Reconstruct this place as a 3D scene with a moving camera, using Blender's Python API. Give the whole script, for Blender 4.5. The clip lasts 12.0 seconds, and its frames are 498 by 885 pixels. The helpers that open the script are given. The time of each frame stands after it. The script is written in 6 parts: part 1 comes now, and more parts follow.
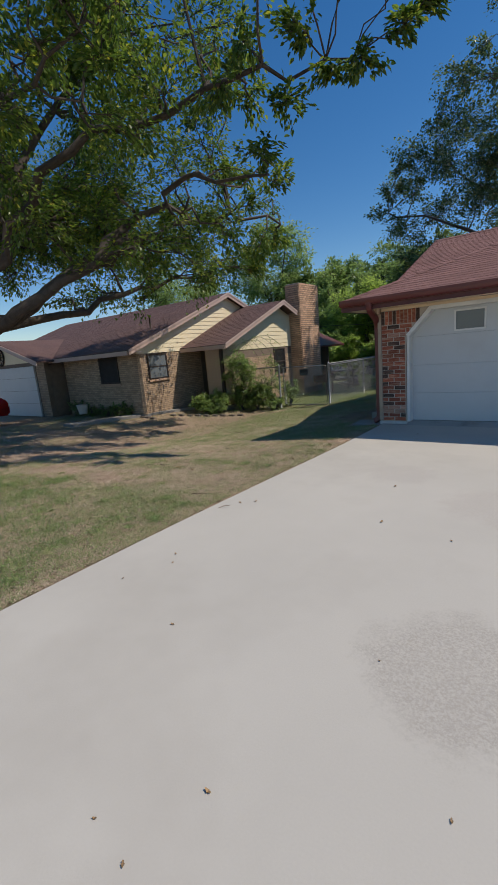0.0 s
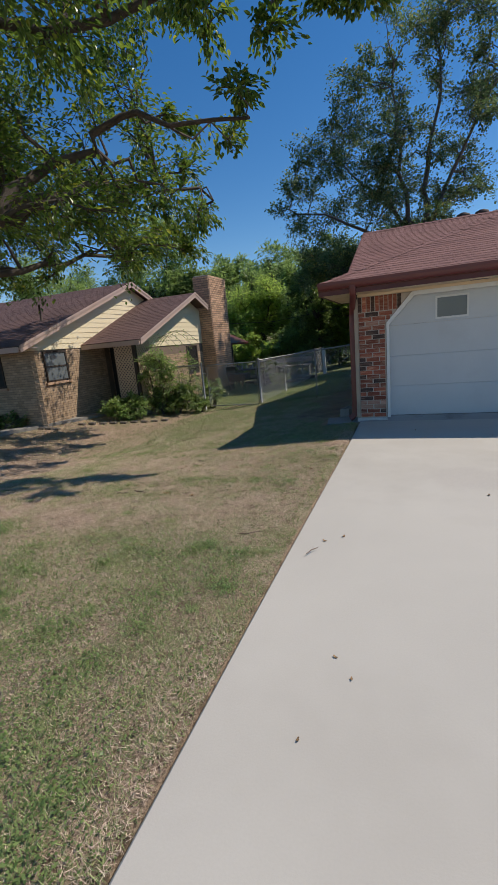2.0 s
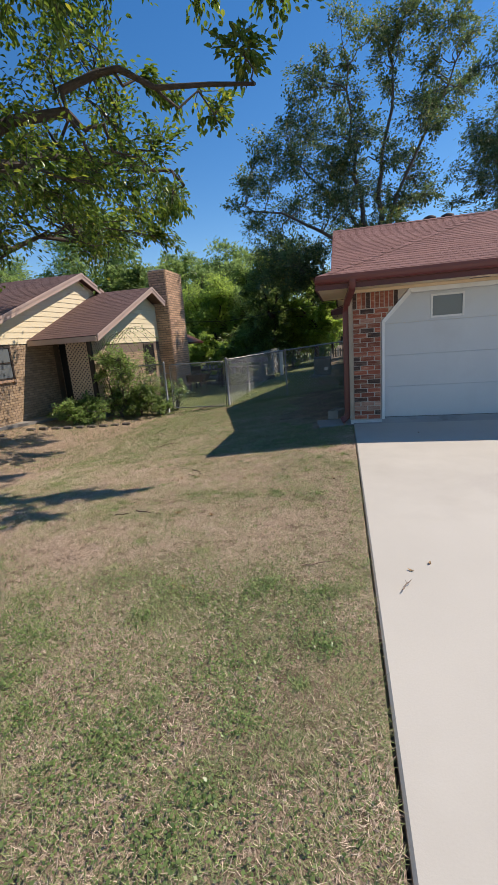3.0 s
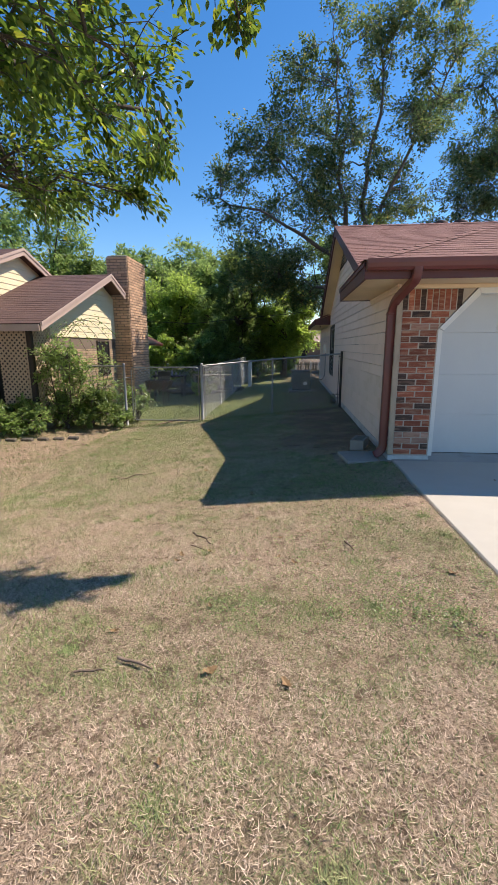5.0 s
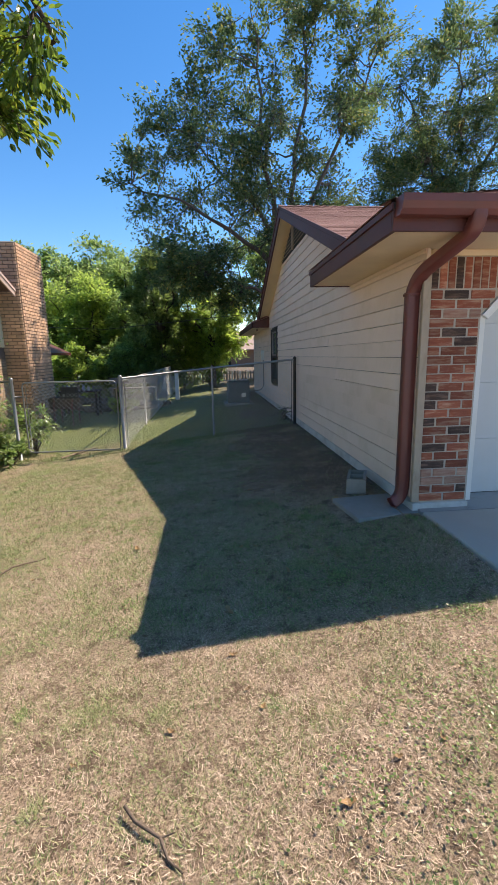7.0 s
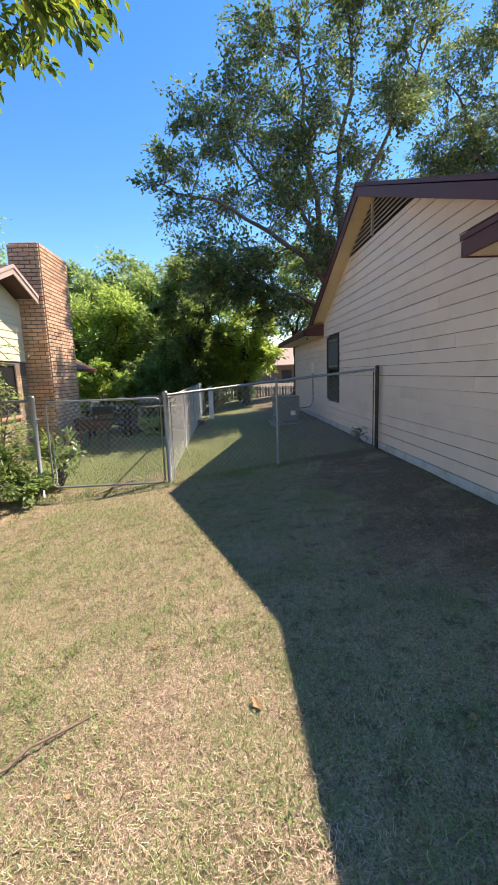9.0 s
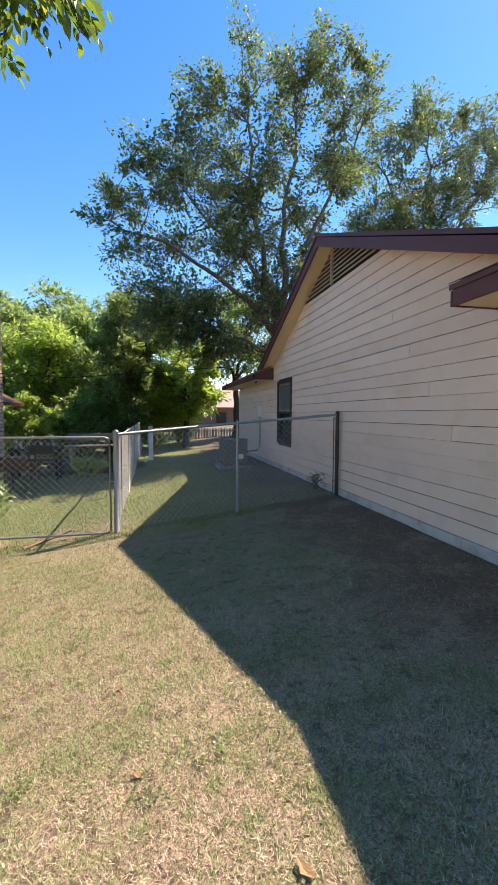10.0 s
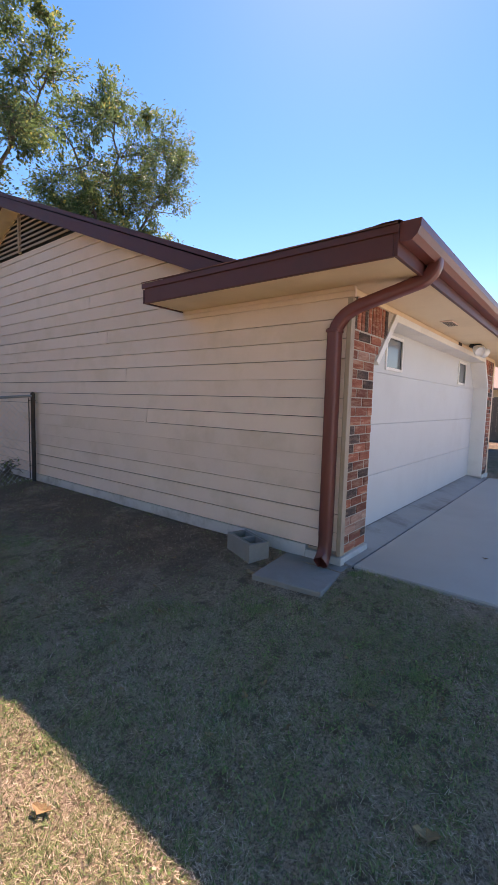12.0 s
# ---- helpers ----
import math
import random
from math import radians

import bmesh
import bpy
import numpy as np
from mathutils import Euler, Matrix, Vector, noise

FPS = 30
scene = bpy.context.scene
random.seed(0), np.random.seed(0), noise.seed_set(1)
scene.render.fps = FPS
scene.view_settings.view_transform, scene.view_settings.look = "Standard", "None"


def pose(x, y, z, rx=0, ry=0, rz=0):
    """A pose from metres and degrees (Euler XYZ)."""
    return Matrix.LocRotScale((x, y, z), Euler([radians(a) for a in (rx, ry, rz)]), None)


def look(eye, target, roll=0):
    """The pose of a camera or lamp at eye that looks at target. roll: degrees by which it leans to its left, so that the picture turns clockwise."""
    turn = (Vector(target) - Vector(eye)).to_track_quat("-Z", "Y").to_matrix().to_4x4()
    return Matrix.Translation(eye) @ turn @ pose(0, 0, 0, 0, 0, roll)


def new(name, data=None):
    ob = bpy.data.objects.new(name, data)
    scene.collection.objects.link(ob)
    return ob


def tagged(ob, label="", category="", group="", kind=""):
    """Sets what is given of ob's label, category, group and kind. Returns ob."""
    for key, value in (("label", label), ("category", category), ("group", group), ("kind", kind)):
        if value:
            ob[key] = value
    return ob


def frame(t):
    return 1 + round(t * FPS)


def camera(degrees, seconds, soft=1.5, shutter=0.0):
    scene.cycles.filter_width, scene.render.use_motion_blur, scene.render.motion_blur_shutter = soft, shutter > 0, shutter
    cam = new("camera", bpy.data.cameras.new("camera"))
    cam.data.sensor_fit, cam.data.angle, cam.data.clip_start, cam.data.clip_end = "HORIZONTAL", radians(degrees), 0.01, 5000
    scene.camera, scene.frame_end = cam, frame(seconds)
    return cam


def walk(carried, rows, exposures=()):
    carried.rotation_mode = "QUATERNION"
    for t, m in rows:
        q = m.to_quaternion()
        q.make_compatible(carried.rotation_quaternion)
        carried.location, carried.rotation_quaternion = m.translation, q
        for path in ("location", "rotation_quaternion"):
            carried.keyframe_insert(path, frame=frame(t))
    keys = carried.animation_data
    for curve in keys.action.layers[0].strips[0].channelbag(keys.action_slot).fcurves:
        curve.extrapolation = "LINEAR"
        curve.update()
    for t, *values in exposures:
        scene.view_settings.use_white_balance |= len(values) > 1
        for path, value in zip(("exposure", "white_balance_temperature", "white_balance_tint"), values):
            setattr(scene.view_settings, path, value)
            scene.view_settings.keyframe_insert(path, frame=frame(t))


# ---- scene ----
cam = camera(60.3, 12.0, soft=0.9)
PATH = [
    (0, (-0.093, 0.116, 1.612), (-1.29, 1.664, 1.199), -5.1),
    (0.5, (-0.662, 0.207, 1.608), (-1.762, 1.817, 1.164), -3.7),
    (1, (-1.198, 0.319, 1.627), (-2.056, 2.085, 1.249), -5.5),
    (1.5, (-1.78, 0.419, 1.599), (-2.56, 2.209, 1.168), -5.6),
    (2, (-2.292, 0.527, 1.546), (-2.993, 2.345, 1.094), -5.3),
    (2.5, (-2.867, 0.709, 1.554), (-3.552, 2.534, 1.105), -5.6),
    (3, (-3.289, 0.906, 1.538), (-3.726, 2.8, 1.069), -4.4),
    (3.2, (-3.43, 1.03, 1.503), (-3.787, 2.941, 1.03), -4.3),
    (4.8, (-4.4, 2.607, 1.452), (-4.616, 4.541, 0.988), -1.2),
    (5, (-4.511, 2.785, 1.437), (-4.692, 4.729, 1.002), -0.2),
    (5.5, (-4.642, 3.261, 1.439), (-4.636, 5.219, 1.031), -1.1),
    (6, (-4.731, 3.835, 1.428), (-4.695, 5.794, 1.024), -1.9),
    (6.5, (-4.89, 4.355, 1.404), (-4.719, 6.311, 1.022), -0.8),
    (7, (-4.964, 4.939, 1.366), (-4.793, 6.892, 0.968), -1.2),
    (7.5, (-5.17, 5.399, 1.379), (-5.123, 7.359, 0.985), -1.6),
    (7.7, (-5.265, 5.565, 1.398), (-5.211, 7.526, 1.006), -1.0),
    (9.3, (-5.806, 6.907, 1.247), (-5.69, 8.884, 0.973), -2.4),
    (9.5, (-5.863, 7.038, 1.237), (-5.722, 9.019, 1.003), -2.4),
    (10, (-6.113, 7.19, 1.269), (-5.687, 9.14, 1.138), 0.2),
    (10.5, (-6.392, 7.177, 1.239), (-5.516, 8.967, 1.078), 2.1),
    (11, (-6.384, 7.085, 1.249), (-5.111, 8.616, 1.058), 4.3),
    (11.2, (-6.363, 7.042, 1.259), (-4.977, 8.471, 1.067), 3.3),
    (11.5, (-6.323, 6.986, 1.266), (-4.796, 8.264, 1.078), 2.0),
    (12, (-6.319, 6.982, 1.274), (-4.759, 8.22, 1.084), 1.6),
]
EXPOSURES = [(0.0, -0.4, 6700, 12), (1.5, -0.36, 6700, 12), (2.5, -0.13, 6800, 13), (3.2, 0.15, 7000, 15), (5.0, 0.47, 7100, 15), (6.5, 0.62, 7200, 15), (7.7, 0.84, 7350, 16), (9.5, 1.1, 7550, 19), (10.5, 1.1, 7600, 22), (11.2, 1.03, 7900, 27), (12.0, 0.97, 8000, 31)]
walk(cam, [(t, look(eye, target, roll)) for t, eye, target, roll in PATH], EXPOSURES)

# ---- world, sun ----
SUN = Vector((1.73, 0.85, 2.57)).normalized()
world = bpy.data.worlds.new("world")
scene.world = world
world.use_nodes = True
wn = world.node_tree
sky = wn.nodes.new("ShaderNodeTexSky")
sky.sky_type = "NISHITA"
sky.sun_disc = False
sky.sun_elevation = math.asin(SUN.z)
sky.sun_rotation = math.atan2(SUN.x, SUN.y)
sky.air_density, sky.dust_density, sky.ozone_density = 1.0, 0.1, 3.0
deep = wn.nodes.new("ShaderNodeHueSaturation")
deep.inputs["Saturation"].default_value = 1.33
deep.inputs["Hue"].default_value = 0.502
wn.links.new(sky.outputs[0], deep.inputs["Color"])
wn.links.new(deep.outputs[0], wn.nodes["Background"].inputs[0])
wn.nodes["Background"].inputs[1].default_value = 0.142
sun_data = bpy.data.lights.new("sun", "SUN")
sun_data.energy, sun_data.angle, sun_data.color = 4.75, radians(0.5), (1.0, 0.93, 0.82)
new("sun", sun_data).matrix_world = look(SUN * 60, (0, 0, 0))

# ---- materials ----
def nd(nt, kind, **sockets):
    n = nt.nodes.new(kind)
    for k, v in sockets.items():
        n.inputs[k.replace("_", " ")].default_value = v
    return n


def paint(name, a, b, scale=3.0, fine=60.0, rough=0.75, metal=0.0, bump=0.15, rand=0.0, island=0.0, stain=None, stain_scale=1.0, stain_amount=0.5, stretch=None):
    """Two colours mixed by coarse and fine noise, with fine relief; rand and island vary the value piece by piece; stain: a third colour in blotches."""
    m = bpy.data.materials.new(name)
    m.use_nodes = True
    nt = m.node_tree
    L = nt.links.new
    bsdf = nt.nodes["Principled BSDF"]
    co = nt.nodes.new("ShaderNodeTexCoord").outputs["Object"]
    if stretch:
        longer = nt.nodes.new("ShaderNodeVectorMath")
        longer.operation = "MULTIPLY"
        longer.inputs[1].default_value = stretch
        L(co, longer.inputs[0])
        co = longer.outputs[0]
    if rand:
        add = nt.nodes.new("ShaderNodeVectorMath")
        info = nt.nodes.new("ShaderNodeObjectInfo")
        mul = nd(nt, "ShaderNodeMath")
        mul.operation = "MULTIPLY"
        mul.inputs[1].default_value = 40.0
        L(info.outputs["Random"], mul.inputs[0])
        L(co, add.inputs[0])
        L(mul.outputs[0], add.inputs[1])
        co = add.outputs[0]
    n1 = nd(nt, "ShaderNodeTexNoise", Scale=scale, Detail=4.0, Roughness=0.6)
    n2 = nd(nt, "ShaderNodeTexNoise", Scale=fine, Detail=3.0, Roughness=0.7)
    L(co, n1.inputs["Vector"])
    L(co, n2.inputs["Vector"])
    mixn = nt.nodes.new("ShaderNodeMath")
    mixn.operation = "MULTIPLY_ADD"
    mixn.inputs[1].default_value = 0.5
    L(n2.outputs[0], mixn.inputs[0])
    half = nt.nodes.new("ShaderNodeMath")
    half.operation = "MULTIPLY_ADD"
    half.inputs[1].default_value, half.inputs[2].default_value = 1.6, -0.55
    L(n1.outputs[0], half.inputs[0])
    L(half.outputs[0], mixn.inputs[2])
    ramp = nt.nodes.new("ShaderNodeMix")
    ramp.data_type = "RGBA"
    ramp.inputs["A"].default_value, ramp.inputs["B"].default_value = (*a, 1), (*b, 1)
    L(mixn.outputs[0], ramp.inputs["Factor"])
    out = ramp.outputs["Result"]
    if stain:
        n3 = nd(nt, "ShaderNodeTexNoise", Scale=stain_scale, Detail=5.0, Roughness=0.65)
        L(co, n3.inputs["Vector"])
        mr = nt.nodes.new("ShaderNodeMapRange")
        mr.inputs["From Min"].default_value, mr.inputs["From Max"].default_value = 0.5, 0.68
        mr.inputs["To Max"].default_value = stain_amount
        L(n3.outputs[0], mr.inputs["Value"])
        sm = nt.nodes.new("ShaderNodeMix")
        sm.data_type = "RGBA"
        L(mr.outputs[0], sm.inputs["Factor"])
        L(out, sm.inputs["A"])
        sm.inputs["B"].default_value = (*stain, 1)
        out = sm.outputs["Result"]
    if rand or island:
        src = nt.nodes.new("ShaderNodeObjectInfo").outputs["Random"] if rand else nt.nodes.new("ShaderNodeNewGeometry").outputs["Random Per Island"]
        amount = rand or island
        mr2 = nt.nodes.new("ShaderNodeMapRange")
        mr2.inputs["To Min"].default_value, mr2.inputs["To Max"].default_value = 1 - amount, 1 + amount
        L(src, mr2.inputs["Value"])
        hsv = nt.nodes.new("ShaderNodeHueSaturation")
        L(mr2.outputs[0], hsv.inputs["Value"])
        L(out, hsv.inputs["Color"])
        out = hsv.outputs[0]
    L(out, bsdf.inputs["Base Color"])
    bsdf.inputs["Roughness"].default_value, bsdf.inputs["Metallic"].default_value = rough, metal
    if bump:
        bp = nd(nt, "ShaderNodeBump", Strength=bump, Distance=0.02)
        L(n2.outputs[0], bp.inputs["Height"])
        L(bp.outputs[0], bsdf.inputs["Normal"])
    return m


def leaf_paint(name, dark, light, yellow=None, share=0.1, thin=0.46):
    m = bpy.data.materials.new(name)
    m.use_nodes = True
    nt = m.node_tree
    L = nt.links.new
    bsdf = nt.nodes["Principled BSDF"]
    rnd = nt.nodes.new("ShaderNodeNewGeometry").outputs["Random Per Island"]
    ramp = nt.nodes.new("ShaderNodeValToRGB")
    ramp.color_ramp.elements[0].color, ramp.color_ramp.elements[1].color = (*dark, 1), (*light, 1)
    if yellow:
        ramp.color_ramp.elements[1].position = 1 - share
        e = ramp.color_ramp.elements.new(1.0)
        e.color = (*yellow, 1)
    L(rnd, ramp.inputs[0])
    L(ramp.outputs[0], bsdf.inputs["Base Color"])
    bsdf.inputs["Roughness"].default_value = 0.34
    tr = nt.nodes.new("ShaderNodeBsdfTranslucent")
    hs = nt.nodes.new("ShaderNodeHueSaturation")
    hs.inputs["Value"].default_value, hs.inputs["Saturation"].default_value, hs.inputs["Hue"].default_value = 2.1, 1.05, 0.487
    L(ramp.outputs[0], hs.inputs["Color"])
    L(hs.outputs[0], tr.inputs["Color"])
    mx = nt.nodes.new("ShaderNodeMixShader")
    mx.inputs[0].default_value = thin
    L(bsdf.outputs[0], mx.inputs[1])
    L(tr.outputs[0], mx.inputs[2])
    L(mx.outputs[0], nt.nodes["Material Output"].inputs[0])
    return m


def glass_paint(name, tint, rough=0.03):
    m = bpy.data.materials.new(name)
    m.use_nodes = True
    b = m.node_tree.nodes["Principled BSDF"]
    b.inputs["Base Color"].default_value = (*tint, 1)
    b.inputs["Roughness"].default_value = rough
    b.inputs["IOR"].default_value = 1.5
    return m


CONCRETE = paint("concrete", (0.445, 0.42, 0.37), (0.53, 0.50, 0.44), 0.6, 90, 0.85, bump=0.06, stain=(0.40, 0.37, 0.32), stain_scale=0.45, stain_amount=0.55)
def patch_on(m, centre, size, colour):
    """A rough worn patch with a broken edge on a surface."""
    nt = m.node_tree
    L = nt.links.new
    bsdf = nt.nodes["Principled BSDF"]
    old = bsdf.inputs["Base Color"].links[0].from_socket
    co = nt.nodes.new("ShaderNodeTexCoord").outputs["Object"]
    dist = nt.nodes.new("ShaderNodeVectorMath")
    dist.operation = "DISTANCE"
    L(co, dist.inputs[0])
    dist.inputs[1].default_value = centre
    n = nd(nt, "ShaderNodeTexNoise", Scale=5.0, Detail=8.0, Roughness=0.75)
    L(co, n.inputs["Vector"])
    ad = nt.nodes.new("ShaderNodeMath")
    ad.operation = "MULTIPLY_ADD"
    ad.inputs[1].default_value = 1.1 * size
    L(n.outputs[0], ad.inputs[0])
    L(dist.outputs["Value"], ad.inputs[2])
    mr = nt.nodes.new("ShaderNodeMapRange")
    mr.inputs["From Min"].default_value, mr.inputs["From Max"].default_value = size * 1.45, size * 1.15
    mr.inputs["To Max"].default_value = 0.75
    L(ad.outputs[0], mr.inputs["Value"])
    sp = nd(nt, "ShaderNodeTexNoise", Scale=75.0, Detail=3.0, Roughness=0.8)
    L(co, sp.inputs["Vector"])
    mr2 = nt.nodes.new("ShaderNodeMapRange")
    mr2.inputs["From Min"].default_value, mr2.inputs["From Max"].default_value = 0.36, 0.6
    L(sp.outputs[0], mr2.inputs["Value"])
    mu = nt.nodes.new("ShaderNodeMath")
    mu.operation = "MULTIPLY"
    L(mr.outputs[0], mu.inputs[0])
    L(mr2.outputs[0], mu.inputs[1])
    mx = nt.nodes.new("ShaderNodeMix")
    mx.data_type = "RGBA"
    L(mu.outputs[0], mx.inputs["Factor"])
    L(old, mx.inputs["A"])
    mx.inputs["B"].default_value = (*colour, 1)
    L(mx.outputs["Result"], bsdf.inputs["Base Color"])


patch_on(CONCRETE, (-0.42, 2.05, 0.04), 0.6, (0.34, 0.31, 0.27))
patch_on(CONCRETE, (-1.7, 5.2, 0.0), 0.5, (0.42, 0.385, 0.345))
patch_on(CONCRETE, (-0.6, 4.4, 0.0), 0.6, (0.43, 0.39, 0.345))
CONCRETE_OLD = paint("old_concrete", (0.22, 0.21, 0.195), (0.33, 0.315, 0.29), 2.0, 70, 0.9, bump=0.2, stain=(0.2, 0.19, 0.17), stain_scale=3.0)
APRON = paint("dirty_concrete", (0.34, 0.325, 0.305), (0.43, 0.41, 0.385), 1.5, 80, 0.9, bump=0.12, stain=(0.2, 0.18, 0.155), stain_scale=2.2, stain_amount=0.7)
FOUNDATION = paint("foundation_concrete", (0.52, 0.51, 0.49), (0.62, 0.61, 0.58), 2.5, 60, 0.9, bump=0.2, stain=(0.25, 0.22, 0.18), stain_scale=4.0)
SIDING = paint("cream_siding", (0.775, 0.612, 0.51), (0.835, 0.672, 0.565), 1.2, 40, 0.6, bump=0.06, rand=0.035, stain=(0.60, 0.47, 0.33), stain_scale=1.5, stain_amount=0.4)
WORN_BOARD = paint("weathered_corner_board", (0.34, 0.26, 0.19), (0.52, 0.42, 0.32), 3.0, 60, 0.7, bump=0.25, stain=(0.22, 0.15, 0.10), stain_scale=4.0, stain_amount=0.6, stretch=(1.0, 1.0, 0.35))
CREAM = paint("cream_paint", (0.76, 0.60, 0.40), (0.82, 0.66, 0.45), 1.5, 40, 0.6, bump=0.04, stain=(0.62, 0.48, 0.32), stain_scale=2.0, stain_amount=0.35)
WHITE = paint("white_paint", (0.74, 0.73, 0.69), (0.80, 0.79, 0.75), 2.0, 50, 0.5, bump=0.04, stain=(0.62, 0.6, 0.56), stain_scale=3.0, stain_amount=0.4)
DOOR_WHITE = paint("garage_door_paint", (0.56, 0.575, 0.57), (0.62, 0.635, 0.63), 1.0, 70, 0.5, bump=0.05, stain=(0.50, 0.50, 0.485), stain_scale=1.2, stain_amount=0.35)
BROWN = paint("brown_fascia_paint", (0.095, 0.026, 0.022), (0.125, 0.036, 0.030), 2.0, 50, 0.5, bump=0.05, stain=(0.07, 0.03, 0.03), stain_scale=3.0)
GUTTER = paint("brown_gutter_paint", (0.145, 0.038, 0.033), (0.18, 0.048, 0.041), 2.0, 50, 0.38, bump=0.02, stain=(0.10, 0.04, 0.035), stain_scale=2.5, stain_amount=0.4)
SHINGLE = paint("brown_red_shingles", (0.20, 0.095, 0.082), (0.27, 0.138, 0.12), 1.3, 160, 0.92, bump=0.5, island=0.09)
NB_SHINGLE = paint("dark_brown_shingles", (0.10, 0.058, 0.052), (0.15, 0.085, 0.075), 1.3, 160, 0.92, bump=0.5, island=0.1)
BRICK = paint("red_brick", (0.25, 0.06, 0.034), (0.47, 0.155, 0.085), 7.0, 60, 0.85, bump=0.6, rand=0.36, stain=(0.58, 0.40, 0.28), stain_scale=7.0, stain_amount=0.6, stretch=(0.7, 1.0, 4.5))
BRICK_DARK = paint("dark_brick", (0.03, 0.019, 0.017), (0.13, 0.075, 0.055), 7.0, 60, 0.8, bump=0.6, rand=0.3, stain=(0.34, 0.20, 0.14), stain_scale=7.0, stain_amount=0.5, stretch=(0.7, 1.0, 4.5))
BRICK_PALE = paint("limewashed_brick", (0.34, 0.12, 0.075), (0.62, 0.42, 0.32), 9.0, 60, 0.85, bump=0.6, rand=0.2, stretch=(0.6, 1.0, 5.0))
MORTAR = paint("mortar", (0.44, 0.37, 0.30), (0.54, 0.46, 0.38), 5.0, 120, 0.95, bump=0.4)
TAN_BRICK = paint("tan_brick", (0.52, 0.32, 0.205), (0.64, 0.42, 0.28), 7.0, 100, 0.85, bump=0.4, rand=0.2)
TAN_BRICK_JOINED = paint("tan_brick_rows", (0.36, 0.25, 0.16), (0.48, 0.35, 0.235), 7.0, 100, 0.85, bump=0.4, island=0.2)
TAN_MORTAR = paint("grey_mortar", (0.16, 0.12, 0.09), (0.24, 0.18, 0.14), 5.0, 120, 0.95, bump=0.3)
NB_CREAM = paint("pale_yellow_siding", (0.78, 0.67, 0.45), (0.84, 0.73, 0.51), 1.5, 40, 0.6, bump=0.05)
NB_TRIM = paint("mauve_trim", (0.46, 0.34, 0.29), (0.54, 0.40, 0.35), 2.0, 50, 0.55, bump=0.05)
TAN_WOOD = paint("tan_painted_wood", (0.40, 0.31, 0.23), (0.48, 0.37, 0.28), 4.0, 60, 0.7, bump=0.1)
DARK_WOOD = paint("dark_wood", (0.03, 0.022, 0.018), (0.06, 0.042, 0.032), 6.0, 80, 0.8, bump=0.2)
GREY_WOOD = paint("weathered_wood", (0.17, 0.15, 0.13), (0.28, 0.25, 0.21), 4.0, 90, 0.9, bump=0.4)
LATTICE = paint("tan_lattice", (0.50, 0.38, 0.27), (0.6, 0.47, 0.34), 4.0, 60, 0.7, bump=0.1)
GALV = paint("galvanised_steel", (0.24, 0.25, 0.26), (0.36, 0.37, 0.38), 6.0, 80, 0.5, metal=0.6, bump=0.03, stain=(0.24, 0.2, 0.17), stain_scale=6.0, stain_amount=0.3)
WIRE = paint("galvanised_wire", (0.58, 0.59, 0.60), (0.72, 0.73, 0.74), 6.0, 80, 0.4, metal=0.0, bump=0.0)
DARK_STEEL = paint("rusty_steel", (0.05, 0.04, 0.037), (0.10, 0.07, 0.055), 8.0, 80, 0.7, metal=0.4, bump=0.1)
BARK = paint("bark", (0.055, 0.043, 0.034), (0.12, 0.095, 0.075), 8.0, 50, 0.95, bump=0.8)
BARK_GREY = paint("grey_bark", (0.09, 0.075, 0.06), (0.17, 0.14, 0.115), 8.0, 50, 0.95, bump=0.8)
LEAF_NEAR = leaf_paint("ash_leaves", (0.04, 0.085, 0.018), (0.13, 0.20, 0.035), (0.28, 0.29, 0.045), 0.12)
LEAF_OAK = leaf_paint("pecan_leaves", (0.045, 0.085, 0.03), (0.135, 0.20, 0.085), (0.36, 0.31, 0.08), 0.11, 0.4)
LEAF_DARK = leaf_paint("dark_leaves", (0.07, 0.115, 0.036), (0.18, 0.25, 0.08))
LEAF_BRIGHT = leaf_paint("bright_leaves", (0.14, 0.22, 0.055), (0.30, 0.40, 0.10), thin=0.55)
LEAF_BUSH = leaf_paint("bush_leaves", (0.105, 0.17, 0.055), (0.25, 0.345, 0.12), thin=0.52)
GLASS_DARK = glass_paint("dark_window_glass", (0.02, 0.022, 0.025), 0.25)
GLASS_GREY = glass_paint("grey_window_glass", (0.16, 0.18, 0.19), 0.15)
SCREEN = paint("window_screen", (0.02, 0.02, 0.02), (0.035, 0.035, 0.035), 5.0, 200, 0.9, bump=0.1)
BLACK = paint("black_plastic", (0.012, 0.012, 0.012), (0.02, 0.02, 0.02), 5.0, 60, 0.5, bump=0.02)
AC_GREY = paint("air_conditioner_grey", (0.12, 0.13, 0.13), (0.18, 0.19, 0.19), 4.0, 60, 0.6, bump=0.05)
LAMP_WHITE = paint("lamp_white", (0.75, 0.75, 0.73), (0.8, 0.8, 0.78), 4.0, 60, 0.35, bump=0.0)
RED_CAR = paint("red_car_paint", (0.42, 0.012, 0.012), (0.46, 0.016, 0.014), 2.0, 60, 0.2, bump=0.0)
RUBBER = paint("tyre_rubber", (0.015, 0.015, 0.015), (0.03, 0.03, 0.03), 6.0, 80, 0.85, bump=0.1)
DRY_LEAF = paint("dry_leaf", (0.20, 0.115, 0.055), (0.36, 0.23, 0.11), 20.0, 90, 0.8, bump=0.3, rand=0.35)
TWIG = paint("twig_bark", (0.14, 0.095, 0.07), (0.26, 0.19, 0.14), 20.0, 90, 0.9, bump=0.4, rand=0.3)
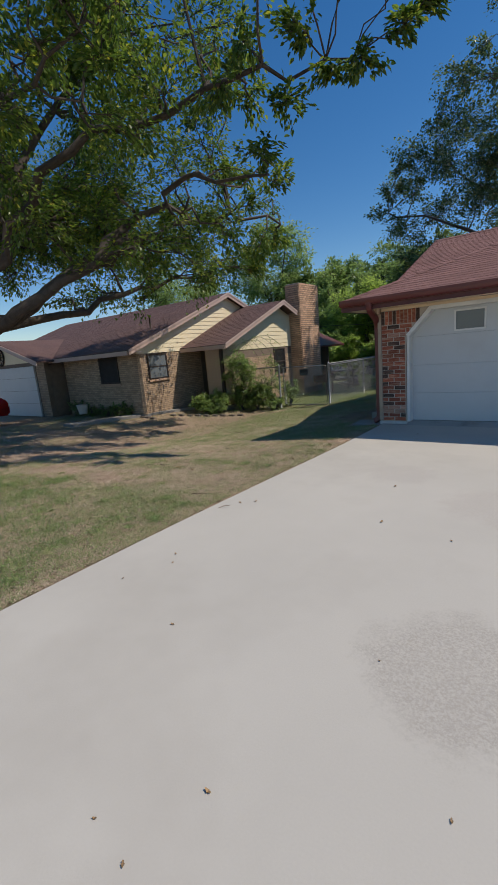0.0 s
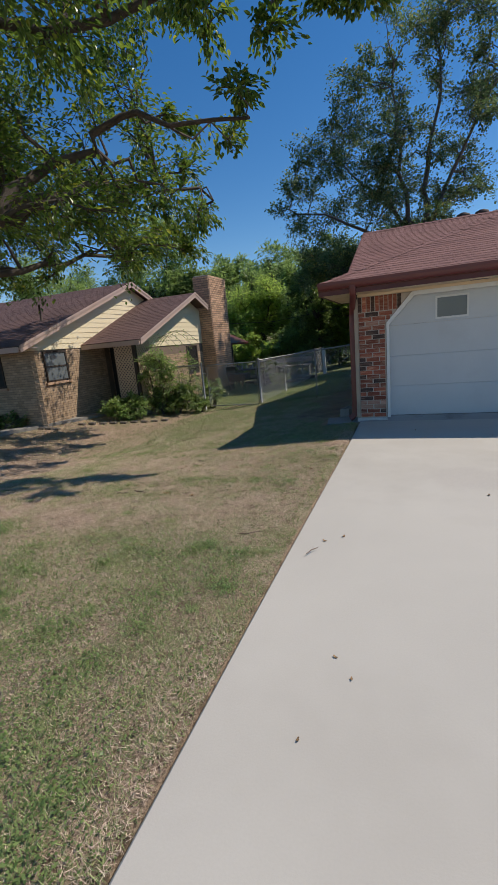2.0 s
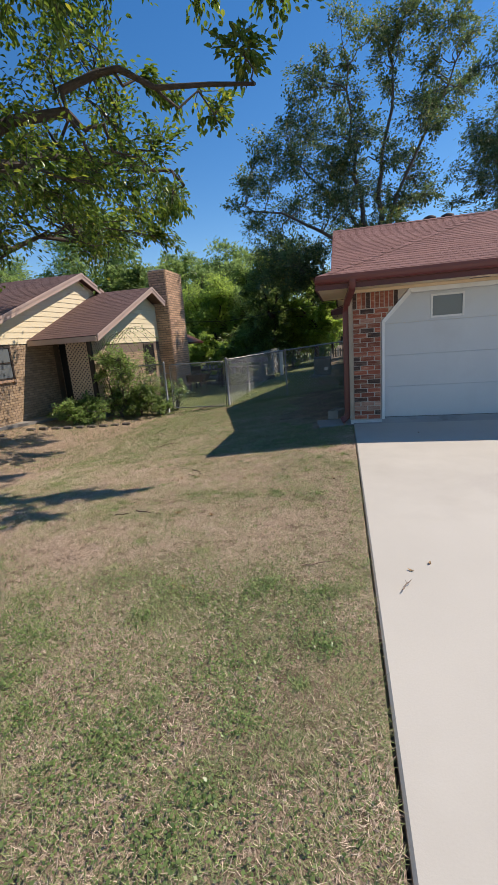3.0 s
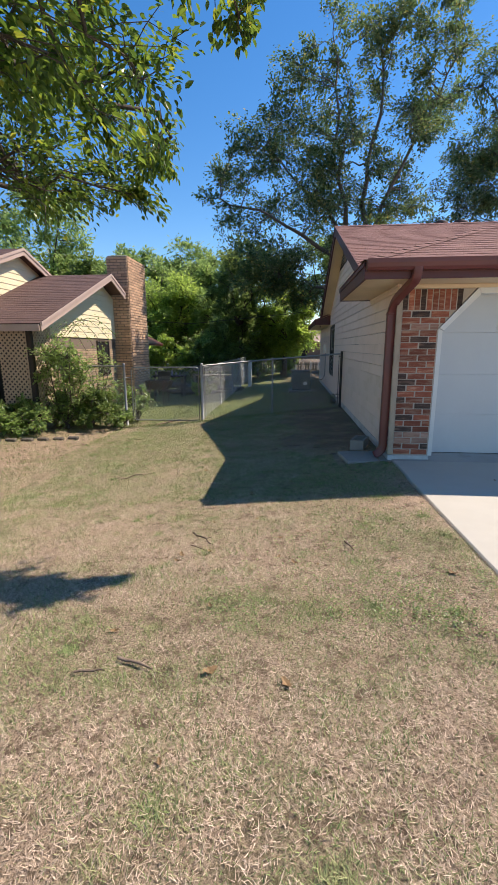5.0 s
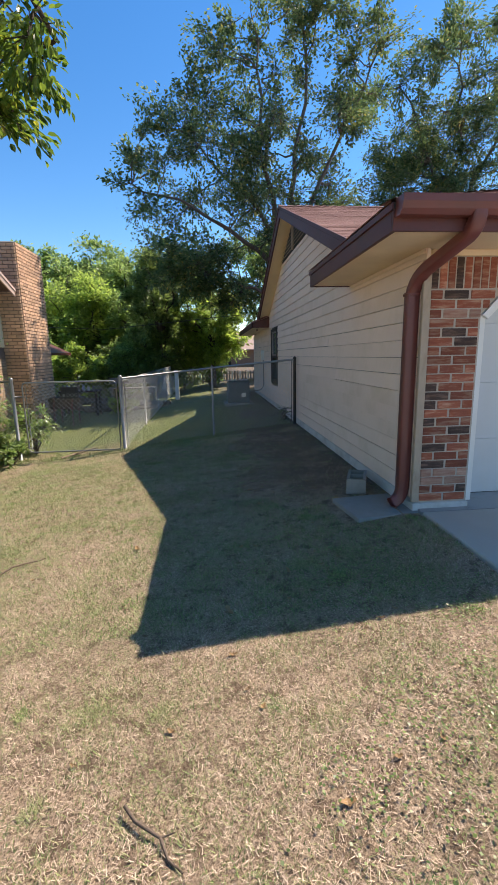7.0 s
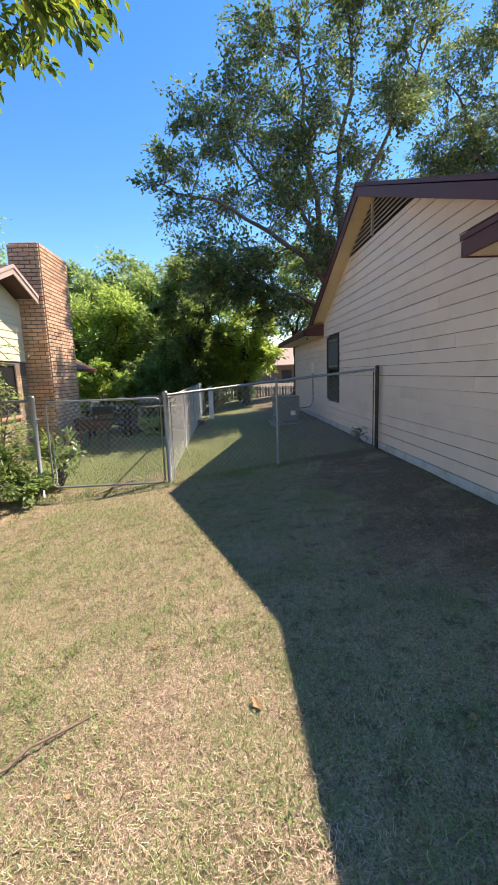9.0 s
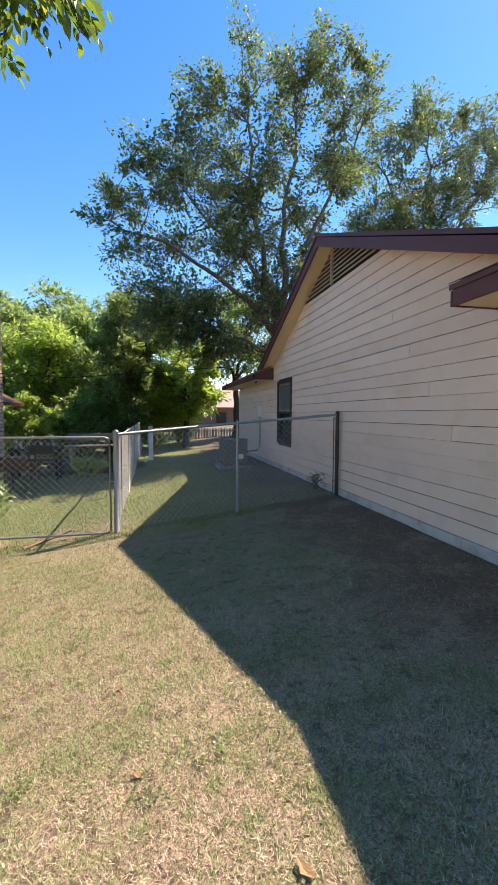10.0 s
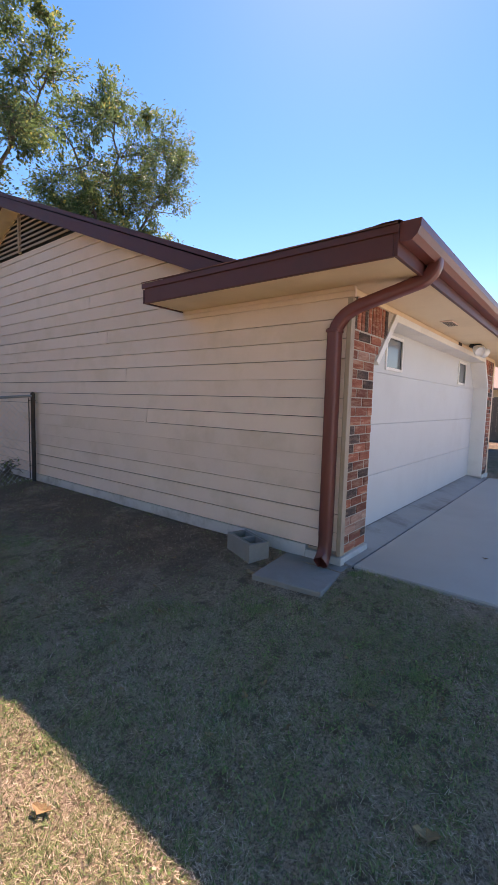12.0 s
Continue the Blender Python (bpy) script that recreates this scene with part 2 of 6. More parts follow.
FAR_ROOF = paint("pale_tan_shingles", (0.36, 0.25, 0.20), (0.44, 0.32, 0.26), 1.0, 40, 0.9, bump=0.2)
FAR_WALL = paint("far_brick_wall", (0.24, 0.15, 0.11), (0.32, 0.2, 0.15), 2.0, 30, 0.9, bump=0.2)


def ground_paint():
    m = bpy.data.materials.new("lawn_soil")
    m.use_nodes = True
    nt = m.node_tree
    L = nt.links.new
    bsdf = nt.nodes["Principled BSDF"]
    co = nt.nodes.new("ShaderNodeTexCoord").outputs["Object"]
    def noise_tex(scale, detail=4.0, rough=0.6):
        n = nd(nt, "ShaderNodeTexNoise", Scale=scale, Detail=detail, Roughness=rough)
        L(co, n.inputs["Vector"])
        return n.outputs[0]
    def rng(v, lo, hi):
        r = nt.nodes.new("ShaderNodeMapRange")
        r.inputs["From Min"].default_value, r.inputs["From Max"].default_value = lo, hi
        L(v, r.inputs["Value"])
        return r.outputs[0]
    def mix(f, a, b):
        x = nt.nodes.new("ShaderNodeMix")
        x.data_type = "RGBA"
        L(f, x.inputs["Factor"])
        for s, v in (("A", a), ("B", b)):
            if isinstance(v, tuple):
                x.inputs[s].default_value = (*v, 1)
            else:
                L(v, x.inputs[s])
        return x.outputs["Result"]
    straw = mix(rng(noise_tex(80, 5, 0.8), 0.38, 0.62), (0.13, 0.088, 0.056), (0.62, 0.455, 0.315))
    thatch = mix(rng(noise_tex(9, 5, 0.75), 0.5, 0.62), straw, (0.17, 0.112, 0.072))
    earth = mix(rng(noise_tex(1.3, 4), 0.6, 0.8), thatch, (0.40, 0.275, 0.18))
    green = mix(rng(noise_tex(60, 4, 0.7), 0.35, 0.65), (0.075, 0.095, 0.03), (0.22, 0.24, 0.09))
    sep = nt.nodes.new("ShaderNodeSeparateXYZ")
    L(co, sep.inputs[0])
    back = nt.nodes.new("ShaderNodeMath")
    back.operation = "MULTIPLY_ADD"
    back.inputs[1].default_value = 0.3
    L(rng(sep.outputs["Y"], 12.6, 14.2), back.inputs[0])
    L(noise_tex(0.55, 6, 0.68), back.inputs[2])
    col = mix(rng(back.outputs[0], 0.52, 0.72), earth, green)
    both = nt.nodes.new("ShaderNodeMath")
    both.operation = "MULTIPLY"
    L(rng(sep.outputs["X"], -5.0, -4.0), both.inputs[0])
    L(rng(sep.outputs["Y"], 8.8, 9.6), both.inputs[1])
    worn = nt.nodes.new("ShaderNodeMath")
    worn.operation = "MULTIPLY"
    L(both.outputs[0], worn.inputs[0])
    L(rng(noise_tex(2.2, 5, 0.7), 0.3, 0.5), worn.inputs[1])
    col = mix(worn.outputs[0], col, mix(rng(noise_tex(45, 5, 0.75), 0.35, 0.65), (0.10, 0.068, 0.046), (0.26, 0.175, 0.12)))
    L(col, bsdf.inputs["Base Color"])
    bsdf.inputs["Roughness"].default_value = 0.95
    bp = nd(nt, "ShaderNodeBump", Strength=0.9, Distance=0.03)
    L(noise_tex(70, 5, 0.75), bp.inputs["Height"])
    L(bp.outputs[0], bsdf.inputs["Normal"])
    return m


def blade_paint(name, low, high):
    """Each blade varies by itself between two colours."""
    m = bpy.data.materials.new(name)
    m.use_nodes = True
    nt = m.node_tree
    L = nt.links.new
    bsdf = nt.nodes["Principled BSDF"]
    rnd = nt.nodes.new("ShaderNodeNewGeometry").outputs["Random Per Island"]
    ramp = nt.nodes.new("ShaderNodeValToRGB")
    ramp.color_ramp.elements[0].color, ramp.color_ramp.elements[1].color = (*low, 1), (*high, 1)
    L(rnd, ramp.inputs[0])
    L(ramp.outputs[0], bsdf.inputs["Base Color"])
    bsdf.inputs["Roughness"].default_value = 0.7
    return m


SOIL = ground_paint()
STRAW = blade_paint("straw_blades", (0.30, 0.20, 0.135), (0.84, 0.655, 0.495))
WEED_LEAF = leaf_paint("weed_leaf", (0.075, 0.13, 0.045), (0.24, 0.33, 0.12))
OLIVE_BLADE = blade_paint("olive_blades", (0.13, 0.155, 0.055), (0.42, 0.42, 0.19))
GREEN_BLADE = blade_paint("green_blades", (0.075, 0.125, 0.036), (0.34, 0.41, 0.145))

# ---- builders ----
def tri_mesh(name, V, F, material, smooth=False):
    me = bpy.data.meshes.new(name)
    me.from_pydata([tuple(v) for v in V], [], [tuple(f) for f in F])
    me.materials.append(material)
    if smooth:
        me.polygons.foreach_set("use_smooth", [True] * len(me.polygons))
    me.update()
    return me


def thing(name, at, label, category, group="", kind=""):
    ob = new(name)
    ob.location = at
    ob.empty_display_size = 0.1
    return tagged(ob, label, category, group, kind)


def hang(ob, parent):
    """Put a mesh made in world places under its thing."""
    ob.parent = parent
    if parent.type == "EMPTY":
        ob.matrix_parent_inverse = Matrix.Translation(-parent.location)
    return ob


def part(name, bm, material, parent=None, label="", smooth=False):
    me = bpy.data.meshes.new(name)
    bm.to_mesh(me)
    bm.free()
    me.materials.append(material)
    if smooth:
        me.polygons.foreach_set("use_smooth", [True] * len(me.polygons))
    ob = new(name, me)
    if parent is not None:
        hang(ob, parent)
    if label:
        ob["label"] = label
    return ob


def part_of(name, V, F, material, parent=None, label="", smooth=False):
    ob = new(name, tri_mesh(name, V, F, material, smooth))
    if parent is not None:
        hang(ob, parent)
    if label:
        ob["label"] = label
    return ob


def cube(bm, lo, hi, bevel=0.0, m=None):
    lo, hi = Vector(lo), Vector(hi)
    mat = Matrix.Translation((lo + hi) / 2) @ Matrix.Diagonal((*(hi - lo), 1))
    if m is not None:
        mat = m @ mat
    made = bmesh.ops.create_cube(bm, size=1, matrix=mat)["verts"]
    if bevel:
        edges = list({e for v in made for e in v.link_edges})
        bmesh.ops.bevel(bm, geom=edges, offset=bevel, segments=1, affect="EDGES", profile=0.7)
    return bm


def box(lo, hi, bevel=0.0, m=None):
    return cube(bmesh.new(), lo, hi, bevel, m)


def prism(poly, axis, lo, hi):
    """A polygon in the two other axes, drawn out along axis from lo to hi."""
    bm = bmesh.new()
    def at(p, d):
        c = list(p)
        c.insert(axis, d)
        return c
    a = [bm.verts.new(at(p, lo)) for p in poly]
    b = [bm.verts.new(at(p, hi)) for p in poly]
    bm.faces.new(a)
    bm.faces.new(b)
    n = len(poly)
    for i in range(n):
        bm.faces.new((a[i], a[(i + 1) % n], b[(i + 1) % n], b[i]))
    bmesh.ops.recalc_face_normals(bm, faces=bm.faces)
    return bm


def slab(top, thick):
    """A sheet through the corners of top, thick metres deep downwards."""
    bm = bmesh.new()
    a = [bm.verts.new(p) for p in top]
    b = [bm.verts.new((p[0], p[1], p[2] - thick)) for p in top]
    n = len(top)
    bm.faces.new(a)
    bm.faces.new(b)
    for i in range(n):
        bm.faces.new((a[i], a[(i + 1) % n], b[(i + 1) % n], b[i]))
    bmesh.ops.recalc_face_normals(bm, faces=bm.faces)
    return bm


def tube_into(V, F, pts, radii, sides=6, cap=True):
    pts = [Vector(p) for p in pts]
    start = len(V)
    up = Vector((0.31, 0.17, 0.93))
    for i, p in enumerate(pts):
        d = (pts[min(i + 1, len(pts) - 1)] - pts[max(i - 1, 0)]).normalized()
        a = d.cross(up)
        if a.length < 1e-3:
            a = d.cross(Vector((1, 0, 0)))
        a.normalize()
        b = d.cross(a)
        for k in range(sides):
            w = 2 * math.pi * k / sides
            V.append(p + (a * math.cos(w) + b * math.sin(w)) * radii[i])
    for i in range(len(pts) - 1):
        for k in range(sides):
            k2 = (k + 1) % sides
            F.append((start + i * sides + k, start + i * sides + k2, start + (i + 1) * sides + k2, start + (i + 1) * sides + k))
    if cap:
        F.append(tuple(start + k for k in range(sides)))
        F.append(tuple(start + (len(pts) - 1) * sides + k for k in reversed(range(sides))))


def rod(name, pts, r, material, parent=None, label="", sides=8):
    V, F = [], []
    tube_into(V, F, pts, [r] * len(pts), sides)
    return part_of(name, V, F, material, parent, label, True)


def smooth_step(a, b, v):
    t = max(0.0, min(1.0, (v - a) / (b - a)))
    return t * t * (3 - 2 * t)


def ground_z(x, y):
    """The lawn: level by the drive, falling into a swale beyond the house's side, rising again to the neighbour's."""
    c = 0.04 - 0.08 * smooth_step(2.5, 7.5, y)
    u = max(0.0, min(5.0, -3.25 - x))
    z = c - 0.092 * u * smooth_step(2.5, 8.5, y)
    z += 0.22 * smooth_step(-8.6, -12.5, x) * smooth_step(2.5, 8.5, y)
    z += 0.012 * noise.noise((x * 1.3, y * 1.3, 0.0))
    return z

# ---- ground ----
def grid_mesh(xs, ys, z_at, material, name):
    V = [(x, y, z_at(x, y)) for y in ys for x in xs]
    n = len(xs)
    F = [(j * n + i, j * n + i + 1, (j + 1) * n + i + 1, (j + 1) * n + i) for j in range(len(ys) - 1) for i in range(n - 1)]
    return new(name, tri_mesh(name, V, F, material, True))


def lawn_z(x, y):
    if x > -3.142:
        return -0.16 if -30 < y < 30 else 0.0
    if x > -3.3:
        return ground_z(x, y) - 0.012
    return ground_z(x, y)


xs = sorted({-400, -200, -100, -60, -40, -30, *np.arange(-24, -3.3, 0.3).round(2).tolist(), -3.3, -3.146, -3.14, -2.0, 0, 4, 10, 16, 30, 60, 120, 400})
ys = sorted({-300, -100, -40, -20, -10, *np.arange(-5, 31, 0.4).round(2).tolist(), 40, 60, 100, 200, 500})
tagged(grid_mesh(xs, ys, lawn_z, SOIL, "ground"), "dry straw-coloured lawn with patches of green", "ground", kind="structure")

# driveway: cast slabs with joints, a separate apron under the garage door
drive = thing("driveway", (0, 3, -0.1), "pale grey concrete driveway with a stained patch", "driveway", kind="structure")
def drive_z(y):
    return 0.045 - 0.075 * smooth_step(2.0, 7.5, y)
def drive_slab(y0, y1, x0=-3.13, x1=2.75):
    V, F = [], []
    n = max(2, int((y1 - y0) / 0.35))
    for k in range(n + 1):
        y = y0 + (y1 - y0) * k / n
        z = drive_z(y)
        e = 0.012
        for x, dz in ((x0, -0.2), (x0, -e), (x0 + e, 0), (x1 - e, 0), (x1, -e), (x1, -0.2)):
            V.append((x, y, z + dz))
    for k in range(n):
        for i in range(5):
            F.append((k * 6 + i, k * 6 + i + 1, (k + 1) * 6 + i + 1, (k + 1) * 6 + i))
    F.append(tuple(range(6)))
    F.append(tuple(n * 6 + i for i in reversed(range(6))))
    part_of("concrete_slab", V, F, CONCRETE, drive)
drive_slab(-9.0, 8.39)
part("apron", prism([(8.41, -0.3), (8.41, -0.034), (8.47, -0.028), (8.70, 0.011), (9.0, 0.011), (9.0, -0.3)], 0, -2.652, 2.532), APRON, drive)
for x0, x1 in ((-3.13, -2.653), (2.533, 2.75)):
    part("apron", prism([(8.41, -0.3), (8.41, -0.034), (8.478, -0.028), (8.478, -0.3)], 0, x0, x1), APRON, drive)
part("joint", box((-3.12, 8.3905, -0.2), (2.7, 8.4095, -0.05)), DARK_STEEL, drive)

# ---- the house with the garage ----
FY_FOOT = 8.822                 # where the pier foundation ends
WX = -3.17                      # outer face of the side wall's siding
RIDGE_Y, RIDGE_Z = 14.07, 4.24  # gable's ridge
RAKE_X = -3.47
SF, SB = 0.385, 0.434           # pitch of the front and the back slope
EAVE_Z = 2.36
FRONT_Y, SIDE_X = 7.97, -3.69   # edges of the garage's eaves

def rake_y(z, side):
    """The gable's edge at a height, on its front (-1) or back (1) slope."""
    return RIDGE_Y - (RIDGE_Z - z) / SF if side < 0 else RIDGE_Y + (RIDGE_Z - z) / SB

WIN_Y0, WIN_Y1, WIN_Z0, WIN_Z1 = 16.27, 17.3, 0.62, 2.03
BACK_Y = 22.3
wall_parts = [
    [(8.6, 0.05), (WIN_Y0, 0.05), (WIN_Y0, RIDGE_Z - SB * (WIN_Y0 - RIDGE_Y) - 0.1), (RIDGE_Y, RIDGE_Z - 0.1), (9.3, 2.3), (8.6, 2.2)],
    [(WIN_Y0, 0.05), (WIN_Y1, 0.05), (WIN_Y1, WIN_Z0), (WIN_Y0, WIN_Z0)],
    [(WIN_Y0, WIN_Z1), (WIN_Y1, WIN_Z1), (WIN_Y1, RIDGE_Z - SB * (WIN_Y1 - RIDGE_Y) - 0.1), (WIN_Y0, RIDGE_Z - SB * (WIN_Y0 - RIDGE_Y) - 0.1)],
    [(WIN_Y1, 0.05), (BACK_Y, 0.05), (BACK_Y, 2.2), (18.2, 2.2), (WIN_Y1, RIDGE_Z - SB * (WIN_Y1 - RIDGE_Y) - 0.1)],
]
wall_west = thing("wall_west", (WX, 15, 0), "cream-painted lap siding wall with dark open joints", "wall", kind="structure")
# the core is black so the gaps between boards look deep in shade
for poly in wall_parts:
    part("wall_core", prism(poly, 0, WX + 0.02, WX + 0.17), BLACK, wall_west, "black wall core that darkens the open joints")
part("foundation", box((WX - 0.012, FY_FOOT, -0.5), (WX + 0.17, BACK_Y, 0.06), 0.006), FOUNDATION, wall_west)

# lap boards, one by one
def board(y0a, y1a, z0, y0b, y1b, z1):
    """A lapped board: proud at its foot, tucked in at its head; its ends may follow the rake."""
    xo, xi = WX - 0.011, WX - 0.001
    V = [(xo, y0a, z0), (xo, y1a, z0), (xi, y1b, z1), (xi, y0b, z1), (WX + 0.02, y0a, z0), (WX + 0.02, y1a, z0), (WX + 0.02, y1b, z1), (WX + 0.02, y0b, z1)]
    F = [(0, 3, 2, 1), (0, 1, 5, 4), (3, 7, 6, 2), (0, 4, 7, 3), (1, 2, 6, 5)]
    part_of("siding_board", V, F, SIDING, wall_west)
REVEAL = 0.157
rng = random.Random(4)
z = 0.062
row = 0
while z < RIDGE_Z - 0.2:
    z1 = min(z + REVEAL + 0.004, RIDGE_Z - 0.1)
    lo_y = lambda h: 8.532 if h < 2.23 else max(8.6, rake_y(h + 0.09, -1))
    hi_y = lambda h: BACK_Y if h < 2.2 else min(BACK_Y, rake_y(h + 0.1, 1))
    spans = [(lo_y(z), hi_y(z), lo_y(z1), hi_y(z1))]
    cut = 10.2 + 3.6 * ((row * 0.37) % 1)
    if z < 3.1 and row % 3 == 0 and row > 4 and cut > max(lo_y(z), lo_y(z1)) + 0.5:
        spans = [(spans[0][0], cut - 0.002, spans[0][2], cut - 0.002), (cut + 0.002, spans[0][1], cut + 0.002, spans[0][3])]
    out = []
    for a0, a1, b0, b1 in spans:
        if WIN_Z0 - 0.02 < (z + z1) / 2 < WIN_Z1 + 0.02 and a0 < WIN_Y0 and a1 > WIN_Y1:
            out += [(a0, WIN_Y0 - 0.03, b0, WIN_Y0 - 0.03), (WIN_Y1 + 0.03, a1, WIN_Y1 + 0.03, b1)]
        else:
            out.append((a0, a1, b0, b1))
    for a0, a1, b0, b1 in out:
        if a1 > a0 + 0.05 and b1 > b0:
            dz = rng.uniform(-0.003, 0.003) + (0.005 if row in (0, 1, 2) else 0.0)
            gap = 0.009 if row == 1 else (0.008 if rng.random() < 0.15 else 0.0055)
            board(a0, a1, z + dz + 0.003, b0, b1, z1 - gap)
    z += REVEAL
    row += 1

part("frieze_moulding", box((WX - 0.016, 8.47, 2.101), (WX + 0.019, 10.38, 2.1825), 0.004), SIDING, wall_west)
part("crown_moulding", box((WX - 0.03, 8.47, 2.145), (WX - 0.0165, 10.38, 2.1825), 0.004), SIDING, wall_west)

# side window: dark frame, two sashes, sill
window = thing("window_1", (WX, 16.8, WIN_Z0), "dark-framed sash window in the siding wall", "window", kind="structure")
def ring(x0, x1, y0, y1, z0, z1, w):
    bm = bmesh.new()
    for a, b in (((x0, y0, z0), (x1, y0 + w, z1)), ((x0, y1 - w, z0), (x1, y1, z1)), ((x0, y0 + w, z0), (x1, y1 - w, z0 + w)), ((x0, y0 + w, z1 - w), (x1, y1 - w, z1))):
        cube(bm, a, b)
    return bm
part("window_frame", ring(WX - 0.03, WX + 0.08, WIN_Y0 - 0.03, WIN_Y1 + 0.03, WIN_Z0 - 0.03, WIN_Z1 + 0.03, 0.07), DARK_WOOD, window)
part("sash", ring(WX - 0.004, WX + 0.05, WIN_Y0 + 0.041, WIN_Y1 - 0.041, 1.34, WIN_Z1 - 0.041, 0.045), GREY_WOOD, window)
part("sash", ring(WX + 0.0, WX + 0.06, WIN_Y0 + 0.041, WIN_Y1 - 0.041, WIN_Z0 + 0.041, 1.337, 0.045), DARK_WOOD, window)
part("pane", box((WX + 0.02, WIN_Y0 + 0.08, 1.38), (WX + 0.026, WIN_Y1 - 0.08, WIN_Z1 - 0.08)), GLASS_GREY, window)
part("pane", box((WX + 0.03, WIN_Y0 + 0.08, WIN_Z0 + 0.08), (WX + 0.036, WIN_Y1 - 0.08, 1.3)), GLASS_DARK, window)

# triangular gable vent with slats
vent = thing("gable_vent", (WX, 14.05, 3.45), "dark triangular louvred gable vent with a middle post", "vent")
VZ = 3.44
def vent_y(h, side):
    return rake_y(h + 0.19, side)
part("backing", prism([(vent_y(VZ, -1), VZ), (vent_y(VZ, 1), VZ), (RIDGE_Y, RIDGE_Z - 0.19)], 0, WX - 0.012, WX + 0.0), BLACK, vent)
h = VZ + 0.02
while h < RIDGE_Z - 0.26:
    a, b = vent_y(h, -1) + 0.03, vent_y(h, 1) - 0.03
    V = [(WX - 0.045, a, h), (WX - 0.045, b, h), (WX - 0.014, b, h + 0.045), (WX - 0.014, a, h + 0.045), (WX - 0.045, a, h + 0.012), (WX - 0.045, b, h + 0.012), (WX - 0.014, b, h + 0.057), (WX - 0.014, a, h + 0.057)]
    F = [(0, 1, 2, 3), (4, 7, 6, 5), (0, 4, 5, 1), (3, 2, 6, 7), (0, 3, 7, 4), (1, 5, 6, 2)]
    part_of("slat", V, F, TAN_WOOD, vent)
    h += 0.07
part("post", box((WX - 0.055, RIDGE_Y - 0.02, VZ), (WX - 0.013, RIDGE_Y + 0.02, RIDGE_Z - 0.22), 0.003), TAN_WOOD, vent)

# front wall: brick piers beside the garage opening, frieze above
FY = 8.5
DX0, DX1, DY = -2.64, 2.52, 8.722
wall_front = thing("wall_south", (0, FY, 0), "garage front with red brick piers and cream frieze", "wall", kind="structure")
for x0, x1 in ((WX - 0.012, -2.655), (2.535, 3.12)):
    part("pier_foundation", box((x0, FY - 0.02, -0.3), (x1, FY + 0.32, 0.0195), 0.006), FOUNDATION, wall_front)
CH0, CH1 = 1.66, 2.10
part("pier_core", prism([(-3.13, 0.02), (-2.66, 0.02), (-2.66, CH0), (-2.24, CH1 + 0.03), (-3.13, CH1 + 0.03)], 1, FY + 0.06, FY + 0.32), MORTAR, wall_front)
part("pier_core", prism([(2.54, 0.02), (3.02, 0.02), (3.02, CH1 + 0.03), (2.12, CH1 + 0.03), (2.54, CH0)], 1, FY + 0.06, FY + 0.32), MORTAR, wall_front)
part("mortar_bed", prism([(-3.118, 0.02), (-2.665, 0.02), (-2.665, CH0), (-2.25, CH1 + 0.028), (-3.118, CH1 + 0.028)], 1, FY + 0.006, FY + 0.058), MORTAR, wall_front)
part("mortar_bed", prism([(2.545, 0.02), (3.0, 0.02), (3.0, CH1 + 0.028), (2.13, CH1 + 0.028), (2.545, CH0)], 1, FY + 0.006, FY + 0.058), MORTAR, wall_front)
part("frieze", box((-3.13, FY + 0.03, CH1 + 0.035), (3.02, FY + 0.32, 2.4)), CREAM, wall_front)
part("frieze_board", box((-3.12, FY - 0.0, 2.132), (3.03, FY + 0.028, 2.18), 0.004), CREAM, wall_front)
part("corner_board", box((WX - 0.018, FY - 0.012, 0.03), (-3.121, FY + 0.028, 2.10), 0.003), WORN_BOARD, wall_front, "weathered cream corner board with rotten joints")
part("return_wall", box((3.021, FY + 0.05, 0.0), (3.12, 14.0, 2.3)), CREAM, wall_front)
part("return_corner", box((3.005, FY, 0.0), (3.12, FY + 0.048, 2.13)), CREAM, wall_front)
part("rear_wall", box((WX + 0.18, BACK_Y - 0.15, -0.1), (12, BACK_Y, 2.2)), CREAM, wall_front)

# white trim round the opening, with cut corners
trim = thing("garage_door_trim", (0, FY, 0), "white painted trim with cut upper corners", "trim", kind="structure")
W = 0.05
part("jamb_trim", prism([(-2.655, 0.014), (-2.655 + W, 0.014), (-2.655 + W, CH0 - 0.03), (-2.655, CH0)], 1, FY + 0.03, DY), WHITE, trim)
part("jamb_trim", prism([(2.535, 0.014), (2.535 - W, 0.014), (2.535 - W, CH0 - 0.03), (2.535, CH0)], 1, FY - 0.012, DY), WHITE, trim)
part("corner_trim", prism([(-2.655, CH0), (-2.655 + W, CH0 - 0.03), (-2.205, CH1 - 0.045), (-2.235, CH1 + 0.03)], 1, FY - 0.012, DY), WHITE, trim)
part("corner_trim", prism([(2.535, CH0), (2.535 - W, CH0 - 0.03), (2.085, CH1 - 0.045), (2.115, CH1 + 0.03)], 1, FY - 0.012, DY), WHITE, trim)
part("head_trim", prism([(-2.233, CH1 + 0.03), (-2.203, CH1 - 0.035), (2.083, CH1 - 0.035), (2.113, CH1 + 0.03)], 1, FY - 0.01, DY), WHITE, trim)

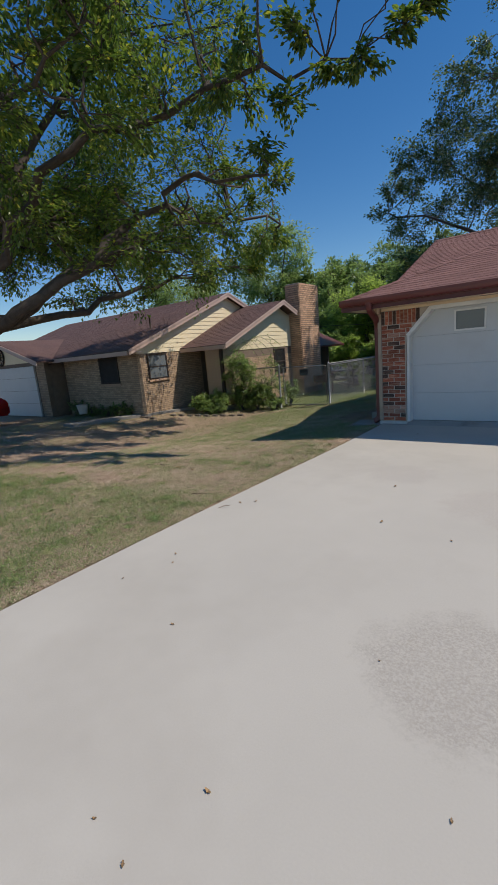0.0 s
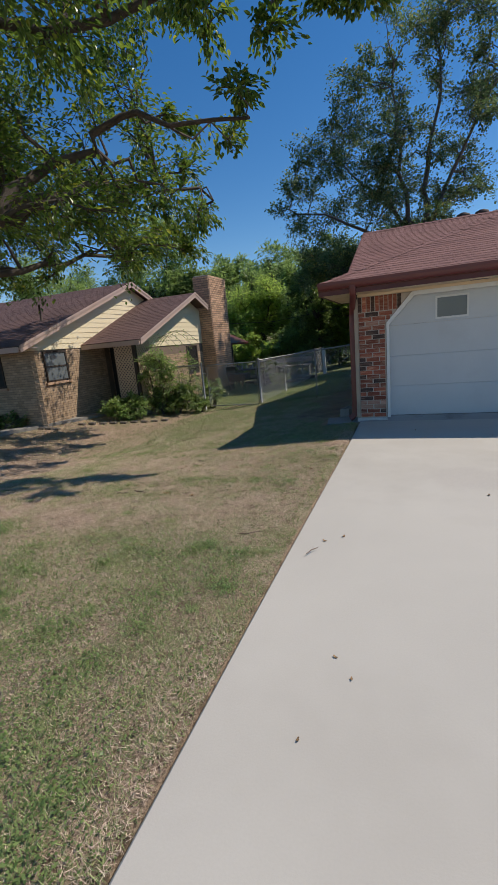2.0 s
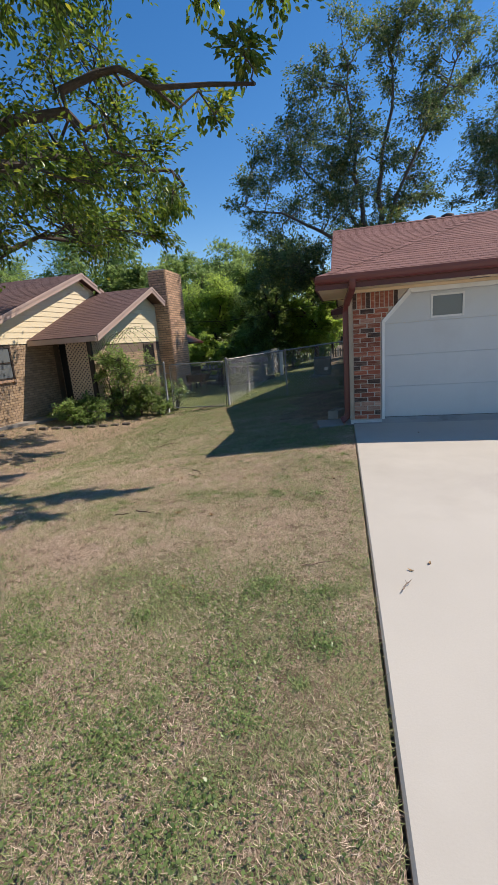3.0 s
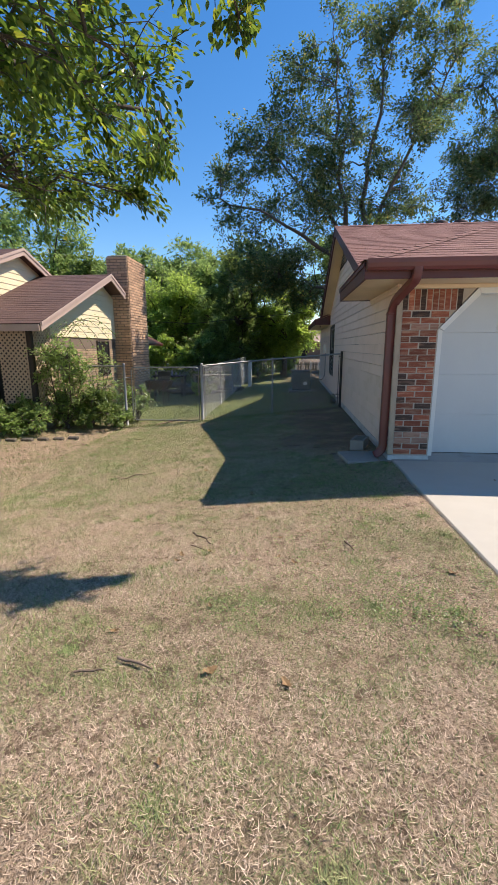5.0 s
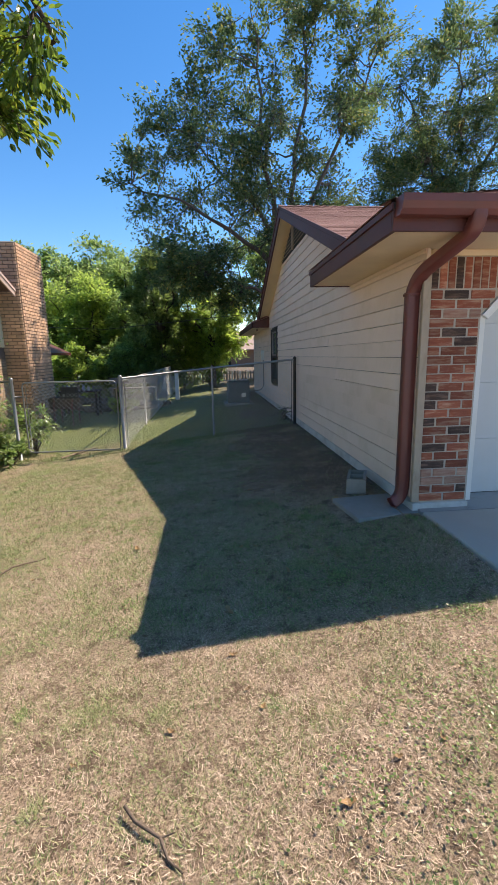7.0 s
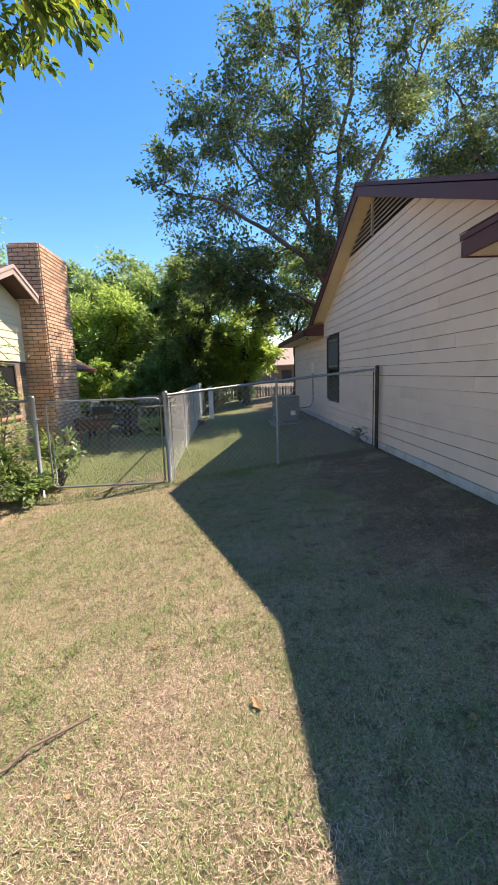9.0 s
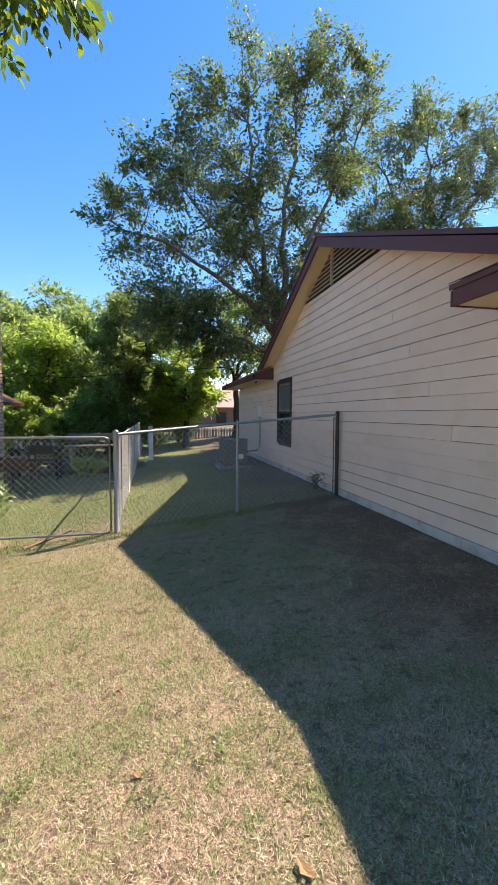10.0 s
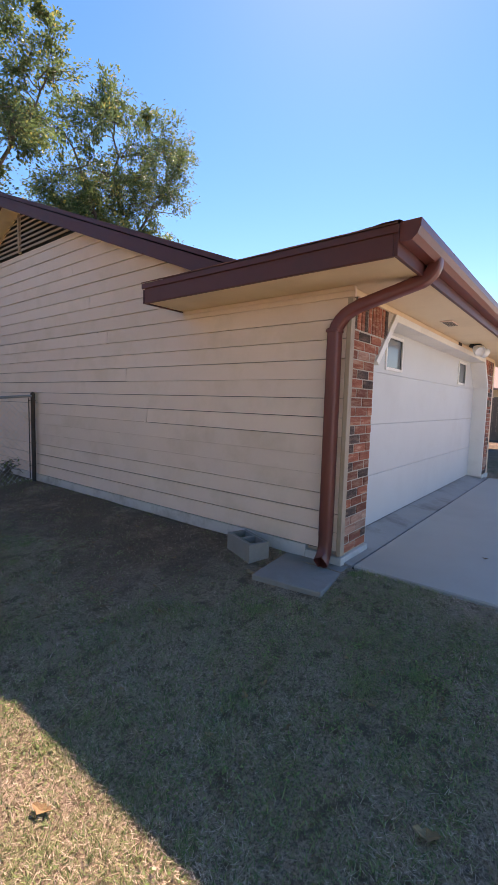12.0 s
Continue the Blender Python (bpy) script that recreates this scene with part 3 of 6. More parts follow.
# sectional door with two small windows
door = thing("garage_door", (0, DY, 0), "closed white sectional garage door with two small windows", "garage door")
sec = [(0.018, 0.547), (0.549, 1.077), (1.079, 1.607), (1.609, 2.13)]
WINS = ((-1.87, -1.36), (1.26, 1.77))
for i, (a, b) in enumerate(sec):
    bm = bmesh.new()
    if i < 3:
        cube(bm, (DX0, DY, a), (DX1, DY + 0.045, b), 0.003)
    else:
        xs_ = [DX0, WINS[0][0], WINS[0][1], WINS[1][0], WINS[1][1], DX1]
        for k in range(5):
            if k % 2 == 0:
                cube(bm, (xs_[k], DY, a), (xs_[k + 1], DY + 0.045, b))
            else:
                cube(bm, (xs_[k], DY, a), (xs_[k + 1], DY + 0.045, 1.65))
                cube(bm, (xs_[k], DY, 2.02), (xs_[k + 1], DY + 0.045, b))
    part("door_section", bm, DOOR_WHITE, door)
part("bottom_seal", box((DX0, DY + 0.005, 0.0125), (DX1, DY + 0.04, 0.018)), BLACK, door, "black rubber bottom seal")
for a, b in WINS:
    bm = bmesh.new()
    for lo, hi in (((a, DY - 0.014, 1.65), (a + 0.03, DY - 0.001, 2.02)), ((b - 0.03, DY - 0.014, 1.65), (b, DY - 0.001, 2.02)), ((a + 0.03, DY - 0.014, 1.65), (b - 0.03, DY - 0.001, 1.68)), ((a + 0.03, DY - 0.014, 1.99), (b - 0.03, DY - 0.001, 2.02))):
        cube(bm, lo, hi)
    frame_ob = part("window_frame", bm, WHITE, door, "white window frame")
    part("pane", box((a + 0.01, DY + 0.012, 1.655), (b - 0.01, DY + 0.018, 2.015)), GLASS_GREY, frame_ob)

# ---- roof ----
roof = thing("roof", (0, 12, 2.4), "brown-red asphalt shingle roof with hip over the garage", "roof", kind="structure")

def shingles(name, origin, along, up, rows, left, right, material, parent, expo=0.142, tab=0.3):
    """Courses of tabs on a sloping plane: along runs with the eave, up climbs the slope (both unit); left and right give a course's ends at a height up the slope."""
    o, a, u = Vector(origin), Vector(along), Vector(up)
    n = a.cross(u)
    if n.z < 0:
        n = -n
    r = random.Random(7)
    V, F = [], []
    k = 0
    while k * expo < rows:
        s0, s1 = k * expo, min((k + 1) * expo + 0.02, rows + 0.01)
        l0, r0, l1, r1 = left(s0), right(s0), left(s1), right(s1)
        if r0 - l0 > 0.02:
            cnt = max(1, round((r0 - l0) / tab))
            for j in range(cnt):
                f0, f1 = j / cnt, (j + 1) / cnt
                lift = 0.008 + r.uniform(-0.001, 0.0015)
                q = len(V)
                for f, s, e in ((f0, s0, lift), (f1, s0, lift), (f1, s1, 0.003), (f0, s1, 0.003), (f0, s0, 0.0), (f1, s0, 0.0)):
                    lx, rx = (l0, r0) if s == s0 else (l1, r1)
                    gap = 0.002 if f == f0 else -0.002
                    V.append(o + a * (lx + (rx - lx) * f + gap) + u * s + n * e)
                F += [(q, q + 1, q + 2, q + 3), (q, q + 4, q + 5, q + 1)]
        k += 1
    return part_of(name, V, F, material, parent)

L_F = math.hypot(1, SF)
UPF, UPW = Vector((0, 1, SF)) / L_F, Vector((1, 0, SF)) / L_F
TOP = (RIDGE_Z - EAVE_Z) / SF
top_s = TOP * L_F
# front slope over the garage, hip to the side
part("roof_deck", slab([(SIDE_X, FRONT_Y, EAVE_Z - 0.01), (12, FRONT_Y, EAVE_Z - 0.01), (12, FRONT_Y + TOP, RIDGE_Z - 0.01), (SIDE_X + TOP, FRONT_Y + TOP, RIDGE_Z - 0.01)], 0.04), DARK_WOOD, roof)
shingles("shingles", (SIDE_X, FRONT_Y - 0.02, EAVE_Z - 0.005), (1, 0, 0), UPF, top_s, lambda s: s / L_F, lambda s: 12.0, SHINGLE, roof)
# the hip's side slope
VAL_Y = RIDGE_Y - (RIDGE_Z - EAVE_Z) / SF
part("roof_deck", slab([(SIDE_X, FRONT_Y, EAVE_Z - 0.01), (SIDE_X + TOP, FRONT_Y + TOP, RIDGE_Z - 0.01), (SIDE_X + RIDGE_Y - VAL_Y, RIDGE_Y, RIDGE_Z - 0.01), (WX, VAL_Y + WX - SIDE_X, EAVE_Z + SF * (WX - SIDE_X) - 0.01), (WX, 10.41, EAVE_Z + SF * (WX - SIDE_X) - 0.01), (SIDE_X, 10.41, EAVE_Z - 0.01)], 0.04), DARK_WOOD, roof)
def w_right(s):
    d = s / L_F
    return 10.41 - FRONT_Y if d < WX - SIDE_X else VAL_Y + d - FRONT_Y + 0.02
shingles("shingles", (SIDE_X - 0.02, FRONT_Y, EAVE_Z - 0.005), (0, 1, 0), UPW, (RIDGE_Y - VAL_Y) * L_F, lambda s: s / L_F, w_right, SHINGLE, roof)
# main gable: front and back slopes
part("roof_deck", slab([(RAKE_X, VAL_Y + RAKE_X - SIDE_X, RIDGE_Z - SF * (RIDGE_Y - VAL_Y - RAKE_X + SIDE_X) - 0.012), (RAKE_X, RIDGE_Y, RIDGE_Z - 0.012), (SIDE_X + RIDGE_Y - VAL_Y, RIDGE_Y, RIDGE_Z - 0.012)], 0.04), DARK_WOOD, roof)
sv = (RIDGE_Y - VAL_Y) * L_F
shingles("shingles", (SIDE_X, VAL_Y, EAVE_Z - 0.005), (1, 0, 0), UPF, sv, lambda s: RAKE_X - SIDE_X - 0.02, lambda s: max(RAKE_X - SIDE_X - 0.02, s / L_F), SHINGLE, roof)
L_B = math.hypot(1, SB)
BACK_EAVE_Y = 23.0
B0 = RIDGE_Y + (RIDGE_Z - 2.3) / SB
part("roof_deck", slab([(RAKE_X, RIDGE_Y, RIDGE_Z - 0.012), (RAKE_X, B0, 2.3), (12, B0, 2.3), (12, RIDGE_Y, RIDGE_Z - 0.012)], 0.04), SHINGLE, roof)
part("roof_deck", slab([(SIDE_X + TOP, FRONT_Y + TOP, RIDGE_Z - 0.014), (12, FRONT_Y + TOP, RIDGE_Z - 0.014), (12, RIDGE_Y, RIDGE_Z - 0.014), (SIDE_X + TOP, RIDGE_Y, RIDGE_Z - 0.014)], 0.03), SHINGLE, roof)
part("roof_deck", slab([(SIDE_X, 17.75, 2.32), (SIDE_X, BACK_EAVE_Y, 2.3), (12, BACK_EAVE_Y, 2.3), (12, 17.75, 2.75), (WX, 17.75, 2.75), (WX, 17.75, 2.52)], 0.04), SHINGLE, roof)
# hip and ridge caps
V, F = [], []
for i in range(26):
    p = Vector((SIDE_X, FRONT_Y, EAVE_Z + 0.012)) + Vector((1, 1, SF)) * (0.18 * i)
    q = p + Vector((1, 1, SF)) * 0.2
    sdir = Vector((1, -1, 0)).normalized() * 0.11
    dn = Vector((0, 0, -0.028))
    k = len(V)
    lift = Vector((0, 0, 0.006))
    V += [p + sdir + dn + lift, p + lift * 1.6, p - sdir + dn + lift, q + sdir + dn, q, q - sdir + dn]
    F += [(k, k + 1, k + 4, k + 3), (k + 1, k + 2, k + 5, k + 4)]
for i in range(26):
    x = RAKE_X - 0.02 + 0.18 * i
    k = len(V)
    V += [(x, RIDGE_Y - 0.13, RIDGE_Z - 0.03), (x, RIDGE_Y, RIDGE_Z + 0.025), (x, RIDGE_Y + 0.13, RIDGE_Z - 0.04), (x + 0.2, RIDGE_Y - 0.13, RIDGE_Z - 0.04), (x + 0.2, RIDGE_Y, RIDGE_Z + 0.013), (x + 0.2, RIDGE_Y + 0.13, RIDGE_Z - 0.05)]
    F += [(k, k + 1, k + 4, k + 3), (k + 1, k + 2, k + 5, k + 4)]
part_of("ridge_cap", V, F, SHINGLE, roof)

# fascias, rakes and soffits
eaves = thing("eaves", (SIDE_X, 9, 2.2), "dark brown fascia boards with cream soffits", "trim", kind="structure")
SOF = 2.183
part("fascia", box((SIDE_X, FRONT_Y + 0.03, SOF - 0.01), (SIDE_X + 0.03, 10.38, EAVE_Z - 0.035), 0.003), BROWN, eaves)
part("drip_edge", box((SIDE_X - 0.014, FRONT_Y - 0.005, EAVE_Z - 0.055), (SIDE_X - 0.001, 10.41, EAVE_Z - 0.008), 0.002), BROWN, eaves)
part("fascia", box((SIDE_X, FRONT_Y, SOF - 0.01), (5.0, FRONT_Y + 0.028, EAVE_Z - 0.03), 0.003), BROWN, eaves)
part("end_fascia", prism([(SIDE_X + 0.0, SOF - 0.01), (WX, SOF - 0.01), (WX, EAVE_Z + SF * (WX - SIDE_X) - 0.06), (SIDE_X, EAVE_Z - 0.06)], 1, 10.382, 10.405), BROWN, eaves)
part("soffit", slab([(SIDE_X + 0.031, FRONT_Y + 0.029, SOF + 0.012), (5.0, FRONT_Y + 0.029, SOF + 0.012), (5.0, FY + 0.2, SOF + 0.012), (WX + 0.03, FY + 0.2, SOF + 0.012), (WX + 0.03, 10.38, SOF + 0.012), (SIDE_X + 0.031, 10.38, SOF + 0.012)], 0.012), CREAM, eaves)
def rake(side):
    s = SF if side < 0 else SB
    y_end = VAL_Y + 0.15 if side < 0 else B0
    z_end = RIDGE_Z - s * abs(y_end - RIDGE_Y)
    lo, hi = 0.2, 0.012
    part("rake_fascia", prism([(RIDGE_Y, RIDGE_Z - hi), (y_end, z_end - hi), (y_end, z_end - lo), (RIDGE_Y, RIDGE_Z - lo)], 0, RAKE_X, RAKE_X + 0.03), BROWN, eaves)
    part("rake_drip_edge", prism([(RIDGE_Y, RIDGE_Z + 0.01), (y_end, z_end + 0.01), (y_end, z_end - 0.04), (RIDGE_Y, RIDGE_Z - 0.04)], 0, RAKE_X - 0.016, RAKE_X - 0.002), BROWN, eaves)
    part("rake_soffit", prism([(RIDGE_Y, RIDGE_Z - 0.15), (y_end, z_end - 0.15), (y_end, z_end - 0.165), (RIDGE_Y, RIDGE_Z - 0.165)], 0, RAKE_X + 0.031, WX + 0.02), CREAM, eaves)
rake(-1)
rake(1)
part("fascia", box((SIDE_X, 17.75, 2.15), (SIDE_X + 0.03, BACK_EAVE_Y, 2.275)), BROWN, eaves)
part("end_fascia", prism([(SIDE_X, 2.15), (WX, 2.15), (WX, 2.46), (SIDE_X, 2.275)], 1, 17.75, 17.775), BROWN, eaves)
part("soffit", box((SIDE_X + 0.031, 17.78, 2.155), (WX + 0.02, BACK_EAVE_Y, 2.17)), CREAM, eaves)

# gutter along the front: a K-shaped channel
gutter = thing("gutter", (0, 7.9, 2.3), "brown-red painted metal gutter along the garage eave", "gutter")
gy, gz = FRONT_Y - 0.002, EAVE_Z + 0.01
sec_g = [(gy, gz), (gy, gz - 0.115), (gy - 0.075, gz - 0.115), (gy - 0.105, gz - 0.085), (gy - 0.122, gz - 0.045), (gy - 0.125, gz), (gy - 0.113, gz), (gy - 0.11, gz - 0.04), (gy - 0.094, gz - 0.078), (gy - 0.07, gz - 0.106), (gy - 0.012, gz - 0.106), (gy - 0.012, gz)]
part("channel", prism(sec_g, 0, SIDE_X + 0.02, 5.0), GUTTER, gutter)
part("end_cap", prism(sec_g[:6], 0, SIDE_X + 0.012, SIDE_X + 0.0195), GUTTER, gutter)

# downspout: rectangular pipe with two bends and a kick at its foot
spout = thing("downspout", (-3.22, 8.5, 0), "brown-red metal downspout with a scuffed kick-out foot", "downspout")
def rect_pipe(name, pts, w, d, material, parent, label=""):
    """A rounded-corner rectangular pipe along pts (a plane path), w across and d deep."""
    V, F = [], []
    prof = []
    for sx, sy, a0 in ((1, 1, 0), (-1, 1, 90), (-1, -1, 180), (1, -1, 270)):
        for a in (0, 45, 90):
            w_ = radians(a0 + a)
            prof.append((sx * (w / 2 - 0.015) + 0.015 * math.cos(w_), sy * (d / 2 - 0.015) + 0.015 * math.sin(w_)))
    n = len(prof)
    P = [Vector(p) for p in pts]
    for i, p in enumerate(P):
        t = (P[min(i + 1, len(P) - 1)] - P[max(i - 1, 0)]).normalized()
        a = Vector((1, 0, 0)) - t * t.x
        if a.length < 0.2:
            a = Vector((0, 1, 0)) - t * t.y
        a.normalize()
        b = t.cross(a)
        for u, v in prof:
            V.append(p + a * u + b * v)
    for i in range(len(P) - 1):
        for k in range(n):
            F.append((i * n + k, i * n + (k + 1) % n, (i + 1) * n + (k + 1) % n, (i + 1) * n + k))
    return part_of(name, V, F, material, parent, label, True)
def arc(p0, p1, p2, n=5):
    p0, p1, p2 = Vector(p0), Vector(p1), Vector(p2)
    return [p0 * (1 - t) ** 2 + p1 * 2 * t * (1 - t) + p2 * t * t for t in (i / n for i in range(n + 1))]
SPX = -3.205
top_a = (-3.13, 7.905, 2.33)
path = [Vector(top_a)] + arc((-3.13, 7.905, 2.27), (-3.13, 7.905, 2.19), (-3.14, 7.99, 2.15)) + arc((-3.2, 8.42, 2.02), (SPX - 0.02, 8.575, 1.96), (SPX - 0.025, 8.605, 1.83))
rect_pipe("elbow", path, 0.1, 0.084, GUTTER, spout)
rect_pipe("pipe", [(SPX - 0.025, 8.605, 1.86), (SPX - 0.025, 8.605, 1.0), (SPX - 0.025, 8.605, 0.2)], 0.108, 0.09, GUTTER, spout)
rect_pipe("foot", [(SPX - 0.025, 8.605, 0.21)] + arc((SPX - 0.025, 8.605, 0.14), (SPX - 0.03, 8.605, 0.03), (SPX - 0.13, 8.585, 0.0)), 0.104, 0.087, GUTTER, spout, "scuffed red-brown foot")
for zz in (1.83,):
    part("strap", box((SPX - 0.083, 8.553, zz), (SPX + 0.024, 8.657, zz + 0.022), 0.004), GUTTER, spout)

# splash pad and hollow block
pad = part("splash_pad", box((-0.30, -0.285, -0.155), (0.30, 0.285, 0.0), 0.008), CONCRETE_OLD)
pad.matrix_world = pose(-3.46, 8.68, -0.045, 0, 0, 7)
tagged(pad, "grey concrete splash pad under the downspout", "splash pad")
def hollow_block():
    bm = bmesh.new()
    L_, w_, h_ = 0.39, 0.195, 0.19
    t = 0.03
    cube(bm, (-w_ / 2, -L_ / 2, 0), (-w_ / 2 + t, L_ / 2, h_))
    cube(bm, (w_ / 2 - t, -L_ / 2, 0), (w_ / 2, L_ / 2, h_))
    for y in (-L_ / 2, -t / 2, L_ / 2 - t):
        cube(bm, (-w_ / 2 + t, y, 0), (w_ / 2 - t, y + t, h_ - 0.001))
    return bm
block = part("concrete_block", hollow_block(), CONCRETE_OLD)
block.matrix_world = pose(-3.43, 9.26, -0.10, 0, 0, -21)
tagged(block, "grey hollow concrete block beside the siding wall", "concrete block")

# roof vents behind the ridge
for x in (-0.9, -0.45):
    turbine = thing("roof_vent", (x, 14.5, 4.1), "round grey metal roof vent behind the ridge", "roof vent", "roof vents")
    V, F = [], []
    tube_into(V, F, [(x, 14.5, 4.0), (x, 14.5, 4.27)], [0.12, 0.12], 14)
    part_of("neck", V, F, GALV, turbine, "", True)
    V, F = [], []
    tube_into(V, F, [(x, 14.5, 4.27), (x, 14.5, 4.31), (x, 14.5, 4.38), (x, 14.5, 4.42)], [0.13, 0.17, 0.16, 0.06], 16)
    part_of("cap", V, F, DARK_STEEL, turbine, "", True)

# flood light, house number, soffit vent
lamp = thing("flood_light", (0.62, 8.45, 2.2), "twin white flood light with black motion sensor", "lamp")
part("base", box((0.54, 8.28, 2.14), (0.74, 8.44, 2.182), 0.012), BLACK, lamp)
for k, (dx, dy) in enumerate(((-0.09, -0.08), (0.12, -0.1))):
    V, F = [], []
    c = Vector((0.63 + dx, 8.36, 2.13))
    d = Vector((dx * 3, dy * 3, -0.18)).normalized()
    tube_into(V, F, [c, c + d * 0.06, c + d * 0.13, c + d * 0.16], [0.03, 0.06, 0.078, 0.07], 14)
    part_of("lamp_head", V, F, LAMP_WHITE, lamp, "white lamp head", True)
part("sensor", box((0.6, 8.28, 2.09), (0.65, 8.33, 2.144), 0.01), BLACK, lamp)
number = thing("house_number", (0.26, FY, 2.12), "dark house number plate on the frieze", "house number")
for k in range(3):
    part("digit", box((0.20 + k * 0.06, FY - 0.012, 2.134), (0.235 + k * 0.06, FY - 0.001, 2.178), 0.004), DARK_WOOD, number)
sv_ob = thing("soffit_vent", (-1.25, 8.25, SOF), "small cream soffit vent", "vent")
part("vent_frame", box((-1.42, 8.2, SOF - 0.012), (-1.12, 8.32, SOF - 0.001), 0.003), SIDING, sv_ob)
for k in range(5):
    part("slat", box((-1.40, 8.21 + 0.02 * k, SOF - 0.017), (-1.14, 8.222 + 0.02 * k, SOF - 0.0125)), GREY_WOOD, sv_ob)
panel = part("door_bell_box", box((2.62, FY - 0.03, 1.3), (2.7, FY - 0.001, 1.42), 0.005), GREY_WOOD)
tagged(panel, "small grey keypad box beside the garage door", "keypad")

# ---- chain-link fence and gate ----
def chain_mesh(p0, p1, z0, z1, parent, pitch=0.088, wire=0.0019, name="wire_mesh"):
    """Diamond wire between two ground points; z0 and z1: bottom and top (bottom, top at each end)."""
    p0, p1 = Vector((*p0, 0)), Vector((*p1, 0))
    W_ = (p1 - p0).length
    a = (p1 - p0) / W_
    nrm = Vector((-a.y, a.x, 0))
    H_ = z1[0] - z0[0]
    V, F = [], []
    def at(u, v):
        f = u / W_
        return p0 + a * u + Vector((0, 0, z0[0] + (z0[1] - z0[0]) * f + v * ((z1[0] - z0[0]) * (1 - f) + (z1[1] - z0[1]) * f) / H_))
    for way in (1, -1):
        u = -H_ if way > 0 else 0.0
        end = W_ if way > 0 else W_ + H_
        while u < end:
            if way > 0:
                ua, va = (u, 0) if u > 0 else (0, -u)
                ub, vb = (u + H_, H_) if u + H_ < W_ else (W_, W_ - u)
            else:
                ua, va = (u, 0) if u < W_ else (W_, u - W_)
                ub, vb = (u - H_, H_) if u - H_ > 0 else (0, u)
            if abs(ua - ub) > 0.02:
                tube_into(V, F, [at(ua, va) + nrm * 0.002 * way, at(ub, vb) + nrm * 0.002 * way], [wire, wire], 3, False)
            u += pitch
    ob = part_of(name, V, F, WIRE, parent)
    ob["kind"] = "stuff"
    return ob

def post(x, y, zb, zt, r, parent, dark=False):
    V, F = [], []
    tube_into(V, F, [(x, y, zb - 0.15), (x, y, zt), (x, y, zt + 0.02), (x, y, zt + 0.045), (x, y, zt + 0.06)], [r, r, r * 1.15, r * 0.9, r * 0.2], 10)
    return part_of("post", V, F, DARK_STEEL if dark else GALV, parent, "", True)

GP0, GP1 = (-8.6, 13.24), (-6.64, 13.24)
WP = (-3.235, 13.67)
MP = (-4.92, 13.48)
def gz_(p):
    return ground_z(*p)
fence = thing("chain_link_fence", (-5, 13.5, -0.1), "galvanised chain-link fence between house and gate", "fence")
post(*GP1, gz_(GP1), 1.0, 0.038, fence)
post(*WP, -0.05, 1.27, 0.03, fence, True)
post(*MP, gz_(MP), 1.13, 0.02, fence)
rod("top_rail", [(GP1[0], GP1[1], 0.99), (MP[0], MP[1], 1.14), (WP[0], WP[1], 1.27)], 0.02, GALV, fence)
chain_mesh(GP1, MP, (gz_(GP1) + 0.03, gz_(MP) + 0.03), (0.97, 1.12), fence)
chain_mesh(MP, WP, (gz_(MP) + 0.03, -0.01), (1.12, 1.25), fence)
rod("tension_bar", [(WP[0] - 0.06, WP[1], 0.0), (WP[0] - 0.06, WP[1], 1.24)], 0.008, DARK_STEEL, fence)
for zz in (0.2, 0.55, 0.9, 1.2):
    rod("tie_band", [(WP[0] - 0.075, WP[1] - 0.012, zz), (WP[0] + 0.03, WP[1] - 0.034, zz)], 0.006, DARK_STEEL, fence)
rod("tension_bar", [(GP1[0] + 0.07, GP1[1] + 0.01, gz_(GP1) + 0.05), (GP1[0] + 0.07, GP1[1] + 0.01, 0.96)], 0.007, GALV, fence)

side_fence = thing("chain_link_fence", (-6.64, 20, -0.3), "galvanised chain-link fence running to the back yard", "fence")
prev = None
for k in range(6):
    p = (-6.64 - 0.02 * k, 13.24 + 3.0 * k)
    if k:
        post(*p, gz_(p), 0.92, 0.022, side_fence)
        rod("top_rail", [(prev[0], prev[1], 0.94), (p[0], p[1], 0.94)], 0.018, GALV, side_fence)
        chain_mesh(prev, p, (gz_(prev) + 0.03, gz_(p) + 0.03), (0.93, 0.93), side_fence, 0.105, 0.0018)
    prev = p

left_fence = thing("chain_link_fence", (-9.3, 13.24, -0.4), "galvanised chain-link fence behind the shrubs", "fence")
post(*GP0, gz_(GP0), 1.0, 0.034, left_fence)
post(-10.2, 13.24, gz_((-10.2, 13.24)), 0.98, 0.03, left_fence)
rod("top_rail", [(-10.2, 13.24, 0.98), (GP0[0], 13.24, 0.98)], 0.02, GALV, left_fence)
chain_mesh((-10.2, 13.24), GP0, (gz_((-10.2, 13.24)) + 0.03, gz_(GP0) + 0.03), (0.97, 0.97), left_fence)

gate = thing("chain_link_gate", (-7.5, 13.24, -0.35), "closed galvanised chain-link walk gate", "gate")
ga, gb, gzb, gzt = -8.42, -6.72, -0.36, 0.955
V, F = [], []
def rounded_loop(x0, x1, z0, z1, y, r=0.07):
    pts = []
    for cx, cz, a0 in ((x1 - r, z1 - r, 0), (x0 + r, z1 - r, 90), (x0 + r, z0 + r, 180), (x1 - r, z0 + r, 270)):
        for a in (0, 45, 90):
            w_ = radians(a0 + a)
            pts.append((cx + r * math.cos(w_), y, cz + r * math.sin(w_)))
    return pts + [pts[0]]
rod("gate_frame", rounded_loop(ga, gb, gzb, gzt, 13.24), 0.0145, GALV, gate)
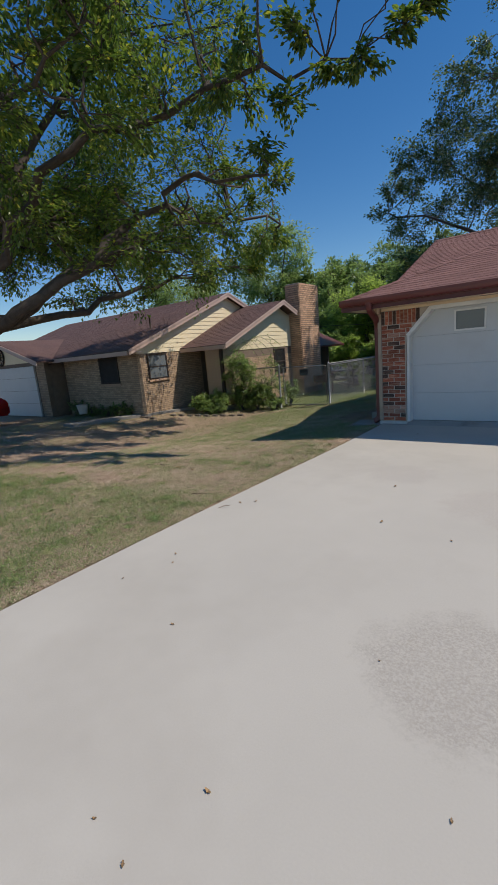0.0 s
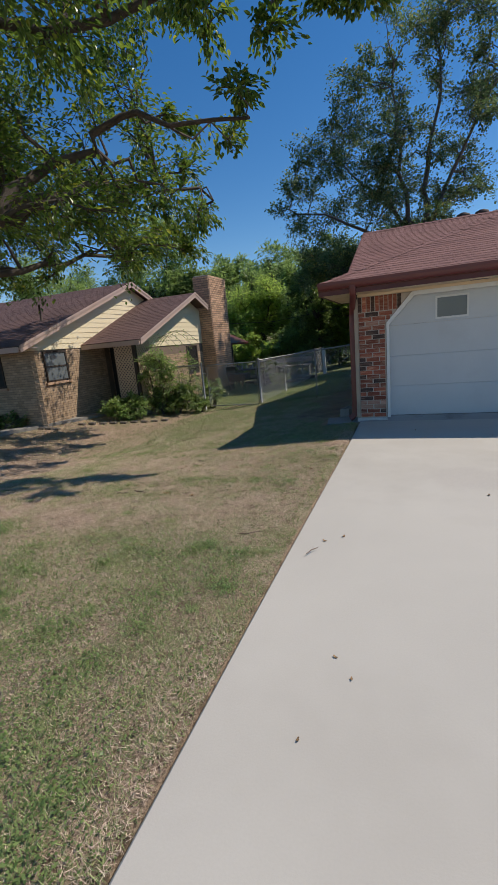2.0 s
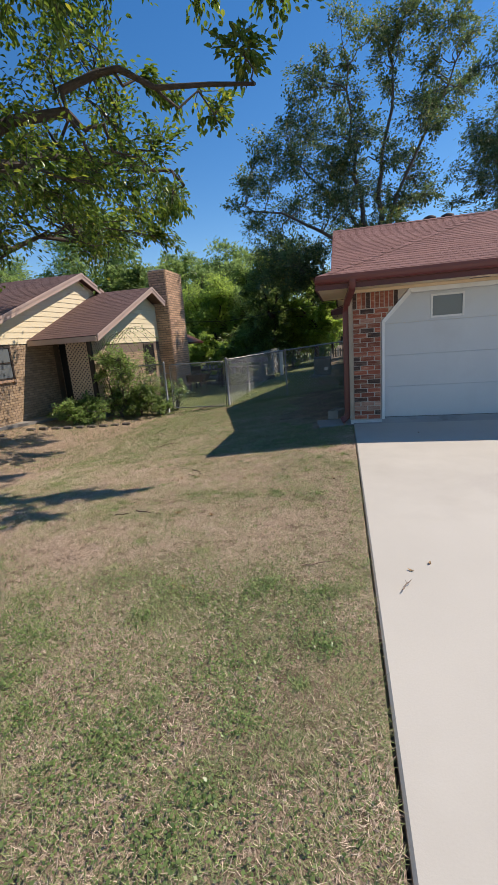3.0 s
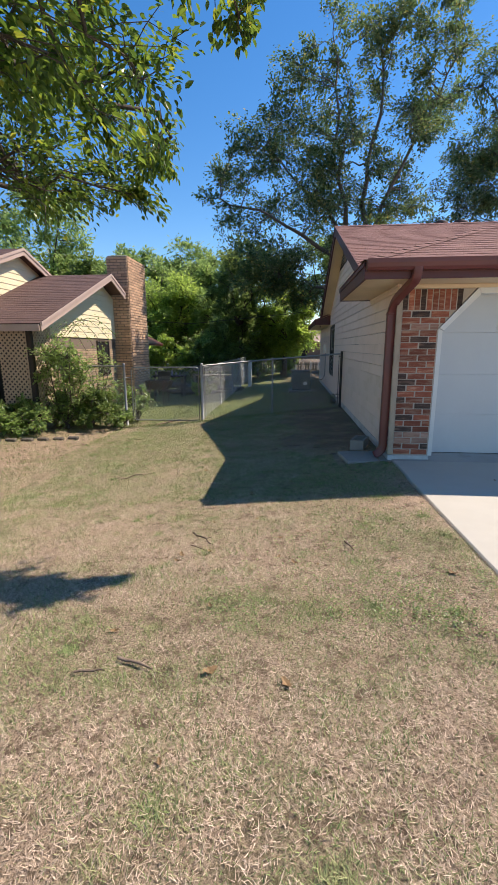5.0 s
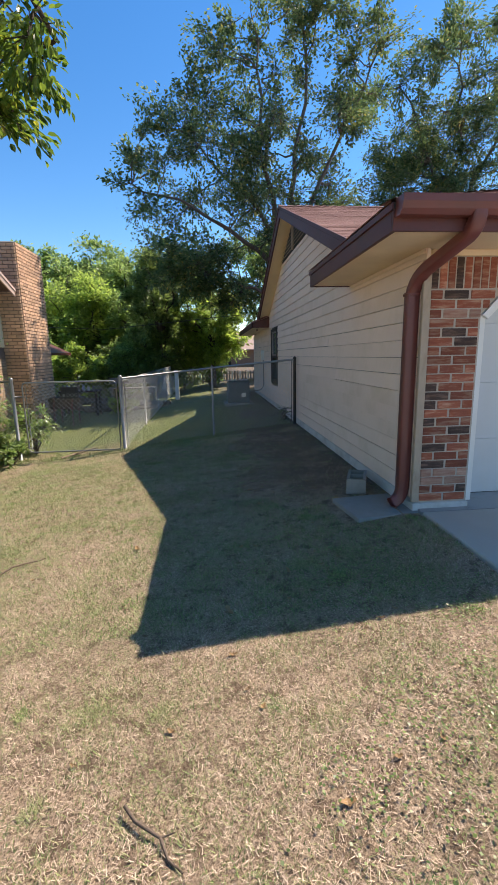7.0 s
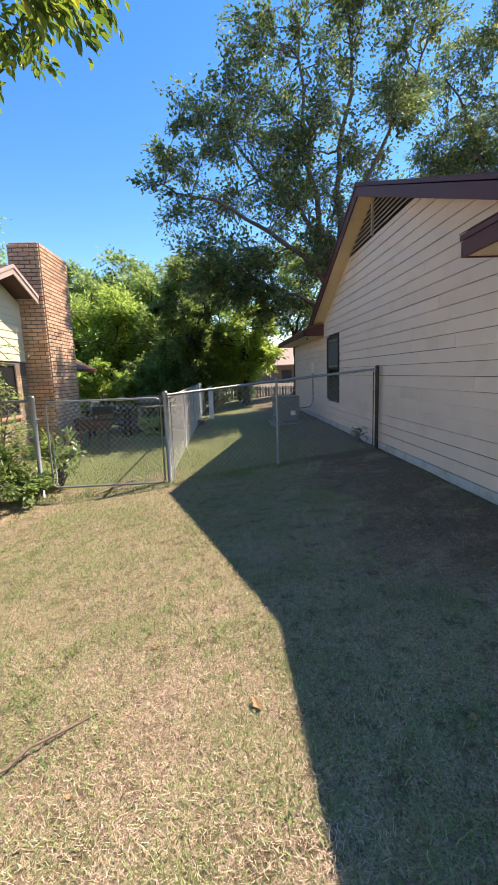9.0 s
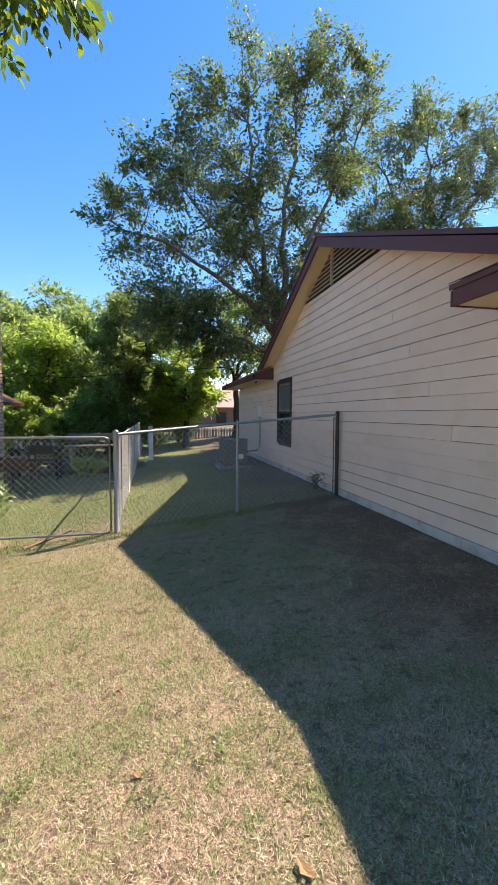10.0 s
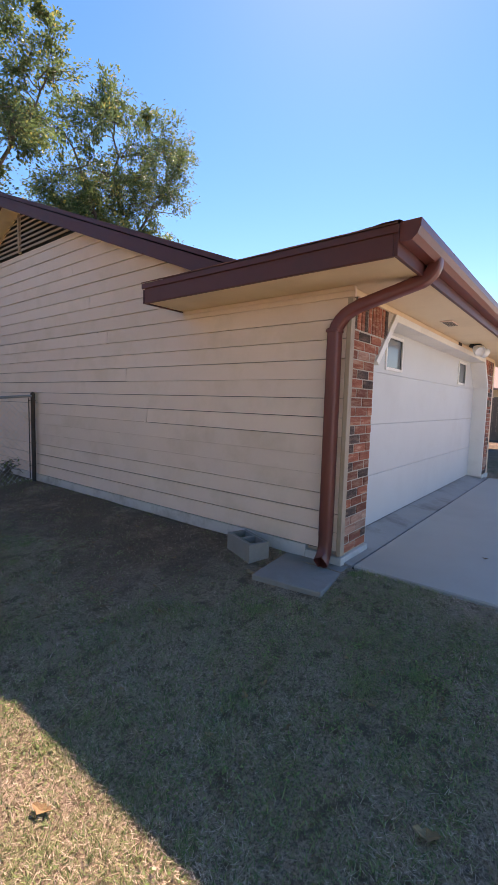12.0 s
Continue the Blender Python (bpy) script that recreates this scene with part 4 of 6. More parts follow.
chain_mesh((ga + 0.03, 13.24), (gb - 0.03, 13.24), (gzb + 0.02, gzb + 0.02), (gzt - 0.02, gzt - 0.02), gate)
for zz in (-0.15, 0.7):
    rod("hinge", [(ga - 0.16, 13.24, zz), (ga + 0.02, 13.24, zz)], 0.012, GALV, gate)
rod("tension_bar", [(ga + 0.06, 13.235, gzb + 0.05), (ga + 0.06, 13.235, gzt - 0.05)], 0.007, GALV, gate)
rod("latch", [(gb - 0.02, 13.22, 0.35), (gb + 0.05, 13.2, 0.36), (gb + 0.09, 13.22, 0.34)], 0.01, GALV, gate)

# black notice on the gate
notice = thing("gate_sign", (-7.578, 13.222, 0.75), "black notice wired to the gate with faded grey letters", "sign")
part("plate", box((-7.735, 13.219, 0.645), (-7.42, 13.223, 0.858), 0.001), BLACK, notice)
for k in range(6):
    part("letter_bar", box((-7.70 + 0.044 * k, 13.2155, 0.772), (-7.67 + 0.044 * k, 13.2185, 0.832)), SCREEN, notice)
word = bpy.data.curves.new("lettering", "FONT")
word.body, word.size, word.extrude = "DOG", 0.088, 0.0012
draft = bpy.data.objects.new("lettering", word)
scene.collection.objects.link(draft)
bpy.context.view_layer.update()
letters = bpy.data.meshes.new_from_object(draft.evaluated_get(bpy.context.evaluated_depsgraph_get()))
bpy.data.objects.remove(draft)
letters.transform(Matrix.Translation((-7.635, 13.2165, 0.678)) @ Matrix.Rotation(radians(90), 4, "X"))
letters.materials.clear()
letters.materials.append(AC_GREY)
hang(new("lettering", letters), notice)
part("letter_bar", box((-7.705, 13.2155, 0.682), (-7.66, 13.2185, 0.728)), AC_GREY, notice)
for x in (-7.72, -7.435):
    rod("tie_wire", [(x, 13.217, 0.85), (x, 13.236, 0.875), (x, 13.25, 0.95)], 0.0025, GALV, notice)

# ---- air conditioner by the side wall ----
ac = thing("air_conditioner", (-4.1, 18.5, -0.12), "grey outdoor air conditioner unit on a pad by the wall", "air conditioner")
AX0, AX1, AY0, AY1, AZ0, AZ1 = -4.42, -3.76, 18.1, 18.75, -0.06, 0.6
part("pad", box((AX0 - 0.1, AY0 - 0.1, -0.25), (AX1 + 0.1, AY1 + 0.1, AZ0 - 0.001), 0.01), CONCRETE_OLD, ac)
part("body", box((AX0, AY0, AZ0), (AX1, AY1, AZ1), 0.03), AC_GREY, ac)
for k in range(9):
    zz = AZ0 + 0.08 + 0.055 * k
    part("louvre", box((AX0 + 0.05, AY0 - 0.012, zz), (AX1 - 0.05, AY0 - 0.001, zz + 0.02)), AC_GREY, ac)
    part("louvre", box((AX0 - 0.012, AY0 + 0.05, zz), (AX0 - 0.001, AY1 - 0.05, zz + 0.02)), AC_GREY, ac)
part("top_rim", box((AX0 - 0.01, AY0 - 0.01, AZ1 + 0.001), (AX1 + 0.01, AY1 + 0.01, AZ1 + 0.025), 0.008), AC_GREY, ac)
part("label_plate", box((AX1 - 0.25, AY0 - 0.018, 0.12), (AX1 - 0.12, AY0 - 0.0125, 0.24)), WHITE, ac, "white label plate")
rod("conduit", [(-3.19, 19.1, 1.2), (-3.19, 19.1, 0.4), (-3.3, 19.0, 0.25), (-3.67, 18.7, 0.25)], 0.015, GREY_WOOD, ac)
box_ob = thing("meter_box", (WX, 18.9, 1.2), "small pale electric box on the siding wall", "electric box")
part("body", box((WX - 0.09, 18.95, 1.2), (WX - 0.007, 19.2, 1.52), 0.008), WHITE, box_ob)
part("cover", box((WX - 0.1, 18.97, 1.22), (WX - 0.091, 19.18, 1.5), 0.004), WHITE, box_ob)

# ---- the neighbour's house ----
nb = thing("neighbour_house", (-12, 14, -0.2), "single-storey tan brick house with dark brown shingle roof", "house", kind="structure")
NG = -0.25
# front room: end wall at NX1 facing east, front at NY1
NX1, NY1 = -12.05, 9.75
PX, PY0, PY1 = -10.3, 12.4, 19.4     # east wall of the porch wing
NRY, NRZ = 14.7, 4.07                # main ridge
PRY, PRZ = 15.85, 3.55               # porch wing's ridge
NS, PS = 0.38, 0.40
def brick_sheet(name, origin, along, width, height, normal, parent, mat_b, bw=0.2, bh=0.068, proud=0.006, openings=()):
    """Rows of bricks joined into one part, each with its own edges, proud of the bed."""
    o, a, n = Vector(origin), Vector(along), Vector(normal)
    V, F = [], []
    zz, k = 0.0, 0
    r = random.Random(3)
    while zz < height:
        u = -bw / 2 if k % 2 else 0.0
        while u < width:
            u0, u1 = max(0, u) + 0.006, min(width, u + bw) - 0.006
            z0, z1 = zz + 0.006, min(height, zz + bh) - 0.004
            if u1 - u0 > 0.03 and z1 - z0 > 0.02 and not any(p0 < (u0 + u1) / 2 < p1 and q0 < (z0 + z1) / 2 < q1 for p0, p1, q0, q1 in openings):
                d = proud + r.uniform(-0.002, 0.002)
                q = len(V)
                for e in (0, d):
                    for uu, vv in ((u0, z0), (u1, z0), (u1, z1), (u0, z1)):
                        V.append(o + a * uu + Vector((0, 0, vv)) + n * e)
                F += [(q + 4, q + 5, q + 6, q + 7), (q, q + 1, q + 5, q + 4), (q + 1, q + 2, q + 6, q + 5), (q + 2, q + 3, q + 7, q + 6), (q + 3, q, q + 4, q + 7)]
            u += bw
        zz += bh
        k += 1
    ob = part_of(name, V, F, mat_b, parent)
    ob["kind"] = "stuff"
    return ob

# walls
part("wall", box((NX1 - 0.2, NY1, NG - 0.3), (NX1, 16.0, 1.86)), TAN_MORTAR, nb)
part("wall", box((-16.6, NY1, NG - 0.3), (NX1 - 0.21, NY1 + 0.2, 2.2)), TAN_MORTAR, nb)
brick_sheet("brickwork", (NX1, NY1, NG), (0, 1, 0), 3.2, 2.1, (1, 0, 0), nb, TAN_BRICK_JOINED, openings=((0.45, 1.35, 1.18, 2.2),))
brick_sheet("brickwork", (-16.6, NY1, NG), (1, 0, 0), 4.75, 2.1, (0, -1, 0), nb, TAN_BRICK_JOINED, openings=((2.3, 3.5, 1.1, 2.2),))
part("gable_siding", prism([(NY1, 1.86), (NRY + 4.4, 1.86), (NRY + 4.4, NRZ - NS * 4.4 - 0.1), (NRY, NRZ - 0.1), (NY1, NRZ - NS * (NRY - NY1) - 0.1)], 0, NX1 - 0.15, NX1 + 0.01), NB_CREAM, nb)
for k in range(14):
    zz = 1.87 + k * 0.155
    y0, y1 = max(NY1, NRY - (NRZ - 0.26 - zz) / NS), min(NRY + 4.3, NRY + (NRZ - 0.26 - zz) / NS)
    if y1 > y0 + 0.1:
        V = [(NX1 + 0.026, y0, zz), (NX1 + 0.026, y1, zz), (NX1 + 0.014, y1, zz + 0.15), (NX1 + 0.014, y0, zz + 0.15), (NX1 + 0.011, y0, zz), (NX1 + 0.011, y1, zz)]
        part_of("siding_board", V, [(0, 1, 2, 3), (0, 4, 5, 1)], NB_CREAM, nb)
def small_window(at, along, w, hh, normal, parent, pane=GLASS_DARK, rail=True):
    o, a, n = Vector(at), Vector(along), Vector(normal)
    def block_(u0, u1, v0, v1, d0, d1):
        bm = bmesh.new()
        pts = [o + a * u + Vector((0, 0, v)) + n * d for u in (u0, u1) for v in (v0, v1) for d in (d0, d1)]
        lo = Vector([min(p[i] for p in pts) for i in range(3)])
        hi = Vector([max(p[i] for p in pts) for i in range(3)])
        return cube(bm, lo, hi)
    fr = part("window", block_(0, w, 0, 0.05, 0.012, 0.04), DARK_WOOD, parent)
    for args in ((0, w, hh - 0.05, hh, 0.012, 0.04), (0, 0.05, 0.05, hh - 0.05, 0.012, 0.04), (w - 0.05, w, 0.05, hh - 0.05, 0.012, 0.04), (0.05, w - 0.05, hh / 2 - 0.02, hh / 2 + 0.02, 0.012, 0.036))[:4 if rail else 3]:
        part("window_frame", block_(*args), DARK_WOOD, fr)
    part("pane", block_(0.05, w - 0.05, 0.05, hh - 0.05, 0.012, 0.02), pane, fr)
    part("sill", block_(-0.05, w + 0.05, -0.07, -0.005, 0.0, 0.06), TAN_BRICK, fr)
    return fr
small_window((NX1, NY1 + 0.45, 0.95), (0, 1, 0), 0.9, 0.88, (1, 0, 0), nb, GLASS_GREY)
small_window((-14.2, NY1, 0.9), (1, 0, 0), 1.1, 0.95, (0, -1, 0), nb, SCREEN, False)
# recessed entry and porch wing
part("entry_wall", box((NX1 + 0.001, 13.2, NG - 0.3), (PX - 0.2, 13.4, 2.3)), TAN_MORTAR, nb)
brick_sheet("brickwork", (NX1, 13.2, NG), (1, 0, 0), 1.3, 2.3, (0, -1, 0), nb, TAN_BRICK_JOINED, openings=((0.05, 0.98, -1, 2.1),))
part("entry_door", box((NX1 + 0.06, 13.15, NG), (NX1 + 0.96, 13.192, 1.8), 0.01), BLACK, nb, "dark entry door in the porch's shade")
part("wall", box((PX - 0.2, 13.0, NG - 0.3), (PX, PY1, 1.7)), TAN_MORTAR, nb)
brick_sheet("brickwork", (PX, 13.0, NG - 0.1), (0, 1, 0), 4.0, 1.75, (1, 0, 0), nb, TAN_BRICK_JOINED, openings=((2.5, 3.45, 0.85, 1.9),))
part("gable_siding", prism([(PRY - 3.6, PRZ - PS * 3.6 - 0.1), (13.0, 1.7), (PY1, 1.7), (PY1, PRZ - PS * (PY1 - PRY) - 0.1), (PRY, PRZ - 0.1)], 0, PX - 0.15, PX + 0.01), NB_CREAM, nb)
for k in range(12):
    zz = 1.71 + k * 0.16
    y0, y1 = max(12.9, PRY - (PRZ - 0.26 - zz) / PS), min(PY1, PRY + (PRZ - 0.26 - zz) / PS)
    if y1 > y0 + 0.1:
        V = [(PX + 0.026, y0, zz), (PX + 0.026, y1, zz), (PX + 0.014, y1, zz + 0.155), (PX + 0.014, y0, zz + 0.155), (PX + 0.011, y0, zz), (PX + 0.011, y1, zz)]
        part_of("siding_board", V, [(0, 1, 2, 3), (0, 4, 5, 1)], NB_CREAM, nb)
small_window((PX, 15.55, 0.55), (0, 1, 0), 0.85, 1.1, (1, 0, 0), nb)
part("porch_post", box((PX - 0.03, 12.05, NG - 0.3), (PX + 0.08, 12.16, 1.95), 0.008), DARK_WOOD, nb)
part("porch_beam", box((NX1 + 0.02, 12.05, 1.86), (PX + 0.08, 12.16, 1.99), 0.006), NB_TRIM, nb)
part("porch_floor", box((NX1 + 0.02, 11.9, NG - 0.3), (PX + 0.1, 13.19, NG - 0.02), 0.01), CONCRETE_OLD, nb)
# lattice screen on the porch's east side
lattice = part("lattice_frame", ring(PX + 0.0, PX + 0.03, 12.17, 12.98, NG, 1.9, 0.04), LATTICE, nb)
def lattice_slats(p0, p1, z0, z1, off):
    p0, p1 = Vector((*p0, 0)), Vector((*p1, 0))
    w_ = (p1 - p0).length
    a = (p1 - p0) / w_
    n = Vector((a.y, -a.x, 0))
    h_ = z1 - z0
    for way in (1, -1):
        u = -h_ + 0.06
        while u < w_:
            ua, va = max(u, 0), max(0, -u)
            ub, vb = min(u + h_, w_), min(h_, w_ - u)
            if ub - ua > 0.06:
                def at(uu, vv):
                    uu = uu if way > 0 else w_ - uu
                    return p0 + a * uu + Vector((0, 0, z0 + vv)) + n * (off + 0.006 * way)
                A, B = at(ua, va), at(ub, vb)
                d = (B - A).normalized()
                s = n.cross(d) * 0.02
                V = [A + s, A - s, B - s, B + s]
                V += [v + n * 0.006 for v in V]
                part_of("slat", V, [(0, 1, 2, 3), (7, 6, 5, 4), (0, 4, 5, 1), (2, 6, 7, 3), (1, 5, 6, 2), (3, 7, 4, 0)], LATTICE, lattice)
            u += 0.115
lattice_slats((PX + 0.012, 12.2), (PX + 0.012, 12.95), NG + 0.04, 1.87, 0.0)
lattice_slats((PX - 0.72, 12.1), (PX - 0.05, 12.1), NG + 0.04, 1.84, 0.0)

# roofs
nroof = part("roof", slab([(NX1 + 0.25, 9.25, NRZ - NS * (NRY - 9.25)), (-24, 9.25, NRZ - NS * (NRY - 9.25)), (-24, NRY, NRZ), (NX1 + 0.25, NRY, NRZ)], 0.05), DARK_WOOD, nb)
part("roof_deck", slab([(NX1 + 0.25, NRY, NRZ), (-24, NRY, NRZ), (-24, 19.4, NRZ - NS * 5.1), (NX1 + 0.25, 19.4, NRZ - NS * 5.1)], 0.05), NB_SHINGLE, nroof)
LN = math.hypot(1, NS)
shingles("shingles", (-24, 9.23, NRZ - NS * (NRY - 9.23) + 0.004), (1, 0, 0), Vector((0, 1, NS)) / LN, (NRY - 9.25) * LN, lambda s: 0.0, lambda s: 24 + NX1 + 0.26, NB_SHINGLE, nroof, 0.16, 0.33)
LP = math.hypot(1, PS)
PEY = 11.85
part("porch_roof", slab([(PX + 0.45, PEY, PRZ - PS * (PRY - PEY)), (NX1 - 0.6, PEY, PRZ - PS * (PRY - PEY)), (NX1 - 2.0, PRY, PRZ), (PX + 0.45, PRY, PRZ)], 0.05), DARK_WOOD, nroof)
part("roof_deck", slab([(PX + 0.45, PRY, PRZ), (NX1 - 2.0, PRY, PRZ), (NX1 - 2.0, 20.0, PRZ - PS * 4.15), (PX - 0.1, 20.0, PRZ - PS * 4.15), (PX - 0.1, 16.9, PRZ - PS * 1.05), (PX + 0.45, 16.9, PRZ - PS * 1.05)], 0.05), NB_SHINGLE, nroof)
shingles("shingles", (NX1 + 0.02, PEY - 0.02, PRZ - PS * (PRY - PEY + 0.02) + 0.004), (1, 0, 0), Vector((0, 1, PS)) / LP, (PRY - PEY) * LP, lambda s: 0.0, lambda s: PX - NX1 + 0.44, NB_SHINGLE, nroof, 0.16, 0.33)
def nb_rake(x, ry, rz, s, y0, y1):
    for ye, sg in ((y0, -1), (y1, 1)):
        ze = rz - s * abs(ye - ry)
        part("rake_fascia", prism([(ry, rz - 0.005), (ye, ze - 0.005), (ye, ze - 0.17), (ry, rz - 0.17)], 0, x, x + 0.03), NB_TRIM, nroof)
        part("rake_trim", prism([(ry, rz + 0.02), (ye, ze + 0.02), (ye, ze - 0.05), (ry, rz - 0.05)], 0, x + 0.031, x + 0.05), NB_TRIM, nroof)
nb_rake(NX1 + 0.25, NRY, NRZ, NS, 9.25, 19.0)
nb_rake(PX + 0.45, PRY, PRZ, PS, PEY, 16.9)
part("fascia", box((NX1 - 10, 9.2, NRZ - NS * (NRY - 9.25) - 0.16), (NX1 + 0.25, 9.228, NRZ - NS * (NRY - 9.25) - 0.02)), NB_TRIM, nroof)
part("fascia", box((NX1 + 0.02, PEY - 0.05, PRZ - PS * (PRY - PEY) - 0.16), (PX + 0.45, PEY - 0.022, PRZ - PS * (PRY - PEY) - 0.02)), NB_TRIM, nroof)
part("soffit", box((NX1 - 4.0, 9.23, 1.93), (NX1 + 0.25, NY1 + 0.1, 1.945)), NB_TRIM, nroof)
rod("vent_pipe", [(-12.9, 11.3, 2.7), (-12.9, 11.3, 3.25)], 0.035, DARK_STEEL, nroof)

# chimney, brick by brick where it is seen best
chimney = thing("chimney", (-10.05, 17.6, -0.4), "tall tan brick chimney with dark joints", "chimney", kind="structure")
CX0, CX1, CY0, CY1, CZ1 = -10.42, -9.73, 16.98, 18.7, 4.28
part("core", box((CX0 + 0.01, CY0 + 0.01, NG - 0.4), (CX1 - 0.01, CY1 - 0.01, CZ1 - 0.02)), TAN_MORTAR, chimney)
part("cap", box((CX0 + 0.03, CY0 + 0.03, CZ1 - 0.019), (CX1 - 0.03, CY1 - 0.03, CZ1 + 0.03), 0.02), CONCRETE_OLD, chimney, "grey mortar cap")
part("flue", box((-10.2, 17.35, CZ1 + 0.031), (-9.95, 17.75, CZ1 + 0.07), 0.01), DARK_STEEL, chimney)

# garage wing of the neighbour, with gable to the street
part("wall", box((-22.5, 9.0, NG - 0.3), (-16.75, 9.2, 2.0)), TAN_MORTAR, nb)
part("wall", box((-16.95, 9.21, NG - 0.3), (-16.75, 12.0, 2.0)), TAN_MORTAR, nb)
brick_sheet("brickwork", (-17.4, 9.0, NG), (1, 0, 0), 0.65, 2.2, (0, -1, 0), nb, TAN_BRICK_JOINED)
part("garage_gable", prism([(-22.5, 1.95), (-16.75, 1.95), (-19.6, 2.75)], 1, 8.99, 9.15), NB_CREAM, nb)
part("garage_door", box((-22.0, 8.92, NG), (-17.45, 8.988, 1.8), 0.01), DOOR_WHITE, nb, "pale closed garage door")
# flat grey strips on the door stand in for the shade in its grooves
for k in range(3):
    part("groove_shade_line", box((-22.0, 8.912, 0.28 + 0.53 * k), (-17.45, 8.919, 0.29 + 0.53 * k)), GREY_WOOD, nb)
part("garage_roof", slab([(-16.3, 8.5, 1.95), (-19.6, 8.5, 2.95), (-19.6, 12.5, 2.95), (-16.3, 12.5, 1.95)], 0.06), NB_SHINGLE, nroof)
part("garage_roof", slab([(-23.0, 8.5, 1.95), (-19.6, 8.5, 2.95), (-19.6, 12.5, 2.95), (-23.0, 12.5, 1.95)], 0.06), NB_SHINGLE, nroof)
part("rake_fascia", prism([(-16.3, 1.93), (-19.6, 2.93), (-19.6, 2.77), (-16.3, 1.77)], 1, 8.46, 8.499), NB_TRIM, nroof)
wheel = thing("wall_ornament", (-20.2, 8.95, 2.3), "dark round wagon wheel ornament on the gable", "ornament")
loop = [(-20.2 + 0.3 * math.cos(w_), 8.95, 2.3 + 0.36 * math.sin(w_)) for w_ in np.linspace(0, 2 * math.pi, 21)]
rod("rim", loop, 0.035, DARK_WOOD, wheel)
for k in range(4):
    w_ = math.pi * k / 4
    rod("spoke", [(-20.2 - 0.28 * math.cos(w_), 8.95, 2.3 - 0.34 * math.sin(w_)), (-20.2 + 0.28 * math.cos(w_), 8.95, 2.3 + 0.34 * math.sin(w_))], 0.018, DARK_WOOD, wheel)
walkway = part("walkway", slab([(-13.4, 7.5, -0.17), (-12.8, 7.5, -0.17), (-11.35, 11.88, -0.24), (-11.98, 11.88, -0.24)], 0.2), CONCRETE_OLD)
tagged(walkway, "pale concrete walk along the neighbour's front", "walkway", kind="structure")
bed_edge = thing("brick_edging", (-12, 9.4, -0.2), "low stone edging of the flower bed", "edging")
rr = random.Random(8)
for k in range(14):
    x = -12.6 + 0.26 * k
    s = rr.uniform(0.08, 0.12)
    y = 9.55 + 0.14 * k if k > 4 else 9.55
    part("stone", box((x, y, ground_z(x, y) - 0.05), (x + 0.22, y + 0.12, ground_z(x, y) + s * 0.5), 0.02), BARK_GREY, bed_edge)
# flower pot on the walk
pot = thing("flower_pot", (-14.4, 8.9, -0.05), "pale flower pot with a dry plant", "flower pot")
V, F = [], []
tube_into(V, F, [(-14.4, 8.9, -0.08), (-14.4, 8.9, 0.02), (-14.4, 8.9, 0.22), (-14.4, 8.9, 0.26), (-14.4, 8.9, 0.2)], [0.14, 0.16, 0.2, 0.22, 0.18], 14)
part_of("pot", V, F, CONCRETE, pot, "", True)

# red car in front of the neighbour's garage
car = thing("parked_car", (-17.3, 5.1, -0.2), "glossy red parked car with a pale headlight", "car")
prof = [(-2.1, 0.32), (-2.12, 0.62), (-2.0, 0.88), (-1.3, 0.94), (-0.6, 1.38), (0.6, 1.42), (1.4, 1.02), (2.0, 0.95), (2.15, 0.7), (2.1, 0.32)]
bm = prism([(5.15 + p[0], p[1] - 0.2) for p in prof], 0, -18.15, -16.4)
bmesh.ops.bevel(bm, geom=list(bm.edges), offset=0.06, segments=2, affect="EDGES")
part("body", bm, RED_CAR, car, "", True)
for wx in (-18.15, -16.42):
    for wy in (3.85, 6.5):
        V, F = [], []
        tube_into(V, F, [(wx - 0.1, wy, 0.1), (wx + 0.11, wy, 0.1)], [0.31, 0.31], 18)
        tyre = part_of("wheel", V, F, RUBBER, car, "", False)
        V, F = [], []
        tube_into(V, F, [(wx + 0.111, wy, 0.1), (wx + 0.125, wy, 0.1)], [0.19, 0.17], 14)
        part_of("rim", V, F, GALV, tyre)
part("headlight", box((-16.72, 7.12, 0.4), (-16.45, 7.3, 0.52), 0.03), LAMP_WHITE, car, "clear headlight")
part("window", box((-16.395, 4.4, 0.8), (-16.385, 5.9, 1.1), 0.004), GLASS_DARK, car)

# ---- neighbour's back yard ----
table = thing("work_table", (-9.2, 19.6, -0.3), "dark wooden work table crowded with pale odds and ends", "table")
part("tabletop", box((-9.85, 19.3, 0.3), (-8.6, 19.95, 0.35), 0.006), DARK_WOOD, table)
for x in (-9.8, -8.72):
    for y in (19.34, 19.84):
        part("leg", box((x, y, ground_z(x, y) - 0.05), (x + 0.07, y + 0.07, 0.299), 0.004), DARK_WOOD, table)
part("lower_shelf", box((-9.72, 19.42, -0.1), (-8.73, 19.83, -0.07), 0.004), DARK_WOOD, table)
rr = random.Random(33)
for k in range(7):
    x, y, w_ = -9.75 + 0.16 * k, 19.4 + rr.uniform(0, 0.25), rr.uniform(0.05, 0.1)
    V, F = [], []
    hh = rr.uniform(0.08, 0.2)
    tube_into(V, F, [(x, y, 0.352), (x, y, 0.352 + hh * 0.8), (x, y, 0.352 + hh)], [w_ * 0.55, w_ * 0.6, w_ * 0.4], 10)
    tin = part_of("plant_pot", V, F, (GREY_WOOD, GALV, CONCRETE)[k % 3], None, "", True)
    tagged(tin, "small pale pot standing on the work table", "pot", "pots on the table")
barrow = thing("garden_cart", (-9.1, 17.6, -0.45), "dark cart with reddish frame beside the chimney", "cart")
